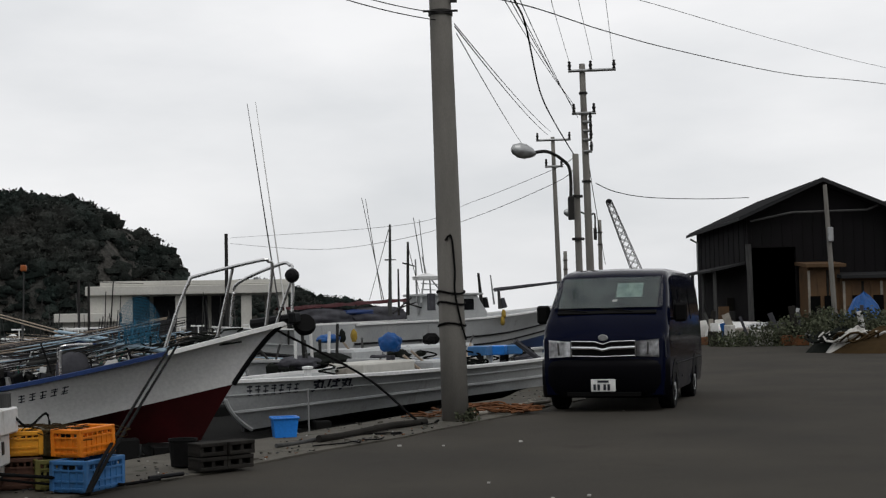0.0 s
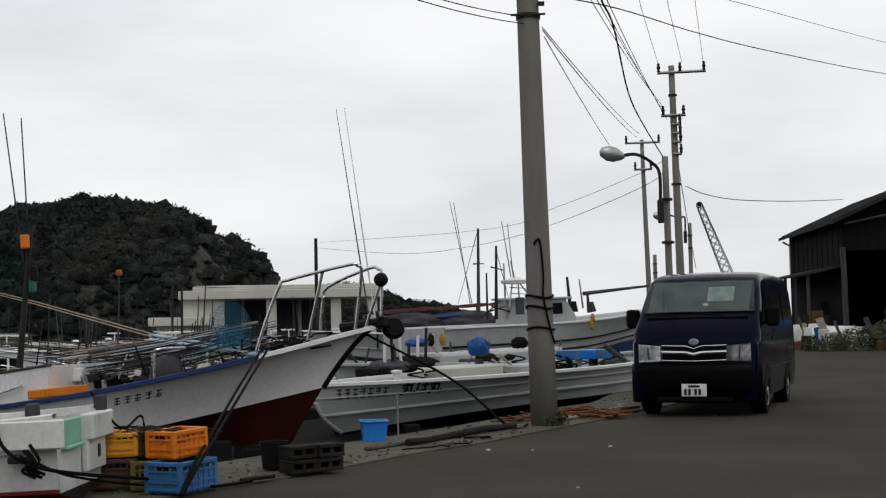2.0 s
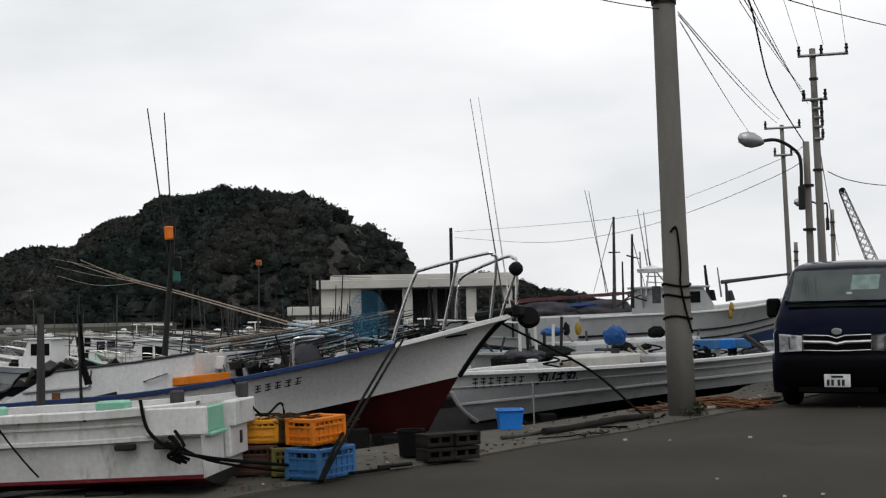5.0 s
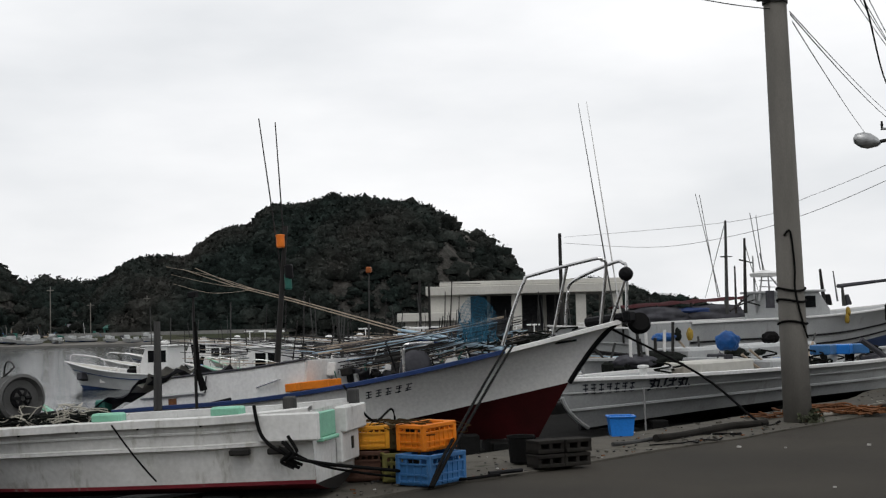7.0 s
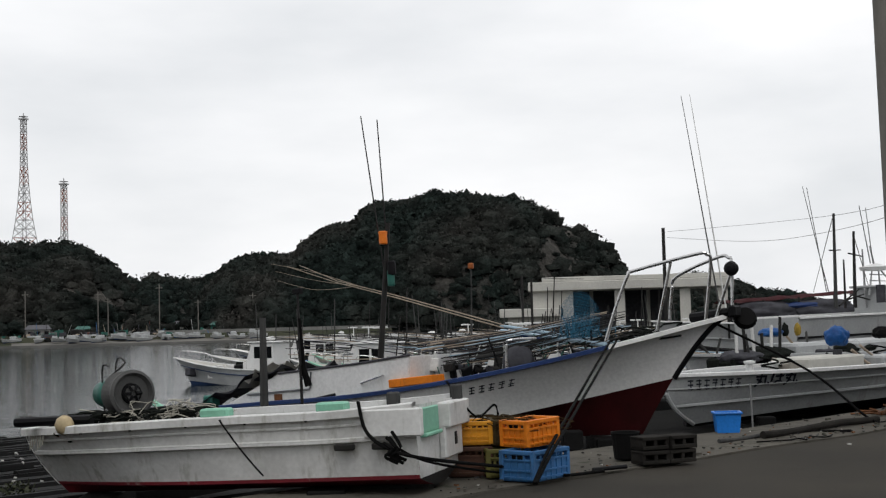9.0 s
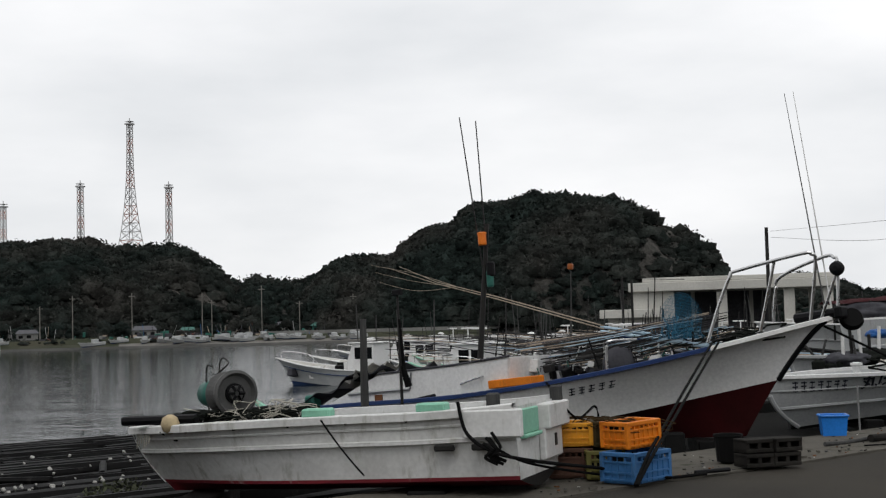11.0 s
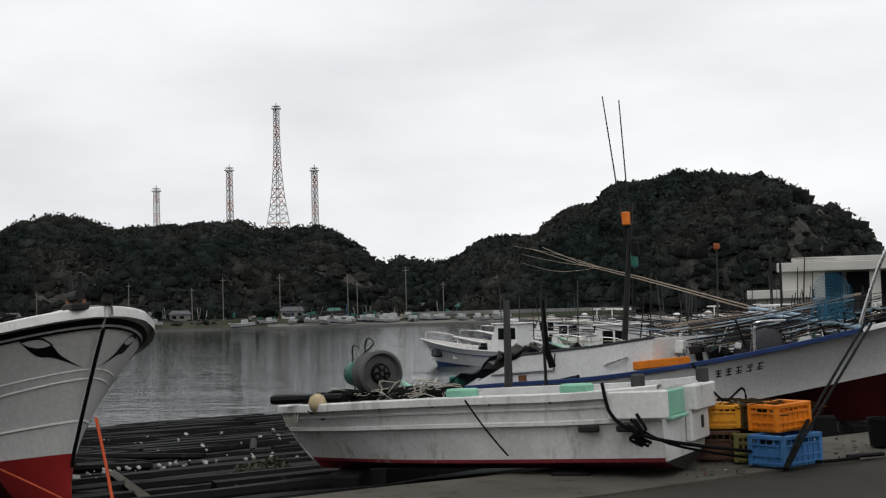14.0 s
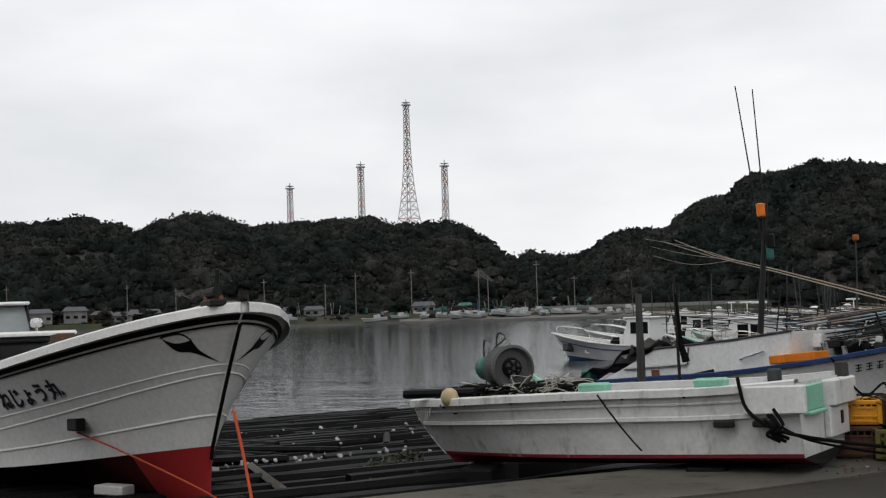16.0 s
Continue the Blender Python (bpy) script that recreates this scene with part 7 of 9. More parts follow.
                pts = [q + Vector((0.45 * math.cos(j * 0.5 + k), 0.45 * math.sin(j * 0.5 + k), 0.15 * math.sin(j + k))) for j in range(9)]
                tube(bm, pts, 0.035, 4)
            part("coil", bm, SHELL if i == 3 else mat, root)

    mats = [SHELL, WHITE_DIRTY, GREY_HULL, MAST_WOOD, CLOTH_GREY, RUST, PALE_WOOD, BLOCK_DARK, TARP_BLUE]
    names = ["box", "board", "drum"]
    for k in range(44):
        az = rng.uniform(11.2, 18.6)
        d = rng.uniform(52.5, 56.0) if az < 16 else rng.uniform(44, 49)
        p = polar(az, d)
        kind = rng.choice(names)
        mat = rng.choice(mats)
        bm = mesh()
        if kind == "drum":
            r, h = rng.uniform(0.15, 0.3), rng.uniform(0.5, 0.9)
            lathe(bm, [(r * 0.95, 0), (r, 0.03), (r, h * 0.5), (r * 1.03, h * 0.52), (r, h * 0.54), (r, h - 0.03), (r * 0.9, h)], 12)
        elif kind == "board":
            h = rng.uniform(0.8, 1.7)
            box(bm, (0, 0, h / 2), (rng.uniform(0.1, 0.35), 0.05, h), (rng.uniform(-4, 4), rng.uniform(-22, 22), 0), 0.01)
        else:
            h = rng.uniform(0.25, 0.8)
            box(bm, (0, 0, h / 2), (rng.uniform(0.3, 1.1), rng.uniform(0.3, 0.6), h), (0, 0, rng.uniform(-30, 30)), 0.03)
        ob = part("scrap_" + kind, bm, mat)
        ob.location = p
        tagged(ob, "weathered scrap " + kind + " dumped among weeds by the shed", kind, "scrap by the shed")


shrubs()

# ---- things on the quay edge ----


def crate(label, p, turn, size, mat, group, tilt=0.0, lean=0.0, slots=False):
    """A plastic fish crate: thin walls stiffened by ribs, slots near the top, a wide rim, corner posts and hand holes."""
    L, W, H = size
    root = thing("fish_crate", Matrix.Translation(p) @ pose(0, 0, 0, tilt, lean, turn), label, "crate", group)
    bm = mesh()
    box(bm, (0, 0, 0.012), (L - 0.03, W - 0.03, 0.024))
    part("floor", bm, mat, root)
    for long, sgn in ((True, -1), (True, 1), (False, -1), (False, 1)):
        ln, off = (L, W / 2 - 0.012) if long else (W, L / 2 - 0.012)

        def put(c, dims, name, m=mat, bev=0.0):
            bm = mesh()
            (u, w), (du, dw) = (c[0], sgn * (off + c[1])), dims[:2]
            box(bm, (u, w, c[2]) if long else (w, u, c[2]), (du, dw, dims[2]) if long else (dw, du, dims[2]), None, bev)
            return part(name, bm, m, root)

        put((0, 0, H * 0.36), (ln - 0.03, 0.010, H * 0.66), "crate_wall")
        put((0, 0.002, H - 0.022), (ln + 0.016, 0.034, 0.036), "rim", bev=0.006)
        for z in (0.03, H * 0.34, H * 0.68):
            put((0, 0.006, z), (ln - 0.02, 0.022, 0.014), "rib")
        n = 6 if long else 4
        for i in range(n + 1):
            put(((i / n - 0.5) * (ln - 0.05), 0.003, H / 2), (0.013, 0.020, H - 0.02), "rib")
        # black plates paint the shade of openings between ribs and end hand holes
        for i in range(n):
            if slots:
                put((((i + 0.5) / n - 0.5) * (ln - 0.05), 0.0055, H * 0.52), ((ln - 0.05) / n * 0.45, 0.003, H * 0.12), "slot", INSIDE_SHADE)
        if not long:
            put((0, 0.007, H * 0.76), (0.10, 0.012, 0.055), "hand_hole", INSIDE_SHADE, 0.004)
    for sx in (-1, 1):
        for sy in (-1, 1):
            bm = mesh()
            box(bm, (sx * (L / 2 - 0.012), sy * (W / 2 - 0.012), H / 2), (0.04, 0.04, H - 0.012), bevel=0.006)
            part("corner_post", bm, mat, root)
    return root


BZ = 0.03
crate("faded blue plastic fish crate with ribbed sides", (-2.82, 10.50, BZ), 70, (0.50, 0.33, 0.25), CRATE_BLUE, "crates on the quay")
crate("dirty olive plastic crate beside the blue one", (-3.14, 10.66, BZ), 24, (0.30, 0.34, 0.24), CRATE_OLIVE, "crates on the quay", slots=True)
crate("dark brown plastic crate at the bottom of a stack", (-3.44, 10.72, BZ), 18, (0.36, 0.36, 0.25), CRATE_BROWN, "crates on the quay")
crate("bright orange plastic fish crate stacked on the blue one", (-2.89, 10.64, BZ + 0.256), 64, (0.40, 0.29, 0.225), CRATE_ORANGE, "crates on the quay", lean=-2.0)
net_crate = crate("dark brown crate heaped with old netting", (-3.15, 10.84, BZ + 0.245), 22, (0.28, 0.34, 0.22), CRATE_DIM, "crates on the quay")
crate("amber yellow plastic crate stacked on a brown one", (-3.43, 10.72, BZ + 0.258), 20, (0.34, 0.34, 0.20), CRATE_YELLOW, "crates on the quay")
net_heap("netting", net_crate, -0.10, 0.10, -0.12, 0.12, 0.13, 40, RUST_NET, 0.004, 45, "brown old netting", 0.08)


def block_pile():
    root = thing("block_pile", Matrix.Translation((-1.98, 11.75, BZ)) @ pose(0, 0, 0, 0, 0, 40) @ Matrix.Diagonal((0.82, 0.9, 0.95, 1)), "pile of dark weathered hollow blocks at the road edge", "blocks")
    rng = random.Random(5)
    for i, (x, y, z) in enumerate(((-0.17, 0, 0), (0.17, 0.02, 0), (-0.16, 0.02, 0.13), (0.18, 0.01, 0.13))):
        bm = mesh()
        w, d, h = 0.33, 0.24, 0.125
        t = rng.uniform(-5, 5)
        box(bm, (x, y, z + 0.02), (w, d, 0.035), (0, 0, t), 0.006)
        box(bm, (x, y, z + h - 0.02), (w, d, 0.035), (0, 0, t), 0.006)
        for k in (-1, 0, 1):
            box(bm, (x + k * (w / 2 - 0.02) * math.cos(radians(t)), y + k * (w / 2 - 0.02) * math.sin(radians(t)), z + h / 2), (0.04, d - 0.02, h - 0.03), (0, 0, t))
        part("block", bm, BLOCK_DARK, root)
    root = thing("bucket", Matrix.Translation((-2.38, 12.05, BZ)) @ Matrix.Diagonal((0.85, 0.85, 0.85, 1)), "black plastic tub beside the blocks", "bucket")
    bm = mesh()
    lathe(bm, [(0.12, 0), (0.125, 0.01), (0.15, 0.27), (0.16, 0.275), (0.155, 0.29), (0.14, 0.285), (0.12, 0.03)], 18)
    part("tub", bm, RUBBER, root)


block_pile()


def blue_tub():
    root = thing("blue_tub", Matrix.Translation((-1.82, 15.0, ground_z(-1.82, 15.0))) @ pose(0, 0, 0, 0, 0, 15), "bright blue square plastic tub on the slipway", "tub")
    bm = mesh()
    a = [(-0.12, -0.11), (0.12, -0.11), (0.12, 0.11), (-0.12, 0.11)]
    lo = [bm.verts.new((x, y, 0)) for x, y in a]
    hi = [bm.verts.new((x * 1.18, y * 1.18, 0.22)) for x, y in a]
    li = [bm.verts.new((x * 1.08, y * 1.08, 0.22)) for x, y in a]
    bi = [bm.verts.new((x * 0.92, y * 0.92, 0.02)) for x, y in a]
    bm.faces.new(lo[::-1])
    bm.faces.new(bi)
    for i in range(4):
        j = (i + 1) % 4
        bm.faces.new((lo[i], lo[j], hi[j], hi[i]))
        bm.faces.new((hi[i], hi[j], li[j], li[i]))
        bm.faces.new((li[i], li[j], bi[j], bi[i]))
    part("tub_body", bm, BUCKET_BLUE, root)
    bm = mesh()
    for i in range(4):
        j = (i + 1) % 4
        p, q = a[i], a[j]
        tube(bm, [(p[0] * 1.2, p[1] * 1.2, 0.215), (q[0] * 1.2, q[1] * 1.2, 0.215)], 0.014, 6)
    part("rim", bm, BUCKET_BLUE, root)


blue_tub()


def rope(name, label, pts, r, parent=None, mat=None):
    bm = mesh()
    tube(bm, arc(pts, 6), r, 7)
    ob = part(name, bm, mat or BLACK_ROPE)
    return tagged(ob, label, "rope", "mooring ropes")


rope("mooring_rope", "taut black mooring rope from the bow to the pole foot", [KM @ (KH.side(0.99, 0.93) + Vector((0.02, 0, 0))), Vector((-1.0, 16.4, 0.62)), Vector((-0.33, 16.25, 0.06)), Vector((-0.1, 16.55, 0.05))], 0.015)
for k in range(2):
    rope("mooring_rope", "black mooring rope hanging down the white hull", [aim(-11.68 + 0.26 * k, -0.95, 16.0), aim(-12.8 + 0.26 * k, -2.75, 13.5), aim(-13.85 + 0.24 * k, -4.5, 11.4), aim(-14.45 + 0.2 * k, -5.5, 10.6), aim(-15.1 + 0.1 * k, -6.85, 10.2)], 0.014)
gs = SM @ Vector((sight(SM, -22.5, -3.5, 0.66).x, 0.67, 0.70))
rope("mooring_rope", "thick black rope from the skiff along the ground", [gs, SM @ sight(SM, -22.2, -4.5, 0.74), SM @ sight(SM, -21.2, -5.3, 0.78), SM @ sight(SM, -19.5, -5.75, 0.74), Vector((-3.0, 10.45, 0.12)), Vector((-2.7, 10.55, 0.045)), Vector((-2.35, 10.95, 0.045))], 0.014)
rope("mooring_rope", "black rope lying beside the crates", [SM @ sight(SM, -20.8, -5.3, 0.76), SM @ sight(SM, -19.4, -5.9, 0.72), Vector((-3.05, 10.42, 0.08)), Vector((-2.55, 10.6, 0.05))], 0.010)
for k in range(4):
    p = SM @ sight(SM, -21.2 + 0.12 * k, -5.3 + 0.12 * (k % 2), 0.77)
    rope("rope_knot", "knotted end of the black rope", [p + Vector((-0.05, 0, 0.05 + 0.02 * k)), p + Vector((0.03, -0.03, 0.0)), p + Vector((-0.03, -0.02, -0.05)), p + Vector((0.06, 0, -0.10))], 0.013)
rope("mooring_rope", "black line off the skiff's stern bitt", [SM @ Vector((0.05, -0.5, 0.78)), SM @ sight(SM, -17.5, -4.0, -0.6), Vector((-3.28, 11.0, 0.58)), Vector((-3.2, 10.75, 0.1))], 0.010)
bm = mesh()
tube(bm, [Vector((-2.45, 10.98, 0.05)), Vector((-2.22, 11.25, 0.05))], 0.018, 8)
tagged(part("iron_bar", bm, BLACK_PAINT), "short black iron bar lying on concrete", "bar")

# timber along the quay edge
for i, (a, b, r, mat, lab) in enumerate((((-1.36, 14.2), (-0.25, 16.45), 0.04, BLOCK_DARK, "grey weathered log lying along the quay edge"), ((-1.75, 13.7), (-0.9, 15.3), 0.022, MAST_WOOD, "grey weathered pole lying on the concrete"),
                                         ((0.35, 17.5), (1.55, 20.0), 0.03, PALE_WOOD, "pale timber lying along the quay edge"), ((0.0, 17.4), (0.5, 18.4), 0.035, RUST, "rusty pipe lying beside the pole"))):
    bm = mesh()
    A, B = Vector((a[0], a[1], r + 0.02)), Vector((b[0], b[1], r + 0.02))
    tube(bm, [A.lerp(B, k / 6) + Vector((0.015 * math.sin(3 * k), 0, 0.012 * math.sin(5 * k))) for k in range(7)], r, 9)
    tagged(part("log", bm, mat), lab, "timber", "timbers on the quay")


def net_pile(name, p, rad, h, mat, label, n, r, seed):
    root = thing(name, Matrix.Translation(p), label, "netting")
    rng = random.Random(seed)
    bm = mesh()
    for k in range(n):
        a, q = rng.uniform(0, math.tau), rad * math.sqrt(rng.random())
        c = Vector((q * math.cos(a) * 1.5, q * math.sin(a), 0.01 + h * (1 - (q / rad) ** 2) * rng.random()))
        pts = [c + Vector((rng.gauss(0, 0.1), rng.gauss(0, 0.1), abs(rng.gauss(0, 0.02)))) for _ in range(4)]
        tube(bm, arc(pts, 3), r, 4)
    part("netting", bm, mat, root)


net_pile("net_heap", (0.62, 18.2, 0.02), 0.45, 0.12, RUST, "low heap of rust-brown net at the pole foot", 70, 0.012, 7)
net_pile("net_heap", (0.05, 17.45, 0.02), 0.30, 0.10, RUST, "scrap of faded rust-orange net by the pole", 20, 0.012, 8)

# weeds at the pole foot and between the slipway timbers
def tufts(name, label, spots, seed, size=0.05, leaves=26):
    root = thing(name, Matrix(), label, "weeds", kind="stuff")
    leaf_cloud("leaves", spots, SHRUB, root, "", seed, leaves, (1, 1, 1.1), size)["kind"] = "stuff"


rw = random.Random(77)
tufts("weeds", "small green weeds at the foot of the pole", [(0.115 + 0.2 * math.cos(a), 16.8 + 0.16 * math.sin(a), 0.07, rw.uniform(0.06, 0.12)) for a in (0.1, 0.5, 5.6, 6.0, 4.9)], 78, 0.3, 40)
tufts("weeds", "low weeds growing at the end of the slipway timbers", [(-6.9 + rw.gauss(0, 0.25), 8.95 + rw.gauss(0, 0.2), ground_z(-6.9, 8.95) + 0.05, rw.uniform(0.05, 0.12)) for _ in range(14)], 79, 0.16, 60)
tufts("weeds", "green shrubby weeds beside the skiff's bow", [(-8.1 + rw.gauss(0, 0.12), 10.7 + rw.gauss(0, 0.12), ground_z(-8.0, 10.7) + 0.12, rw.uniform(0.10, 0.2)) for _ in range(8)], 80, 0.15, 80)

tufts("weeds", "low green grass growing along the concrete edge under the skiff", [(-6.4 + 0.16 * i + rw.gauss(0, 0.06), 8.75 + 0.09 * i + rw.gauss(0, 0.08), ground_z(-6.4 + 0.16 * i, 8.75 + 0.09 * i) + 0.03, rw.uniform(0.04, 0.11)) for i in range(16)], 81, 0.2, 50)

# ---- slipway timbers ----


def skids():
    rng = random.Random(91)
    e = Vector((0.425, 0.905, 0)).normalized()
    root = thing("slipway_skids", Matrix(), "black wet timber skids laid across the slipway", "skids", kind="structure")
    o = 2.4
    i = 0
    while o < 27:
        base = Vector((-2.3, 11.2, 0)) + OUT * o
        s = rng.uniform(-12, -9.5)
        end = rng.uniform(-4.5, -3.5) if o < 4 else rng.uniform(-2.5, 0) if o < 9 else rng.uniform(11, 15)
        while s < end:
            L = rng.uniform(3.5, 7.5)
            a, b = base + e * s, base + e * (s + L)
            w, h = rng.uniform(0.11, 0.20), rng.uniform(0.15, 0.25)
            z = ground_z(*(a.lerp(b, 0.5)).to_2d())
            bm = mesh()
            n = 5
            rows = []
            for k in range(n + 1):
                p = a.lerp(b, k / n)
                jig = 0.02 * rng.uniform(-1, 1)
                z = ground_z(p.x, p.y) - 0.03
                sec = [(-w / 2, 0), (-w / 2, h * 0.8), (-w * 0.35, h), (w * 0.35, h + jig), (w / 2, h * 0.8), (w / 2, 0)]
                rows.append([p + OUT * (q + jig) + Vector((0, 0, z + hh)) for q, hh in sec])
            g = sheet(bm, rows)
            bm.faces.new(g[0])
            bm.faces.new(g[-1][::-1])
            bmesh.ops.recalc_face_normals(bm, faces=bm.faces)
            part("skid", bm, SKID_WOOD, root)
            s += L + rng.uniform(0.1, 0.5)
        o += rng.uniform(0.36, 0.50) if o < 14 else rng.uniform(0.5, 0.75)
    # loose lengths lying askew
    for k in range(12):
        p = Vector((-2.3, 11.2, 0)) + OUT * rng.uniform(4, 12) + e * rng.uniform(-7, 0)
        a = rng.uniform(0, math.pi)
        d = Vector((math.cos(a), math.sin(a), 0)) * rng.uniform(0.5, 1.3)
        z = ground_z(p.x, p.y)
        bm = mesh()
        tube(bm, [p - d + Vector((0, 0, z + 0.2)), p + d + Vector((0, 0, z + 0.21 - d.dot(OUT) * SLOPE))], rng.uniform(0.035, 0.06), 6)
        part("loose_spar", bm, SKID_WOOD, root)


skids()


def litter():
    rng = random.Random(17)
    root = thing("litter", Matrix(), "scattered pale shells, floats and scraps on the slipway", "litter", kind="stuff")
    bm = mesh()
    for k in range(70):
        o, s = rng.uniform(3.5, 17), rng.gauss(-3.0, 3.0)
        p = Vector((-2.3, 11.2, 0)) + OUT * o + Vector((0.425, 0.905, 0)) * s
        r = rng.uniform(0.008, 0.03)
        z = ground_z(p.x, p.y) + 0.19
        box(bm, (p.x, p.y, z), (r * 2.5, r * 1.6, r), (rng.uniform(0, 60), rng.uniform(0, 60), rng.uniform(0, 180)))
    for k in range(46):
        o, s = rng.gauss(6.6, 0.35), rng.gauss(-3.2, 0.9)
        p = Vector((-2.3, 11.2, 0)) + OUT * o + Vector((0.425, 0.905, 0)) * s
        r = rng.uniform(0.008, 0.028)
        box(bm, (p.x, p.y, ground_z(p.x, p.y) + 0.2 + r * 0.5), (r * 2, r * 1.6, r * 1.2), (rng.uniform(0, 60), rng.uniform(0, 60), rng.uniform(0, 180)), r * 0.3)
    part("scraps", bm, SHELL, root)
    root = thing("road_litter", Matrix(), "tiny pale pebbles and scraps on the asphalt", "litter", kind="stuff")
    bm = mesh()
    for k in range(10):
        x, y = rng.uniform(-1.5, 6), rng.uniform(7, 19)
        if x < edge_x(y) + 0.1:
            continue
        r = rng.uniform(0.006, 0.016)
        box(bm, (x, y, 0.04 + r * 0.3), (r * 2.2, r * 2, r), (0, 0, rng.uniform(0, 180)))
    part("pebbles", bm, SHELL, root)


litter()


def edge_debris():
    rng = random.Random(23)
    root = thing("edge_debris", Matrix(), "bark, twigs, stones and rope scraps along the quay edge", "debris", kind="stuff")
    for mat, n, r0, r1 in ((MAST_WOOD, 160, 0.005, 0.018), (BLOCK_DARK, 90, 0.004, 0.018), (CONCRETE_YARD, 120, 0.008, 0.03), (RUST, 70, 0.005, 0.018), (SHELL, 26, 0.005, 0.012)):
        bm = mesh()
        for k in range(n):
            y = rng.uniform(9.5, 23)
            o = rng.uniform(0.02, 1.35) if rng.random() < 0.7 else rng.gauss(0.1, 0.12)
            x = edge_x(y) + OUT.x * o
            yy = y + OUT.y * o
            r = rng.uniform(r0, r1)
            box(bm, (x, yy, 0.03 + r * 0.25), (r * rng.uniform(0.8, 2.6), r * 1.1, r * 0.7), (rng.uniform(-8, 8), rng.uniform(-8, 8), rng.uniform(0, 180)))
        part("debris", bm, mat, root)
    for k in range(6):
        y = rng.uniform(11.5, 20)
        p = Vector((edge_x(y), y, 0.035)) + OUT * rng.uniform(0.1, 0.9)
        pts = [p]
        for i in range(7):
            p = p + Vector((rng.gauss(0.05, 0.1), rng.gauss(0.10, 0.12), 0))
            pts.append(p)
        rope("rope_scrap", "scrap of old rope lying on the quay edge", pts, 0.008, mat=(BLACK_ROPE, PALE_ROPE, RUST)[k % 3])


edge_debris()

# props that hold the hauled-out boats, and straps
def prop(label, name, p, size, turn, mat=None):
    bm = mesh()
    box(bm, (0, 0, 0), size, bevel=0.015)
    ob = part(name, bm, mat or SKID_WOOD)
    ob.matrix_basis = Matrix.Translation(p) @ pose(0, 0, 0, 0, 0, turn)
    return tagged(ob, label, "chock", "chocks under boats")


for m, L, zs in ((KM, KL, ((0.78, 0.0), (0.55, 0.0), (0.25, 0.0))), (SM, SL, ((0.8, 0), (0.25, 0))), (EM, EL, ((0.72, 0), (0.35, 0))), (NM, NL, ((0.85, 0), (0.5, 0), (0.12, 0)))):
    for f, _ in zs:
        q = m @ Vector((L * f, 0, 0))
        g = ground_z(q.x, q.y)
        h = max(0.06, q.z - g + 0.03)
        prop("dark timber chock under a hauled-out boat", "keel_chock", (q.x, q.y, g - 0.03 + h / 2), (0.3, 1.1, h), 20)
        for s in ((-1, 1) if L != SL else ()):
            q2 = m @ Vector((L * f, s * 0.75, 0.10))
            g = ground_z(q2.x, q2.y)
            h = max(0.08, q2.z - g + 0.05)
            prop("dark timber chock under a hauled-out boat", "bilge_chock", (q2.x, q2.y, g - 0.03 + h / 2), (0.25, 0.25, h), 20)
st0 = EM @ EH.side(0.86, 0.30, 1, 0.05)
rope("orange_strap", "orange strap tying the bow down to timber", [aim(-43.9, -4.0, 9.75), aim(-43.55, -5.8, 9.4), aim(-43.2, -7.9, 9.0)], 0.011, mat=ORANGE_STRAP)
rope("orange_strap", "orange strap running along the red bottom", [EM @ EH.side(0.80, 0.26, -1, 0.06), EM @ EH.side(0.90, 0.02, -1, 0.12), aim(-45.3, -7.2, 9.6), aim(-43.9, -8.2, 9.2)], 0.007, mat=ORANGE_STRAP)
bm = mesh()
a, b = Vector((-9.3, 9.9, 0)), Vector((-7.08, 7.93, 0))
a.z, b.z = ground_z(a.x, a.y) + 0.22, ground_z(b.x, b.y) + 0.16
tube(bm, [a, b], 0.045, 4)
tagged(part("timber_beam", bm, PALE_WOOD), "pale weathered squared timber beam lying on the skids", "timber")
bm = mesh()
box(bm, (0, 0, 0), (0.32, 0.15, 0.08), bevel=0.01)
ob = part("white_block", bm, SHELL)
ob.matrix_basis = Matrix.Translation((-8.5, 7.42, ground_z(-8.5, 7.42) + 0.24)) @ pose(0, 0, 0, 0, 0, 4)
tagged(ob, "white painted block under the eye-marked bow", "block")

# ---- gear on the long boat, and the boats behind it ----


def nloc(az, el, y=0.3):
    return sight(NM, az, el, y)


def lump(root, name, c, size, mat, seed, label="", squash=1.0):
    """A crumpled covered bundle."""
    bm = mesh()
    bmesh.ops.create_icosphere(bm, subdivisions=4, radius=1.0)
    for v in bm.verts:
        d = v.co.normalized()
        k = 1 + 0.20 * noise.fractal(d * 1.9 + Vector((seed, 0, 0)), 1.0, 2.0, 4)
        v.co = Vector((d.x * size[0] * k, d.y * size[1] * k, max(-0.75, d.z) * size[2] * k)) + Vector(c)
    return part(name, bm, mat, root, label, smooth=True)


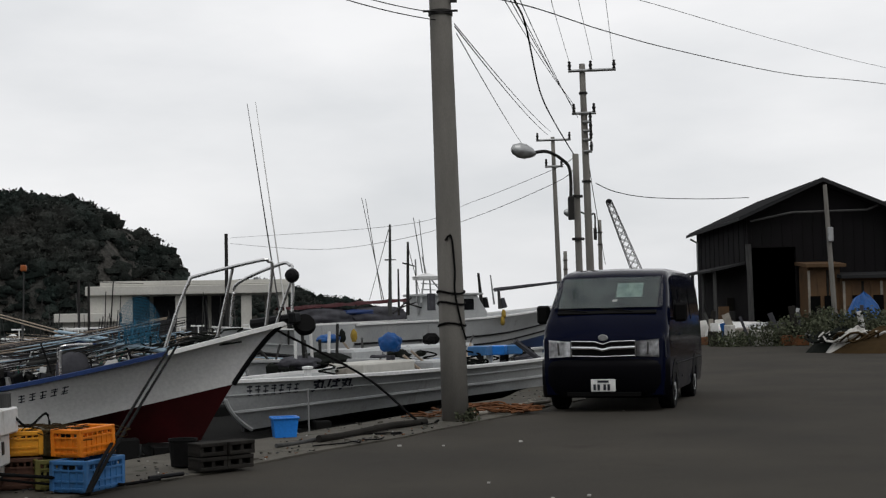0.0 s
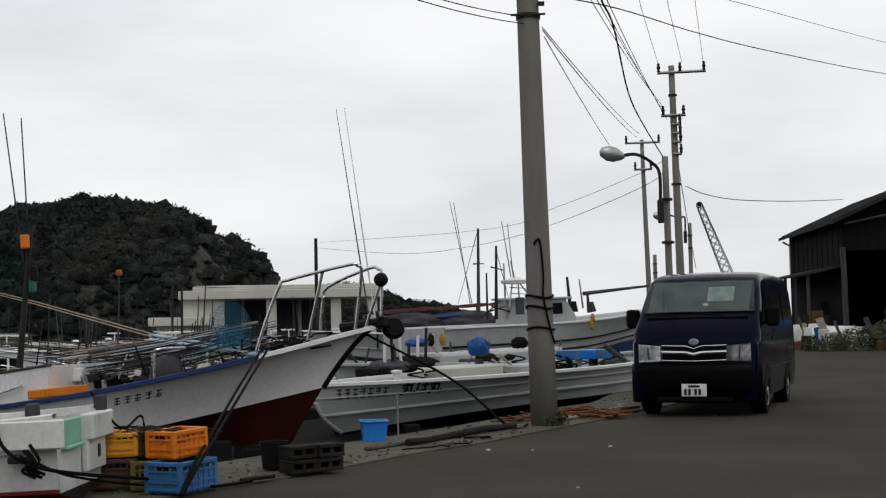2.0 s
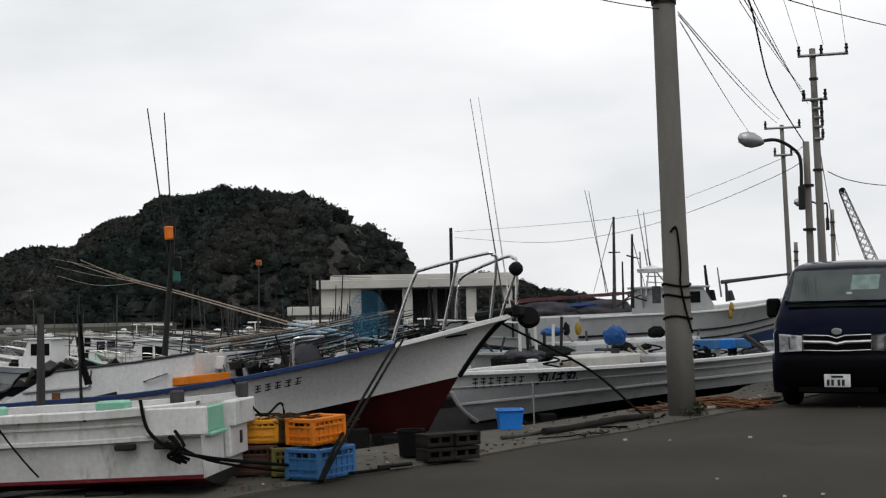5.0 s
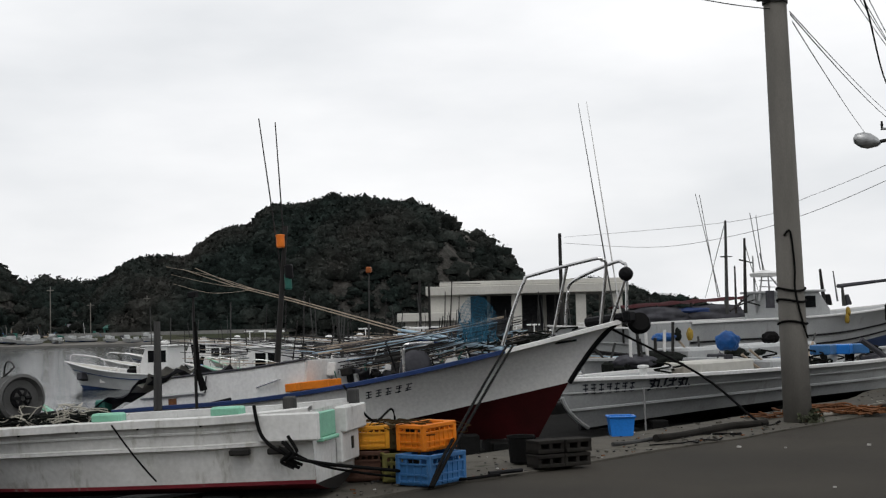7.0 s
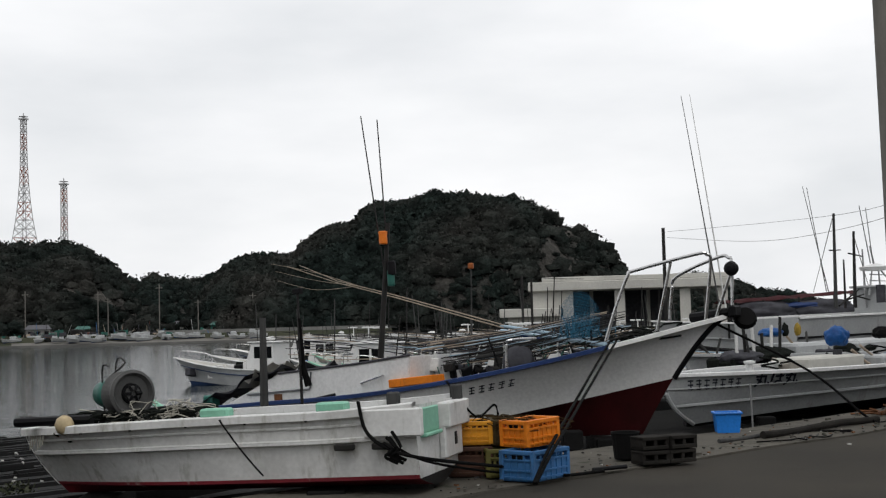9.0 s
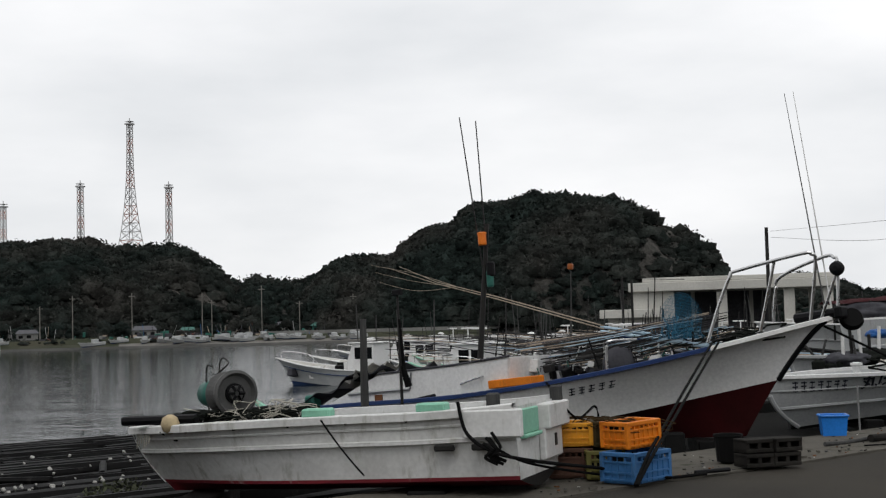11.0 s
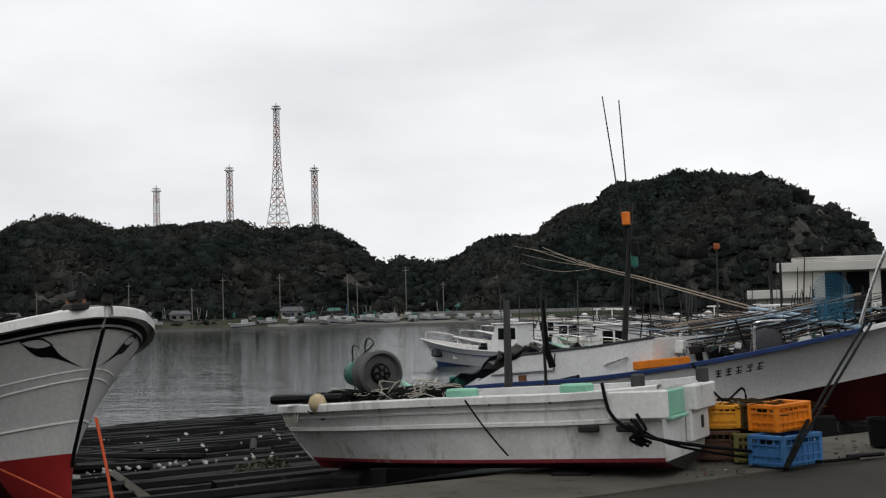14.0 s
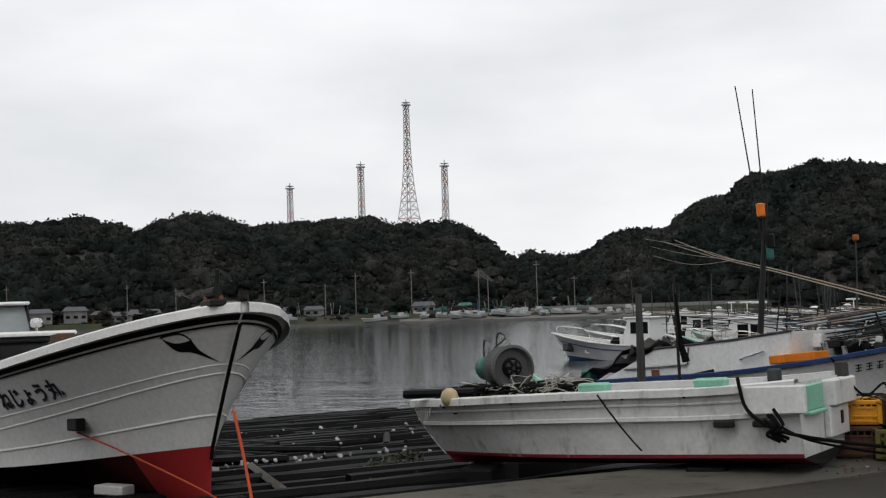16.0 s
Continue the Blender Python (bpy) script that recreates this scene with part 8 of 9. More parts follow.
def long_boat_gear():
    p = nloc(-3.05, -2.0)
    bm = mesh()
    box(bm, p + Vector((0, 0, -0.06)), (1.3, 0.7, 0.32), bevel=0.03)
    part("hatch_box", bm, WEATHERED_CONCRETE, long_boat, "weathered cream hatch box")
    lump(long_boat, "tarpaulin", nloc(-2.35, -0.98), (0.23, 0.17, 0.17), TARP_BLUE, 3, "bright blue tarpaulin bundle")
    bm = mesh()
    q = nloc(-2.35, -1.5)
    tube(bm, [(q.x, q.y, 0.4), q], 0.08, 6)
    part("bundle_post", bm, CLOTH_GREY, long_boat)
    p = nloc(-0.5, -2.0)
    bm = mesh()
    box(bm, p, (0.9, 0.6, 0.22), bevel=0.03)
    part("side_box", bm, GREY_HULL, long_boat)
    lump(long_boat, "black_float", nloc(-0.6, -0.85), (0.15, 0.14, 0.11), RUBBER, 5, "round black float")
    for az in (1.5, 2.2, 2.9):
        bm = mesh()
        box(bm, nloc(az, -1.3 - 0.12 * (az % 0.8)), (0.40, 0.36, 0.17), (0, 0, 12 * az), 0.015)
        part("blue_box", bm, CRATE_BLUE if az != 2.2 else BUCKET_BLUE, long_boat, "stacked blue plastic box")
    for az, el in ((-5.9, -2.1), (-4.9, -2.15), (-1.5, -1.9), (0.1, -1.5)):
        bm = mesh()
        q = nloc(az, el)
        lathe(bm, [(0.05, -0.22), (0.06, 0.02), (0.09, 0.04), (0.09, 0.07), (0.03, 0.08)], 10, Matrix.Translation(q))
        part("bitt", bm, WHITE_HULL, long_boat)
    bm = mesh()
    tube(bm, [nloc(3.9, -1.7, 1.0), nloc(3.0, -1.0, 0.8)], 0.05, 6)
    part("stern_pole", bm, CLOTH_GREY, long_boat)
    net_heap("netting", long_boat, nloc(0.4, -2, 0).x - 0.6, nloc(0.4, -2, 0).x + 0.6, -0.2, 0.6, 0.5, 60, NET_DARK, 0.02, 15, "dark netting heap", 0.22)
    bm = mesh()
    tube(bm, [NM.inverted() @ polar(-5.87, 18.2, -0.25), nloc(-5.9, -2.85, 1.05)], 0.013, 7)
    part("pale_prop", bm, PAINTED_GREY, long_boat, "grey upright prop at the bow")


long_boat_gear()


def long_boat_clutter():
    rng = random.Random(65)
    for k in range(40):
        az = rng.uniform(-5.6, 3.6)
        q = nloc(az, -1.8, rng.uniform(-0.7, 0.75))
        q.z = NH.sheer(0.5) - 0.12
        bm = mesh()
        if k % 4 == 0:
            d = Vector((rng.uniform(-0.9, 0.9), rng.uniform(-0.2, 0.2), rng.uniform(0.1, 0.45)))
            tube(bm, [q, q + d * 0.5 - Vector((0, 0, 0.02)), q + d], rng.uniform(0.012, 0.026), 6)
            part("spar", bm, rng.choice([MAST_WOOD, POLE_TAN, DARK_STEEL, PALE_WOOD]), long_boat)
        elif k % 4 == 1:
            tube(bm, arc([q + Vector((0.16 * math.cos(a), 0.14 * math.sin(a), 0.1 + 0.02 * a)) for a in range(0, 14, 2)], 3), 0.016, 5)
            part("rope_coil", bm, rng.choice([BLACK_ROPE, PALE_ROPE, NET_DARK]), long_boat)
        elif k % 4 == 2:
            lathe(bm, [(0.05, 0), (0.08, 0.02), (0.09, 0.2), (0.095, 0.21), (0.07, 0.23)], 10, Matrix.Translation(q))
            part("pail", bm, rng.choice([RUBBER, CRATE_BLUE, WHITE_DIRTY, CLOTH_GREY]), long_boat)
        else:
            box(bm, q + Vector((0, 0, 0.1)), (rng.uniform(0.15, 0.5), rng.uniform(0.1, 0.35), rng.uniform(0.08, 0.24)), (rng.uniform(-10, 10), rng.uniform(-10, 10), rng.uniform(0, 90)), 0.015)
            part("deck_box", bm, rng.choice([GREY_HULL, CLOTH_GREY, WHITE_DIRTY, BLOCK_DARK, NET_DARK, PALE_WOOD]), long_boat)


long_boat_clutter()


def second_boat(bow, stern, zb, zs, H, side, bottom, cap, deck, label, strakes, **kw):
    m, L = boat_pose(bow, stern, zb, zs)
    h = Hull(L, *H)
    root = thing("fishing_boat", m, label, "fishing boat")
    build_hull(root, h, side, bottom, cap, deck, strakes=strakes, n=18, fine=False, **kw)
    return root, m, h


b5, m5, h5 = second_boat((-3.4, 22.4), (1.5, 31.0), -0.28, -0.2, (2.0, 0.95, 0.78, 0.80, 0.2, 0.3, 0.4), GREY_HULL, DARK_BOTTOM, GREY_HULL, WEATHERED_CONCRETE, "greyed fishing boat with low weathered cabin, hauled out", ((0.6, 0.03, 0.02),))
bm = mesh()
box(bm, (4.2, 0.1, 0.85), (2.6, 1.1, 0.34), bevel=0.05)
part("cabin_trunk", bm, GREY_HULL, b5, "low weathered cabin trunk")
bm = mesh()
box(bm, (7.0, 0.2, 0.92), (1.0, 0.9, 0.24), bevel=0.05)
part("hatch", bm, GREY_HULL, b5)
lump(b5, "blue_cover", sight(m5, -5.0, -0.75, 0.2), (0.24, 0.2, 0.09), TARP_BLUE, 9, "blue cover")
for az, mat in ((-3.9, YELLOW_FLOAT), (-4.4, NET_DARK)):
    lump(b5, "float", sight(m5, az, -0.65, 0.3), (0.06, 0.06, 0.13), mat, 4 + az, "hanging bunch of floats")
for k in range(6):
    bm = mesh()
    q = sight(m5, -6.4 + 0.35 * k, -1.6, 0.5)
    tube(bm, [q, q + Vector((0.05 * math.sin(k), 0, 0.35 + 0.14 * (k % 3)))], 0.03, 6)
    part("deck_fitting", bm, DARK_STEEL if k % 2 else WHITE_DIRTY, b5)

for k, (az, w) in enumerate(((-6.3, 0.5), (-5.2, 0.6), (-3.4, 0.55), (-1.7, 0.5))):
    q = sight(m5, az, -0.8, 0.35)
    lump(b5, "covered_gear", (q.x, q.y, 0.86), (w, 0.34, 0.13 + 0.03 * (k % 2)), (CLOTH_GREY, NET_DARK)[k % 2], 21 + k, "dark covered gear on the deck")
rc = random.Random(64)
for k in range(34):
    az = rc.uniform(-7.6, 1.0)
    q = sight(m5, az, -1.2, rc.uniform(-0.3, 0.7))
    q.z = 0.62 + rc.uniform(0.0, 0.12)
    bm = mesh()
    if k % 3 == 0:
        tube(bm, [q, q + Vector((rc.uniform(-0.6, 0.6), rc.uniform(-0.2, 0.2), rc.uniform(0.05, 0.6)))], 0.022, 6)
        part("deck_spar", bm, rc.choice([DARK_STEEL, MAST_WOOD, POLE_TAN]), b5)
    elif k % 3 == 1:
        box(bm, q + Vector((0, 0, 0.1)), (rc.uniform(0.1, 0.5), rc.uniform(0.1, 0.3), rc.uniform(0.1, 0.32)), (rc.uniform(-15, 15), rc.uniform(-15, 15), rc.uniform(0, 90)), 0.015)
        part("deck_box", bm, rc.choice([NET_DARK, CLOTH_GREY, GREY_HULL, CRATE_BLUE, WHITE_DIRTY, BLACK_PAINT]), b5)
    else:
        lathe(bm, [(0.06, 0), (0.10, 0.02), (0.11, 0.16), (0.05, 0.2)], 9, Matrix.Translation(q))
        part("deck_fitting", bm, rc.choice([NET_DARK, DARK_STEEL, FLOAT_CREAM, RUBBER]), b5)
b4, m4, h4 = second_boat((4.0, 46.0), (-3.3, 36.5), -0.25, -0.4, (2.7, 1.95, 1.62, 1.60, 0.7, 1.0, 1.2), GREY_HULL, BLUE_HULL, WHITE_HULL, GREY_HULL, "white fishing boat with black stripes and blue lower hull", ((0.42, 0.04, 0.03), (0.15, 0.04, 0.03)), strake_mat=BLACK_PAINT)
wheelhouse(b4, sight(m4, -0.9, 1, 0).x, sight(m4, 1.1, 1, 0).x, 1.3, 1.4, 2.35, GREY_HULL, rake_f=0.5)
bm = mesh()
box(bm, sight(m4, -0.55, 0.75, -0.68), (0.34, 0.05, 0.5))
part("blue_panel", bm, CLOTH_GREY, b4, "blue-grey cabin panel")
for az, mat in ((2.5, YELLOW_FLOAT), (2.55, YELLOW_FLOAT)):
    lump(b4, "float", sight(m4, az, -0.15 if az < 2.52 else 0.15, -1.45), (0.07, 0.07, 0.15), mat, 4 + az, "hanging yellow float bunch")


def rig(root, m, y, base, top, r, mat, name="mast"):
    bm = mesh()
    tube(bm, [sight(m, *base, y), sight(m, *top, y)], r, 6, r * 0.6)
    return part(name, bm, mat, root)


def radar_tower():
    for az0, az1 in ((-1.0, -0.85), (0.25, -0.55), (-0.55, -0.6)):
        rig(b4, m4, 0, (az0, 0.7), (az1, 1.75), 0.035, STEEL, "lattice_leg")
    for el in (1.0, 1.3, 1.55):
        rig(b4, m4, 0, (-0.95, el), (-0.2, el - 0.05), 0.02, STEEL, "lattice_bar")
    bm = mesh()
    c = sight(m4, -0.72, 1.85, 0)
    lathe(bm, [(0.05, -0.12), (0.42, -0.1), (0.45, 0.0), (0.2, 0.06), (0.05, 0.1)], 14, Matrix.Translation(c))
    part("radar_dome", bm, WHITE_HULL, b4)
    rig(b4, m4, 0, (-0.75, 1.9), (-0.9, 2.7), 0.03, STEEL, "aerial")


radar_tower()
for base, top, r, mat in (((-2.33, 0.2), (-2.27, 4.12), 0.06, MAST_WOOD), ((-1.57, 0.2), (-1.51, 3.35), 0.06, DARK_STEEL), ((-2.6, 0.9), (-3.47, 5.3), 0.014, PAINTED_GREY), ((-2.68, 0.9), (-3.3, 5.25), 0.014, PAINTED_GREY),
                          ((-0.9, 2.0), (-1.25, 4.4), 0.02, STEEL), ((-0.8, 2.0), (-1.0, 4.3), 0.02, STEEL), ((-1.95, 0.2), (-1.95, 2.2), 0.04, DARK_STEEL), ((-1.15, 0.2), (-1.2, 2.6), 0.04, STEEL), ((1.62, 0.5), (1.5, 1.95), 0.07, DARK_STEEL), ((2.15, 0.6), (2.02, 1.85), 0.035, STEEL),
                          ((-2.5, 2.6), (-2.05, 2.6), 0.025, DARK_STEEL), ((-1.75, 2.45), (-1.2, 2.3), 0.025, DARK_STEEL), ((-2.33, 3.9), (-3.2, 0.9), 0.012, DARK_STEEL), ((-1.52, 3.2), (-0.9, 0.6), 0.012, DARK_STEEL), ((2.4, 0.4), (2.35, 1.25), 0.07, MAST_WOOD), ((1.75, 0.45), (1.75, 0.9), 0.16, BLACK_PAINT), ((2.55, 0.45), (2.5, 0.85), 0.14, CLOTH_GREY)):
    rig(b4, m4, 0.2, base, top, r, mat)
rig(b4, m4, -0.6, (2.2, 1.22), (5.1, 1.5), 0.07, CLOTH_GREY, "covered_spar")
for el in (-0.2, 0.0, 0.25):
    rig(b4, m4, 0.1, (-2.0 + el, 0.5 + el), (-1.2 + el, 0.75 - el), 0.03, DARK_STEEL, "tackle")

# a boat with a maroon awning further out
b6, m6, h6 = second_boat((-8.0, 46), (1.5, 50), -0.7, -0.6, (2.6, 1.9, 1.6, 1.6, 0.5, 0.8, 1.0), GREY_HULL, OXIDE_AND_SHADED_RED, WHITE_HULL, WEATHERED_CONCRETE, "grey-white boat under a dark maroon awning", ((0.5, 0.04, 0.03),))


def awning():
    bm = mesh()
    a, b = sight(m6, -6.7, 0.55, 0.8), sight(m6, -1.0, 0.85, 0.8)
    rows = []
    for i in range(13):
        p = a.lerp(b, i / 12)
        rows.append([p + Vector((0, -dy, 0.12 * math.sin(math.pi * dy / 1.8) - 0.05 * math.sin(i * 1.3) ** 2)) for dy in (0, 0.45, 0.9, 1.35, 1.8)])
    sheet(bm, rows)
    bmesh.ops.solidify(bm, geom=list(bm.faces), thickness=0.09)
    part("awning", bm, MAROON, b6, "sagging dark maroon awning")
    for i in (0, 3, 6, 9, 12):
        p = a.lerp(b, i / 12)
        bm = mesh()
        tube(bm, [p, Vector((p.x, p.y, 1.2))], 0.04, 6)
        part("awning_post", bm, DARK_STEEL, b6)
    lump(b6, "covered_gear", sight(m6, -5.2, 0.1, 0.5), (1.4, 0.6, 0.42), CLOTH_GREY, 12, "grey covered gear")
    lump(b6, "covered_gear", sight(m6, -3.0, 0.15, 0.5), (1.3, 0.6, 0.4), CLOTH_GREY, 14, "grey covered gear")
    lump(b6, "blue_bundle", sight(m6, -3.6, 0.35, 0.7), (0.9, 0.3, 0.14), BLUE_TRIM, 16, "blue rolled cover")


awning()

# ---- boats moored in the harbour ----


def moored(L, B, seed, cabin, label, trim, poles=0):
    """A small Japanese coastal fishing boat with high bow, cabin, mast, poles and deck clutter."""
    rng = random.Random(seed)
    h = Hull(L, B, 1.75, 1.05, 1.1, 0.25, 0.5, 1.3, full=2.3, flare=1.5, deck=0.3)
    root = thing("moored_boat", Matrix(), label, "fishing boat", "boats moored in the harbour")
    build_hull(root, h, WHITE_DIRTY if seed == 7 else GREY_HULL, trim, WHITE_HULL if seed % 3 else MINT, WEATHERED_CONCRETE, strakes=((0.65, 0.04, 0.03),), n=14, fine=False, strake_mat=trim)
    if cabin:
        cx = L * cabin
        cab = wheelhouse(root, cx, cx + 1.7, B * 0.62, 0.8, 2.45, WHITE_HULL, rake_f=0.35)
        if seed == 1:
            bm = mesh()
            lathe(bm, [(0.05, 0), (0.24, 0.05), (0.26, 0.14), (0.1, 0.22)], 10, Matrix.Translation((cx + 0.7, 0, 2.55)))
            part("radar_dome", bm, WHITE_HULL, root)
        if seed == 9:
            bm = mesh()
            tube(bm, [(cx + 0.4, 0.3, 2.5), (cx + 0.4, 0.3, 3.1)], 0.03, 5)
            tube(bm, [(cx + 0.1, 0.3, 3.1), (cx + 0.8, 0.3, 3.1)], 0.04, 5)
            part("radar_bar", bm, WHITE_HULL, root)
    for k in range(3):
        x = L * rng.uniform(0.15, 0.75)
        bm = mesh()
        tube(bm, [(x, rng.uniform(-0.4, 0.4), 0.8), (x + rng.uniform(-0.4, 0.4), 0, rng.uniform(2.6, 5.0))], 0.04, 5, 0.02)
        part("mast", bm, MAST_WOOD if k % 2 else DARK_STEEL, root)
    for k in range(22):
        x = L * rng.uniform(0.04, 0.88)
        bm = mesh()
        box(bm, (x, rng.uniform(-0.6, 0.6), 0.95 + 0.1 * k % 0.3), (rng.uniform(0.15, 0.8), rng.uniform(0.15, 0.6), rng.uniform(0.2, 0.8) * (1.9 if k % 5 == 0 else 1)), (rng.uniform(-12, 12), rng.uniform(-12, 12), rng.uniform(-40, 40)), 0.03)
        part("deck_box", bm, rng.choice([WHITE_DIRTY, GREY_HULL, CRATE_BLUE, WHITE_HULL, CLOTH_GREY, NET_DARK, TEAL, NET_DARK, BLACK_PAINT, CLOTH_GREY]), root)
    for k in range(poles):
        y = -B * 0.5 + B * (k + 0.5) / poles
        z = 1.75 + 0.4 * rng.random()
        bm = mesh()
        tube(bm, [(-1.6 + rng.uniform(-1.2, 1.2), y + rng.uniform(-0.3, 0.3), z + rng.uniform(-0.5, 0.1)), (L * rng.uniform(0.8, 1.15), y * 0.6 + rng.uniform(-0.3, 0.3), z + rng.uniform(-0.1, 0.9))], 0.026, 5, 0.014)
        part("fishing_pole", bm, rng.choice([POLE_TAN, MAST_WOOD, DARK_STEEL, BLACK_PAINT, POLE_PALE, CLOTH_GREY, MAST_WOOD]), root)
    if poles:
        for x in (L * 0.2, L * 0.7):
            bm = mesh()
            tube(bm, [(x, -B * 0.45, 0.9), (x, -B * 0.45, 2.05), (x, B * 0.45, 2.05), (x, B * 0.45, 0.9)], 0.04, 5)
            part("pole_rack", bm, STEEL, root)
    bm = mesh()
    a, b = h.side(0.8, 1, -1), h.side(0.97, 1, -1)
    tube(bm, arc([a, a + Vector((0.2, 0, 0.45)), b + Vector((-0.1, 0, 0.4)), b], 4), 0.016, 6)
    part("bow_rail", bm, STAINLESS, root)
    return root


KINDS = [moored(10.0, 2.5, 1, 0.30, "white moored fishing boat with a cabin and blue trim", BLUE_HULL),
         moored(7.5, 2.2, 2, 0.0, "open greyed moored boat stacked with fishing poles", DARK_BOTTOM, poles=14),
         moored(8.5, 2.3, 4, 0.38, "greyed moored boat with a small wheelhouse and poles", BLUE_HULL, poles=8),
         moored(11.0, 2.7, 7, 0.22, "white moored boat with long bow and dark trim", DARK_BOTTOM),
         moored(8.0, 2.3, 9, 0.48, "white moored boat with a tall wheelhouse and rolled gear", TEAL, poles=4),
         moored(7.0, 2.1, 11, 0.0, "open white moored boat with mixed deck gear", BLUE_TRIM, poles=5)]


def float_at(az, d, heading):
    p = polar(az + 4.2, d, WATER_Z - 0.28)
    return Matrix.Translation(p) @ pose(0, 0, 0, 0, 0, heading)


PLACES = [(0, -27.8, 68, 172), (5, -19.5, 46, 172), (1, -16.8, 50, 168), (4, -14.4, 45, 174), (2, -17.8, 54, 170), (5, -12.4, 50, 170), (2, -11.4, 56, 166), (4, -21.5, 52, 170), (1, -10.4, 46, 168), (2, -22.6, 58, 172), (3, -25.6, 72, 176), (4, -23.0, 66, 168), (0, -21.0, 76, 172), (5, -17.8, 60, 170), (4, -18.6, 70, 176), (4, -15.4, 66, 168), (1, -13.6, 60, 172), (3, -15.2, 84, 178),
          (2, -13.0, 76, 166), (4, -11.2, 68, 172), (1, -9.4, 62, 168), (0, -11.6, 90, 176), (2, -8.3, 74, 170), (0, -20.0, 95, 184), (3, -23.2, 100, 178), (0, -25.6, 112, 182), (4, -18.0, 110, 176), (0, -17.2, 100, 160), (1, -10.4, 80, 165), (5, -7.4, 66, 160), (2, -22.2, 84, 172), (2, -19.6, 84, 168), (0, -26.8, 94, 176), (4, -16.2, 57, 150), (5, -13.4, 53, 176), (4, -12.0, 62, 158), (5, -20.6, 60, 164), (4, -24.4, 78, 160), (5, -15.0, 56, 185), (4, -9.6, 70, 152)]
seen_kinds = set()
for kind, az, d, head in PLACES:
    m = float_at(az, d, head)
    if kind not in seen_kinds:
        seen_kinds.add(kind)
        KINDS[kind].matrix_basis = m
    else:
        copy_thing(KINDS[kind], m)

# small boats drawn up on the far shore
mini = thing("shore_boat", Matrix(), "small white boat drawn up on the far shore", "boat", "boats on the far shore")
hm = Hull(6.0, 1.9, 1.2, 0.8, 0.8, 0.2, 0.3, 0.8)
build_hull(mini, hm, GREY_HULL, BLUE_HULL, WHITE_HULL, GREY_HULL, strakes=(), n=8, fine=False)
bm = mesh()
box(bm, (2.2, 0, 1.1), (1.4, 1.2, 1.0), bevel=0.08)
part("cabin", bm, GREY_HULL, mini)
rs = random.Random(55)
first = True
for az in (-37.3, -36.4, -35.6, -35.0, -34.7, -34.1, -33.55, -33.05, -32.55, -32.1, -31.65, -31.2, -30.8, -30.4, -29.7, -29.4, -28.2, -27.8, -34.4, -33.8, -33.3, -32.8, -32.3, -31.9, -31.4, -31.0, -30.6, -30.2, -29.0, -28.6, -27.2, -26.9, -26.4, -41.2, -42.0):
    d = 309 + rs.uniform(-3, 9)
    m = Matrix.Translation(polar(az, d, WATER_Z + 0.9 + (d - 306) * 0.05)) @ pose(0, 0, 0, 0, rs.uniform(-4, 6), rs.uniform(215, 330)) @ Matrix.Diagonal((*[rs.uniform(0.7, 1.1)] * 3, 1))
    if first:
        mini.matrix_basis = m
        first = False
    else:
        copy_thing(mini, m)

# ---- harbour building on the pier ----


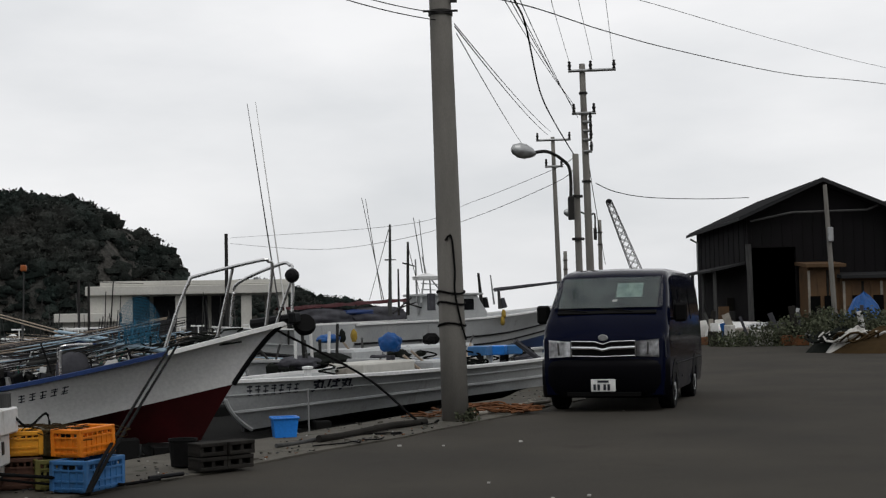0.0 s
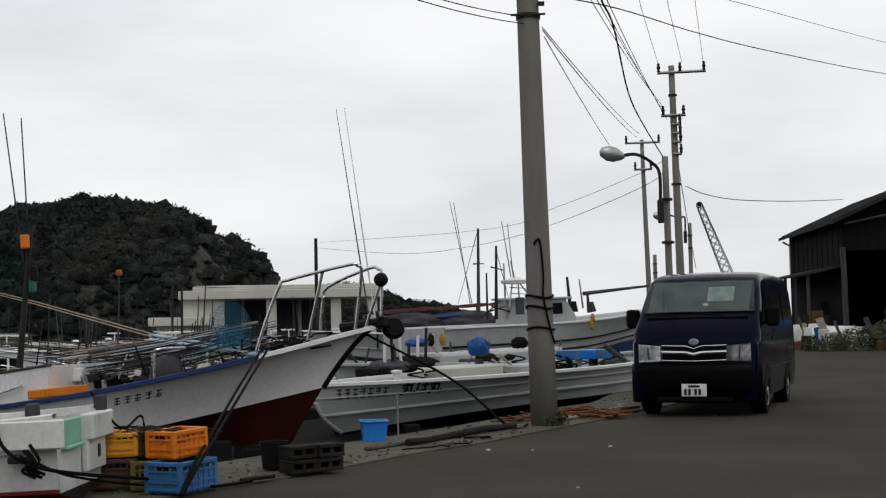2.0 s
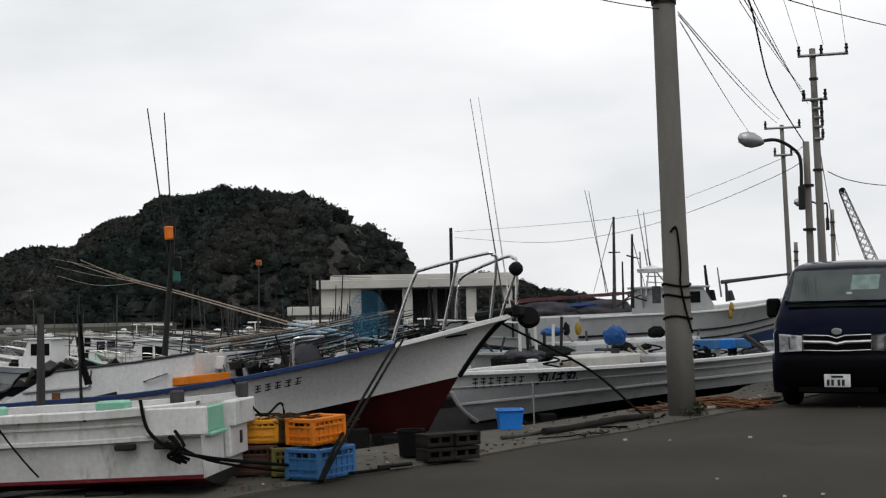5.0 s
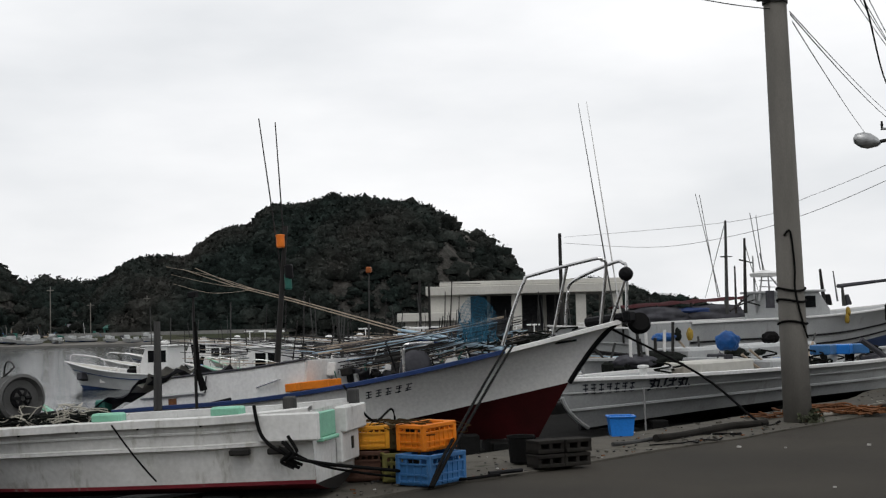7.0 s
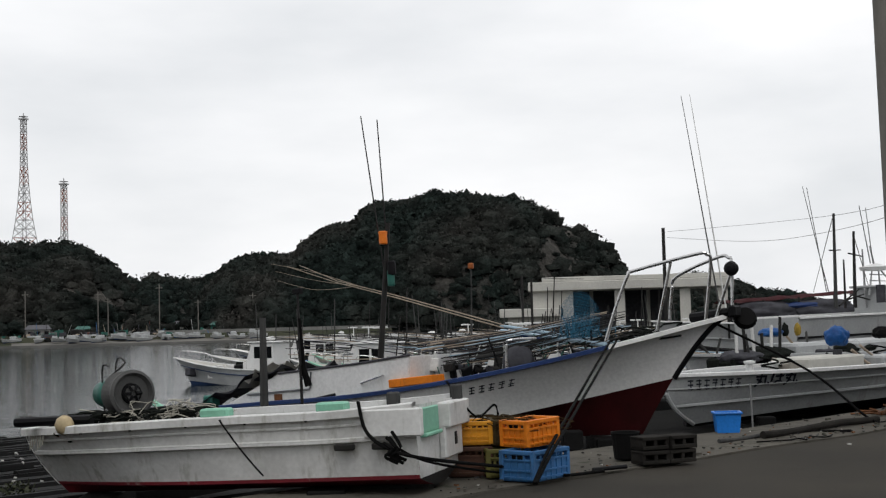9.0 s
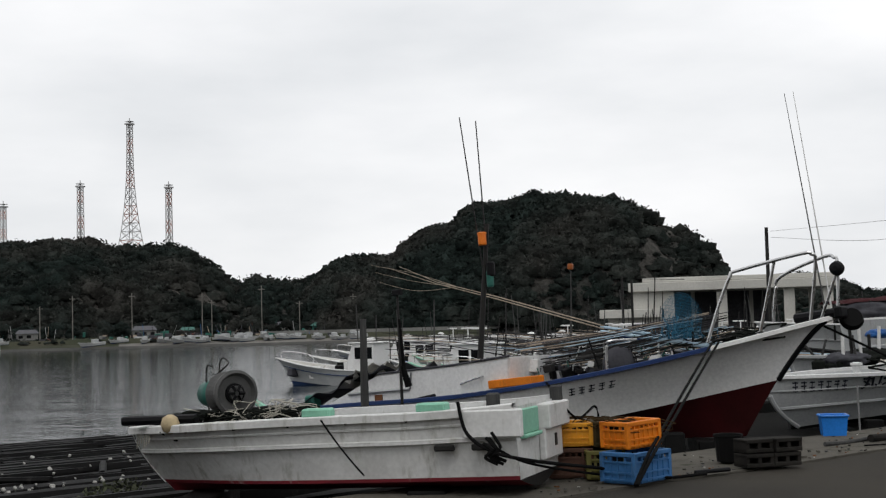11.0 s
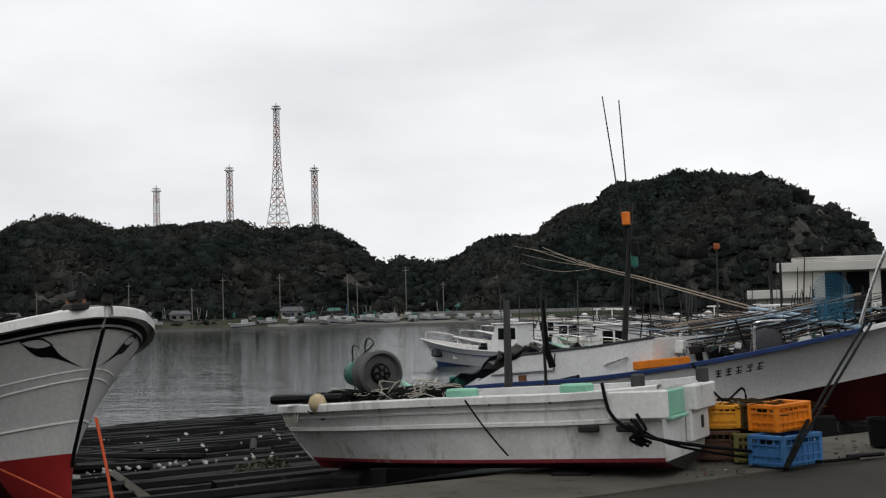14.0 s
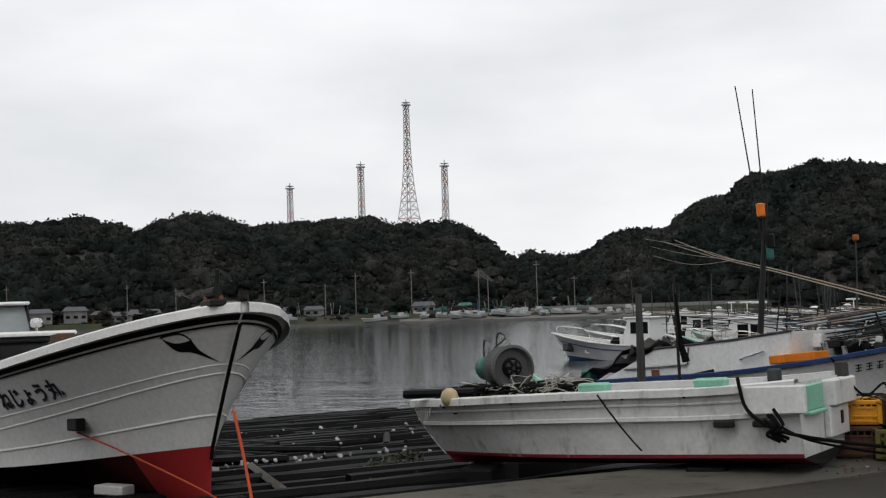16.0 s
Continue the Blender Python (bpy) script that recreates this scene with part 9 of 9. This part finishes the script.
def depot():
    d = 120.0
    z0 = -1.0
    root = thing("harbour_building", Matrix(), "pale concrete harbour building with a wide flat canopy on columns", "building", kind="")

    def P(az, el, dd=d):
        return aim(az, el, dd)

    def slab(name, az0, az1, el0, el1, dd, depth, mat, parent, bev=0.0):
        a, b = P(az0, el0, dd), P(az1, el0, dd)
        zt = P(az0, el1, dd).z
        c = (a + b) / 2
        ang = math.degrees(math.atan2((b - a).y, (b - a).x))
        bm = mesh()
        back = Vector((-(b - a).y, (b - a).x, 0)).normalized() * depth / 2
        box(bm, (c.x + back.x, c.y + back.y, (a.z + zt) / 2), ((b - a).length, depth, zt - a.z), (0, 0, ang), bev)
        return part(name, bm, mat, parent)

    slab("canopy_roof", -15.1, -6.4, 1.28, 1.66, d, 9, WEATHERED_CONCRETE, root, 0.05)
    slab("roof_parapet", -14.5, -6.45, 1.66, 1.86, d + 0.6, 8, WEATHERED_CONCRETE, root, 0.05)
    slab("side_canopy", -16.35, -13.7, 0.18, 0.55, d - 1.0, 6, WEATHERED_CONCRETE, root, 0.05)
    slab("wall", -16.0, -13.55, -1.0, 0.18, d - 0.2, 5, WEATHERED_CONCRETE, root)
    slab("wall", -14.9, -13.5, 0.55, 1.28, d + 0.5, 6, WEATHERED_CONCRETE, root)
    for az in (-13.4, -11.2, -8.45, -6.9):
        slab("column", az - 0.22, az + 0.22, -1.0, 1.28, d + 0.4, 0.9, WEATHERED_CONCRETE, root)
    for az in (-12.4, -10.0, -9.2, -7.6):
        slab("column", az - 0.08, az + 0.08, -1.0, 1.28, d + 6.5, 0.5, WEATHERED_CONCRETE, root)
    slab("window", -15.0, -14.3, -0.45, -0.1, d - 0.26, 0.1, DARK_GLASS, root)
    slab("red_panel", -14.1, -13.7, -0.4, -0.05, d - 0.26, 0.1, RED_ROOF, root)
    slab("inner_wall", -13.3, -9.3, -1.0, 1.28, d + 7.4, 0.4, CLOTH_GREY, root)
    tagged(slab("pier", -24, -3.0, -2.2, -0.85, d - 6, 26, FAR_STONE, None), "stone pier below the harbour building", "pier", kind="structure")
    for az, el in ((-15.35, 1.95), (-14.95, 1.8), (-9.27, 3.82)):
        p = P(az, el, d - 8 if el < 3 else 76)
        r = thing("utility_pole", Matrix.Translation((p.x, p.y, -1.4)), "thin dark pole standing by the pier", "pole", "poles by the pier")
        bm = mesh()
        tube(bm, [(0, 0, -0.6), (0, 0, p.z + 1.4)], 0.13, 6, 0.1)
        part("shaft", bm, DARK_STEEL, r)
    wire(sag(P(-15.35, 1.9, d - 8), P(-8.0, 1.95, d + 20), 0.4), 0.03, "thin wire above the harbour building roof")


depot()

# second mast lamp and thin mast far among the moored boats
for az, d, el0, el1, r in ((-17.6, 66, -1.0, 2.6, 0.05), (-23.5, 70, -1.2, 1.2, 0.05), (-26.0, 74, -1.2, 0.6, 0.04), (-20.4, 80, -1.0, 1.4, 0.05), (-18.9, 78, -1, 1.0, 0.05)):
    p = polar(az, d, WATER_Z - 0.4)
    root = thing("harbour_mast", Matrix.Translation(p), "thin boat mast rising among moored boats", "mast", "masts among the boats")
    bm = mesh()
    tube(bm, [(0, 0, 0), (0.1, 0, aim(az, el1, d).z - p.z)], r, 6, r * 0.6)
    part("pole", bm, MAST_WOOD, root)
    if el1 > 2:
        bm = mesh()
        box(bm, (0.1, -0.05, aim(az, 2.45, d).z - p.z), (0.27, 0.25, 0.30), bevel=0.05)
        part("signal_lamp", bm, LAMP_DULL, root, "small orange signal lamp")
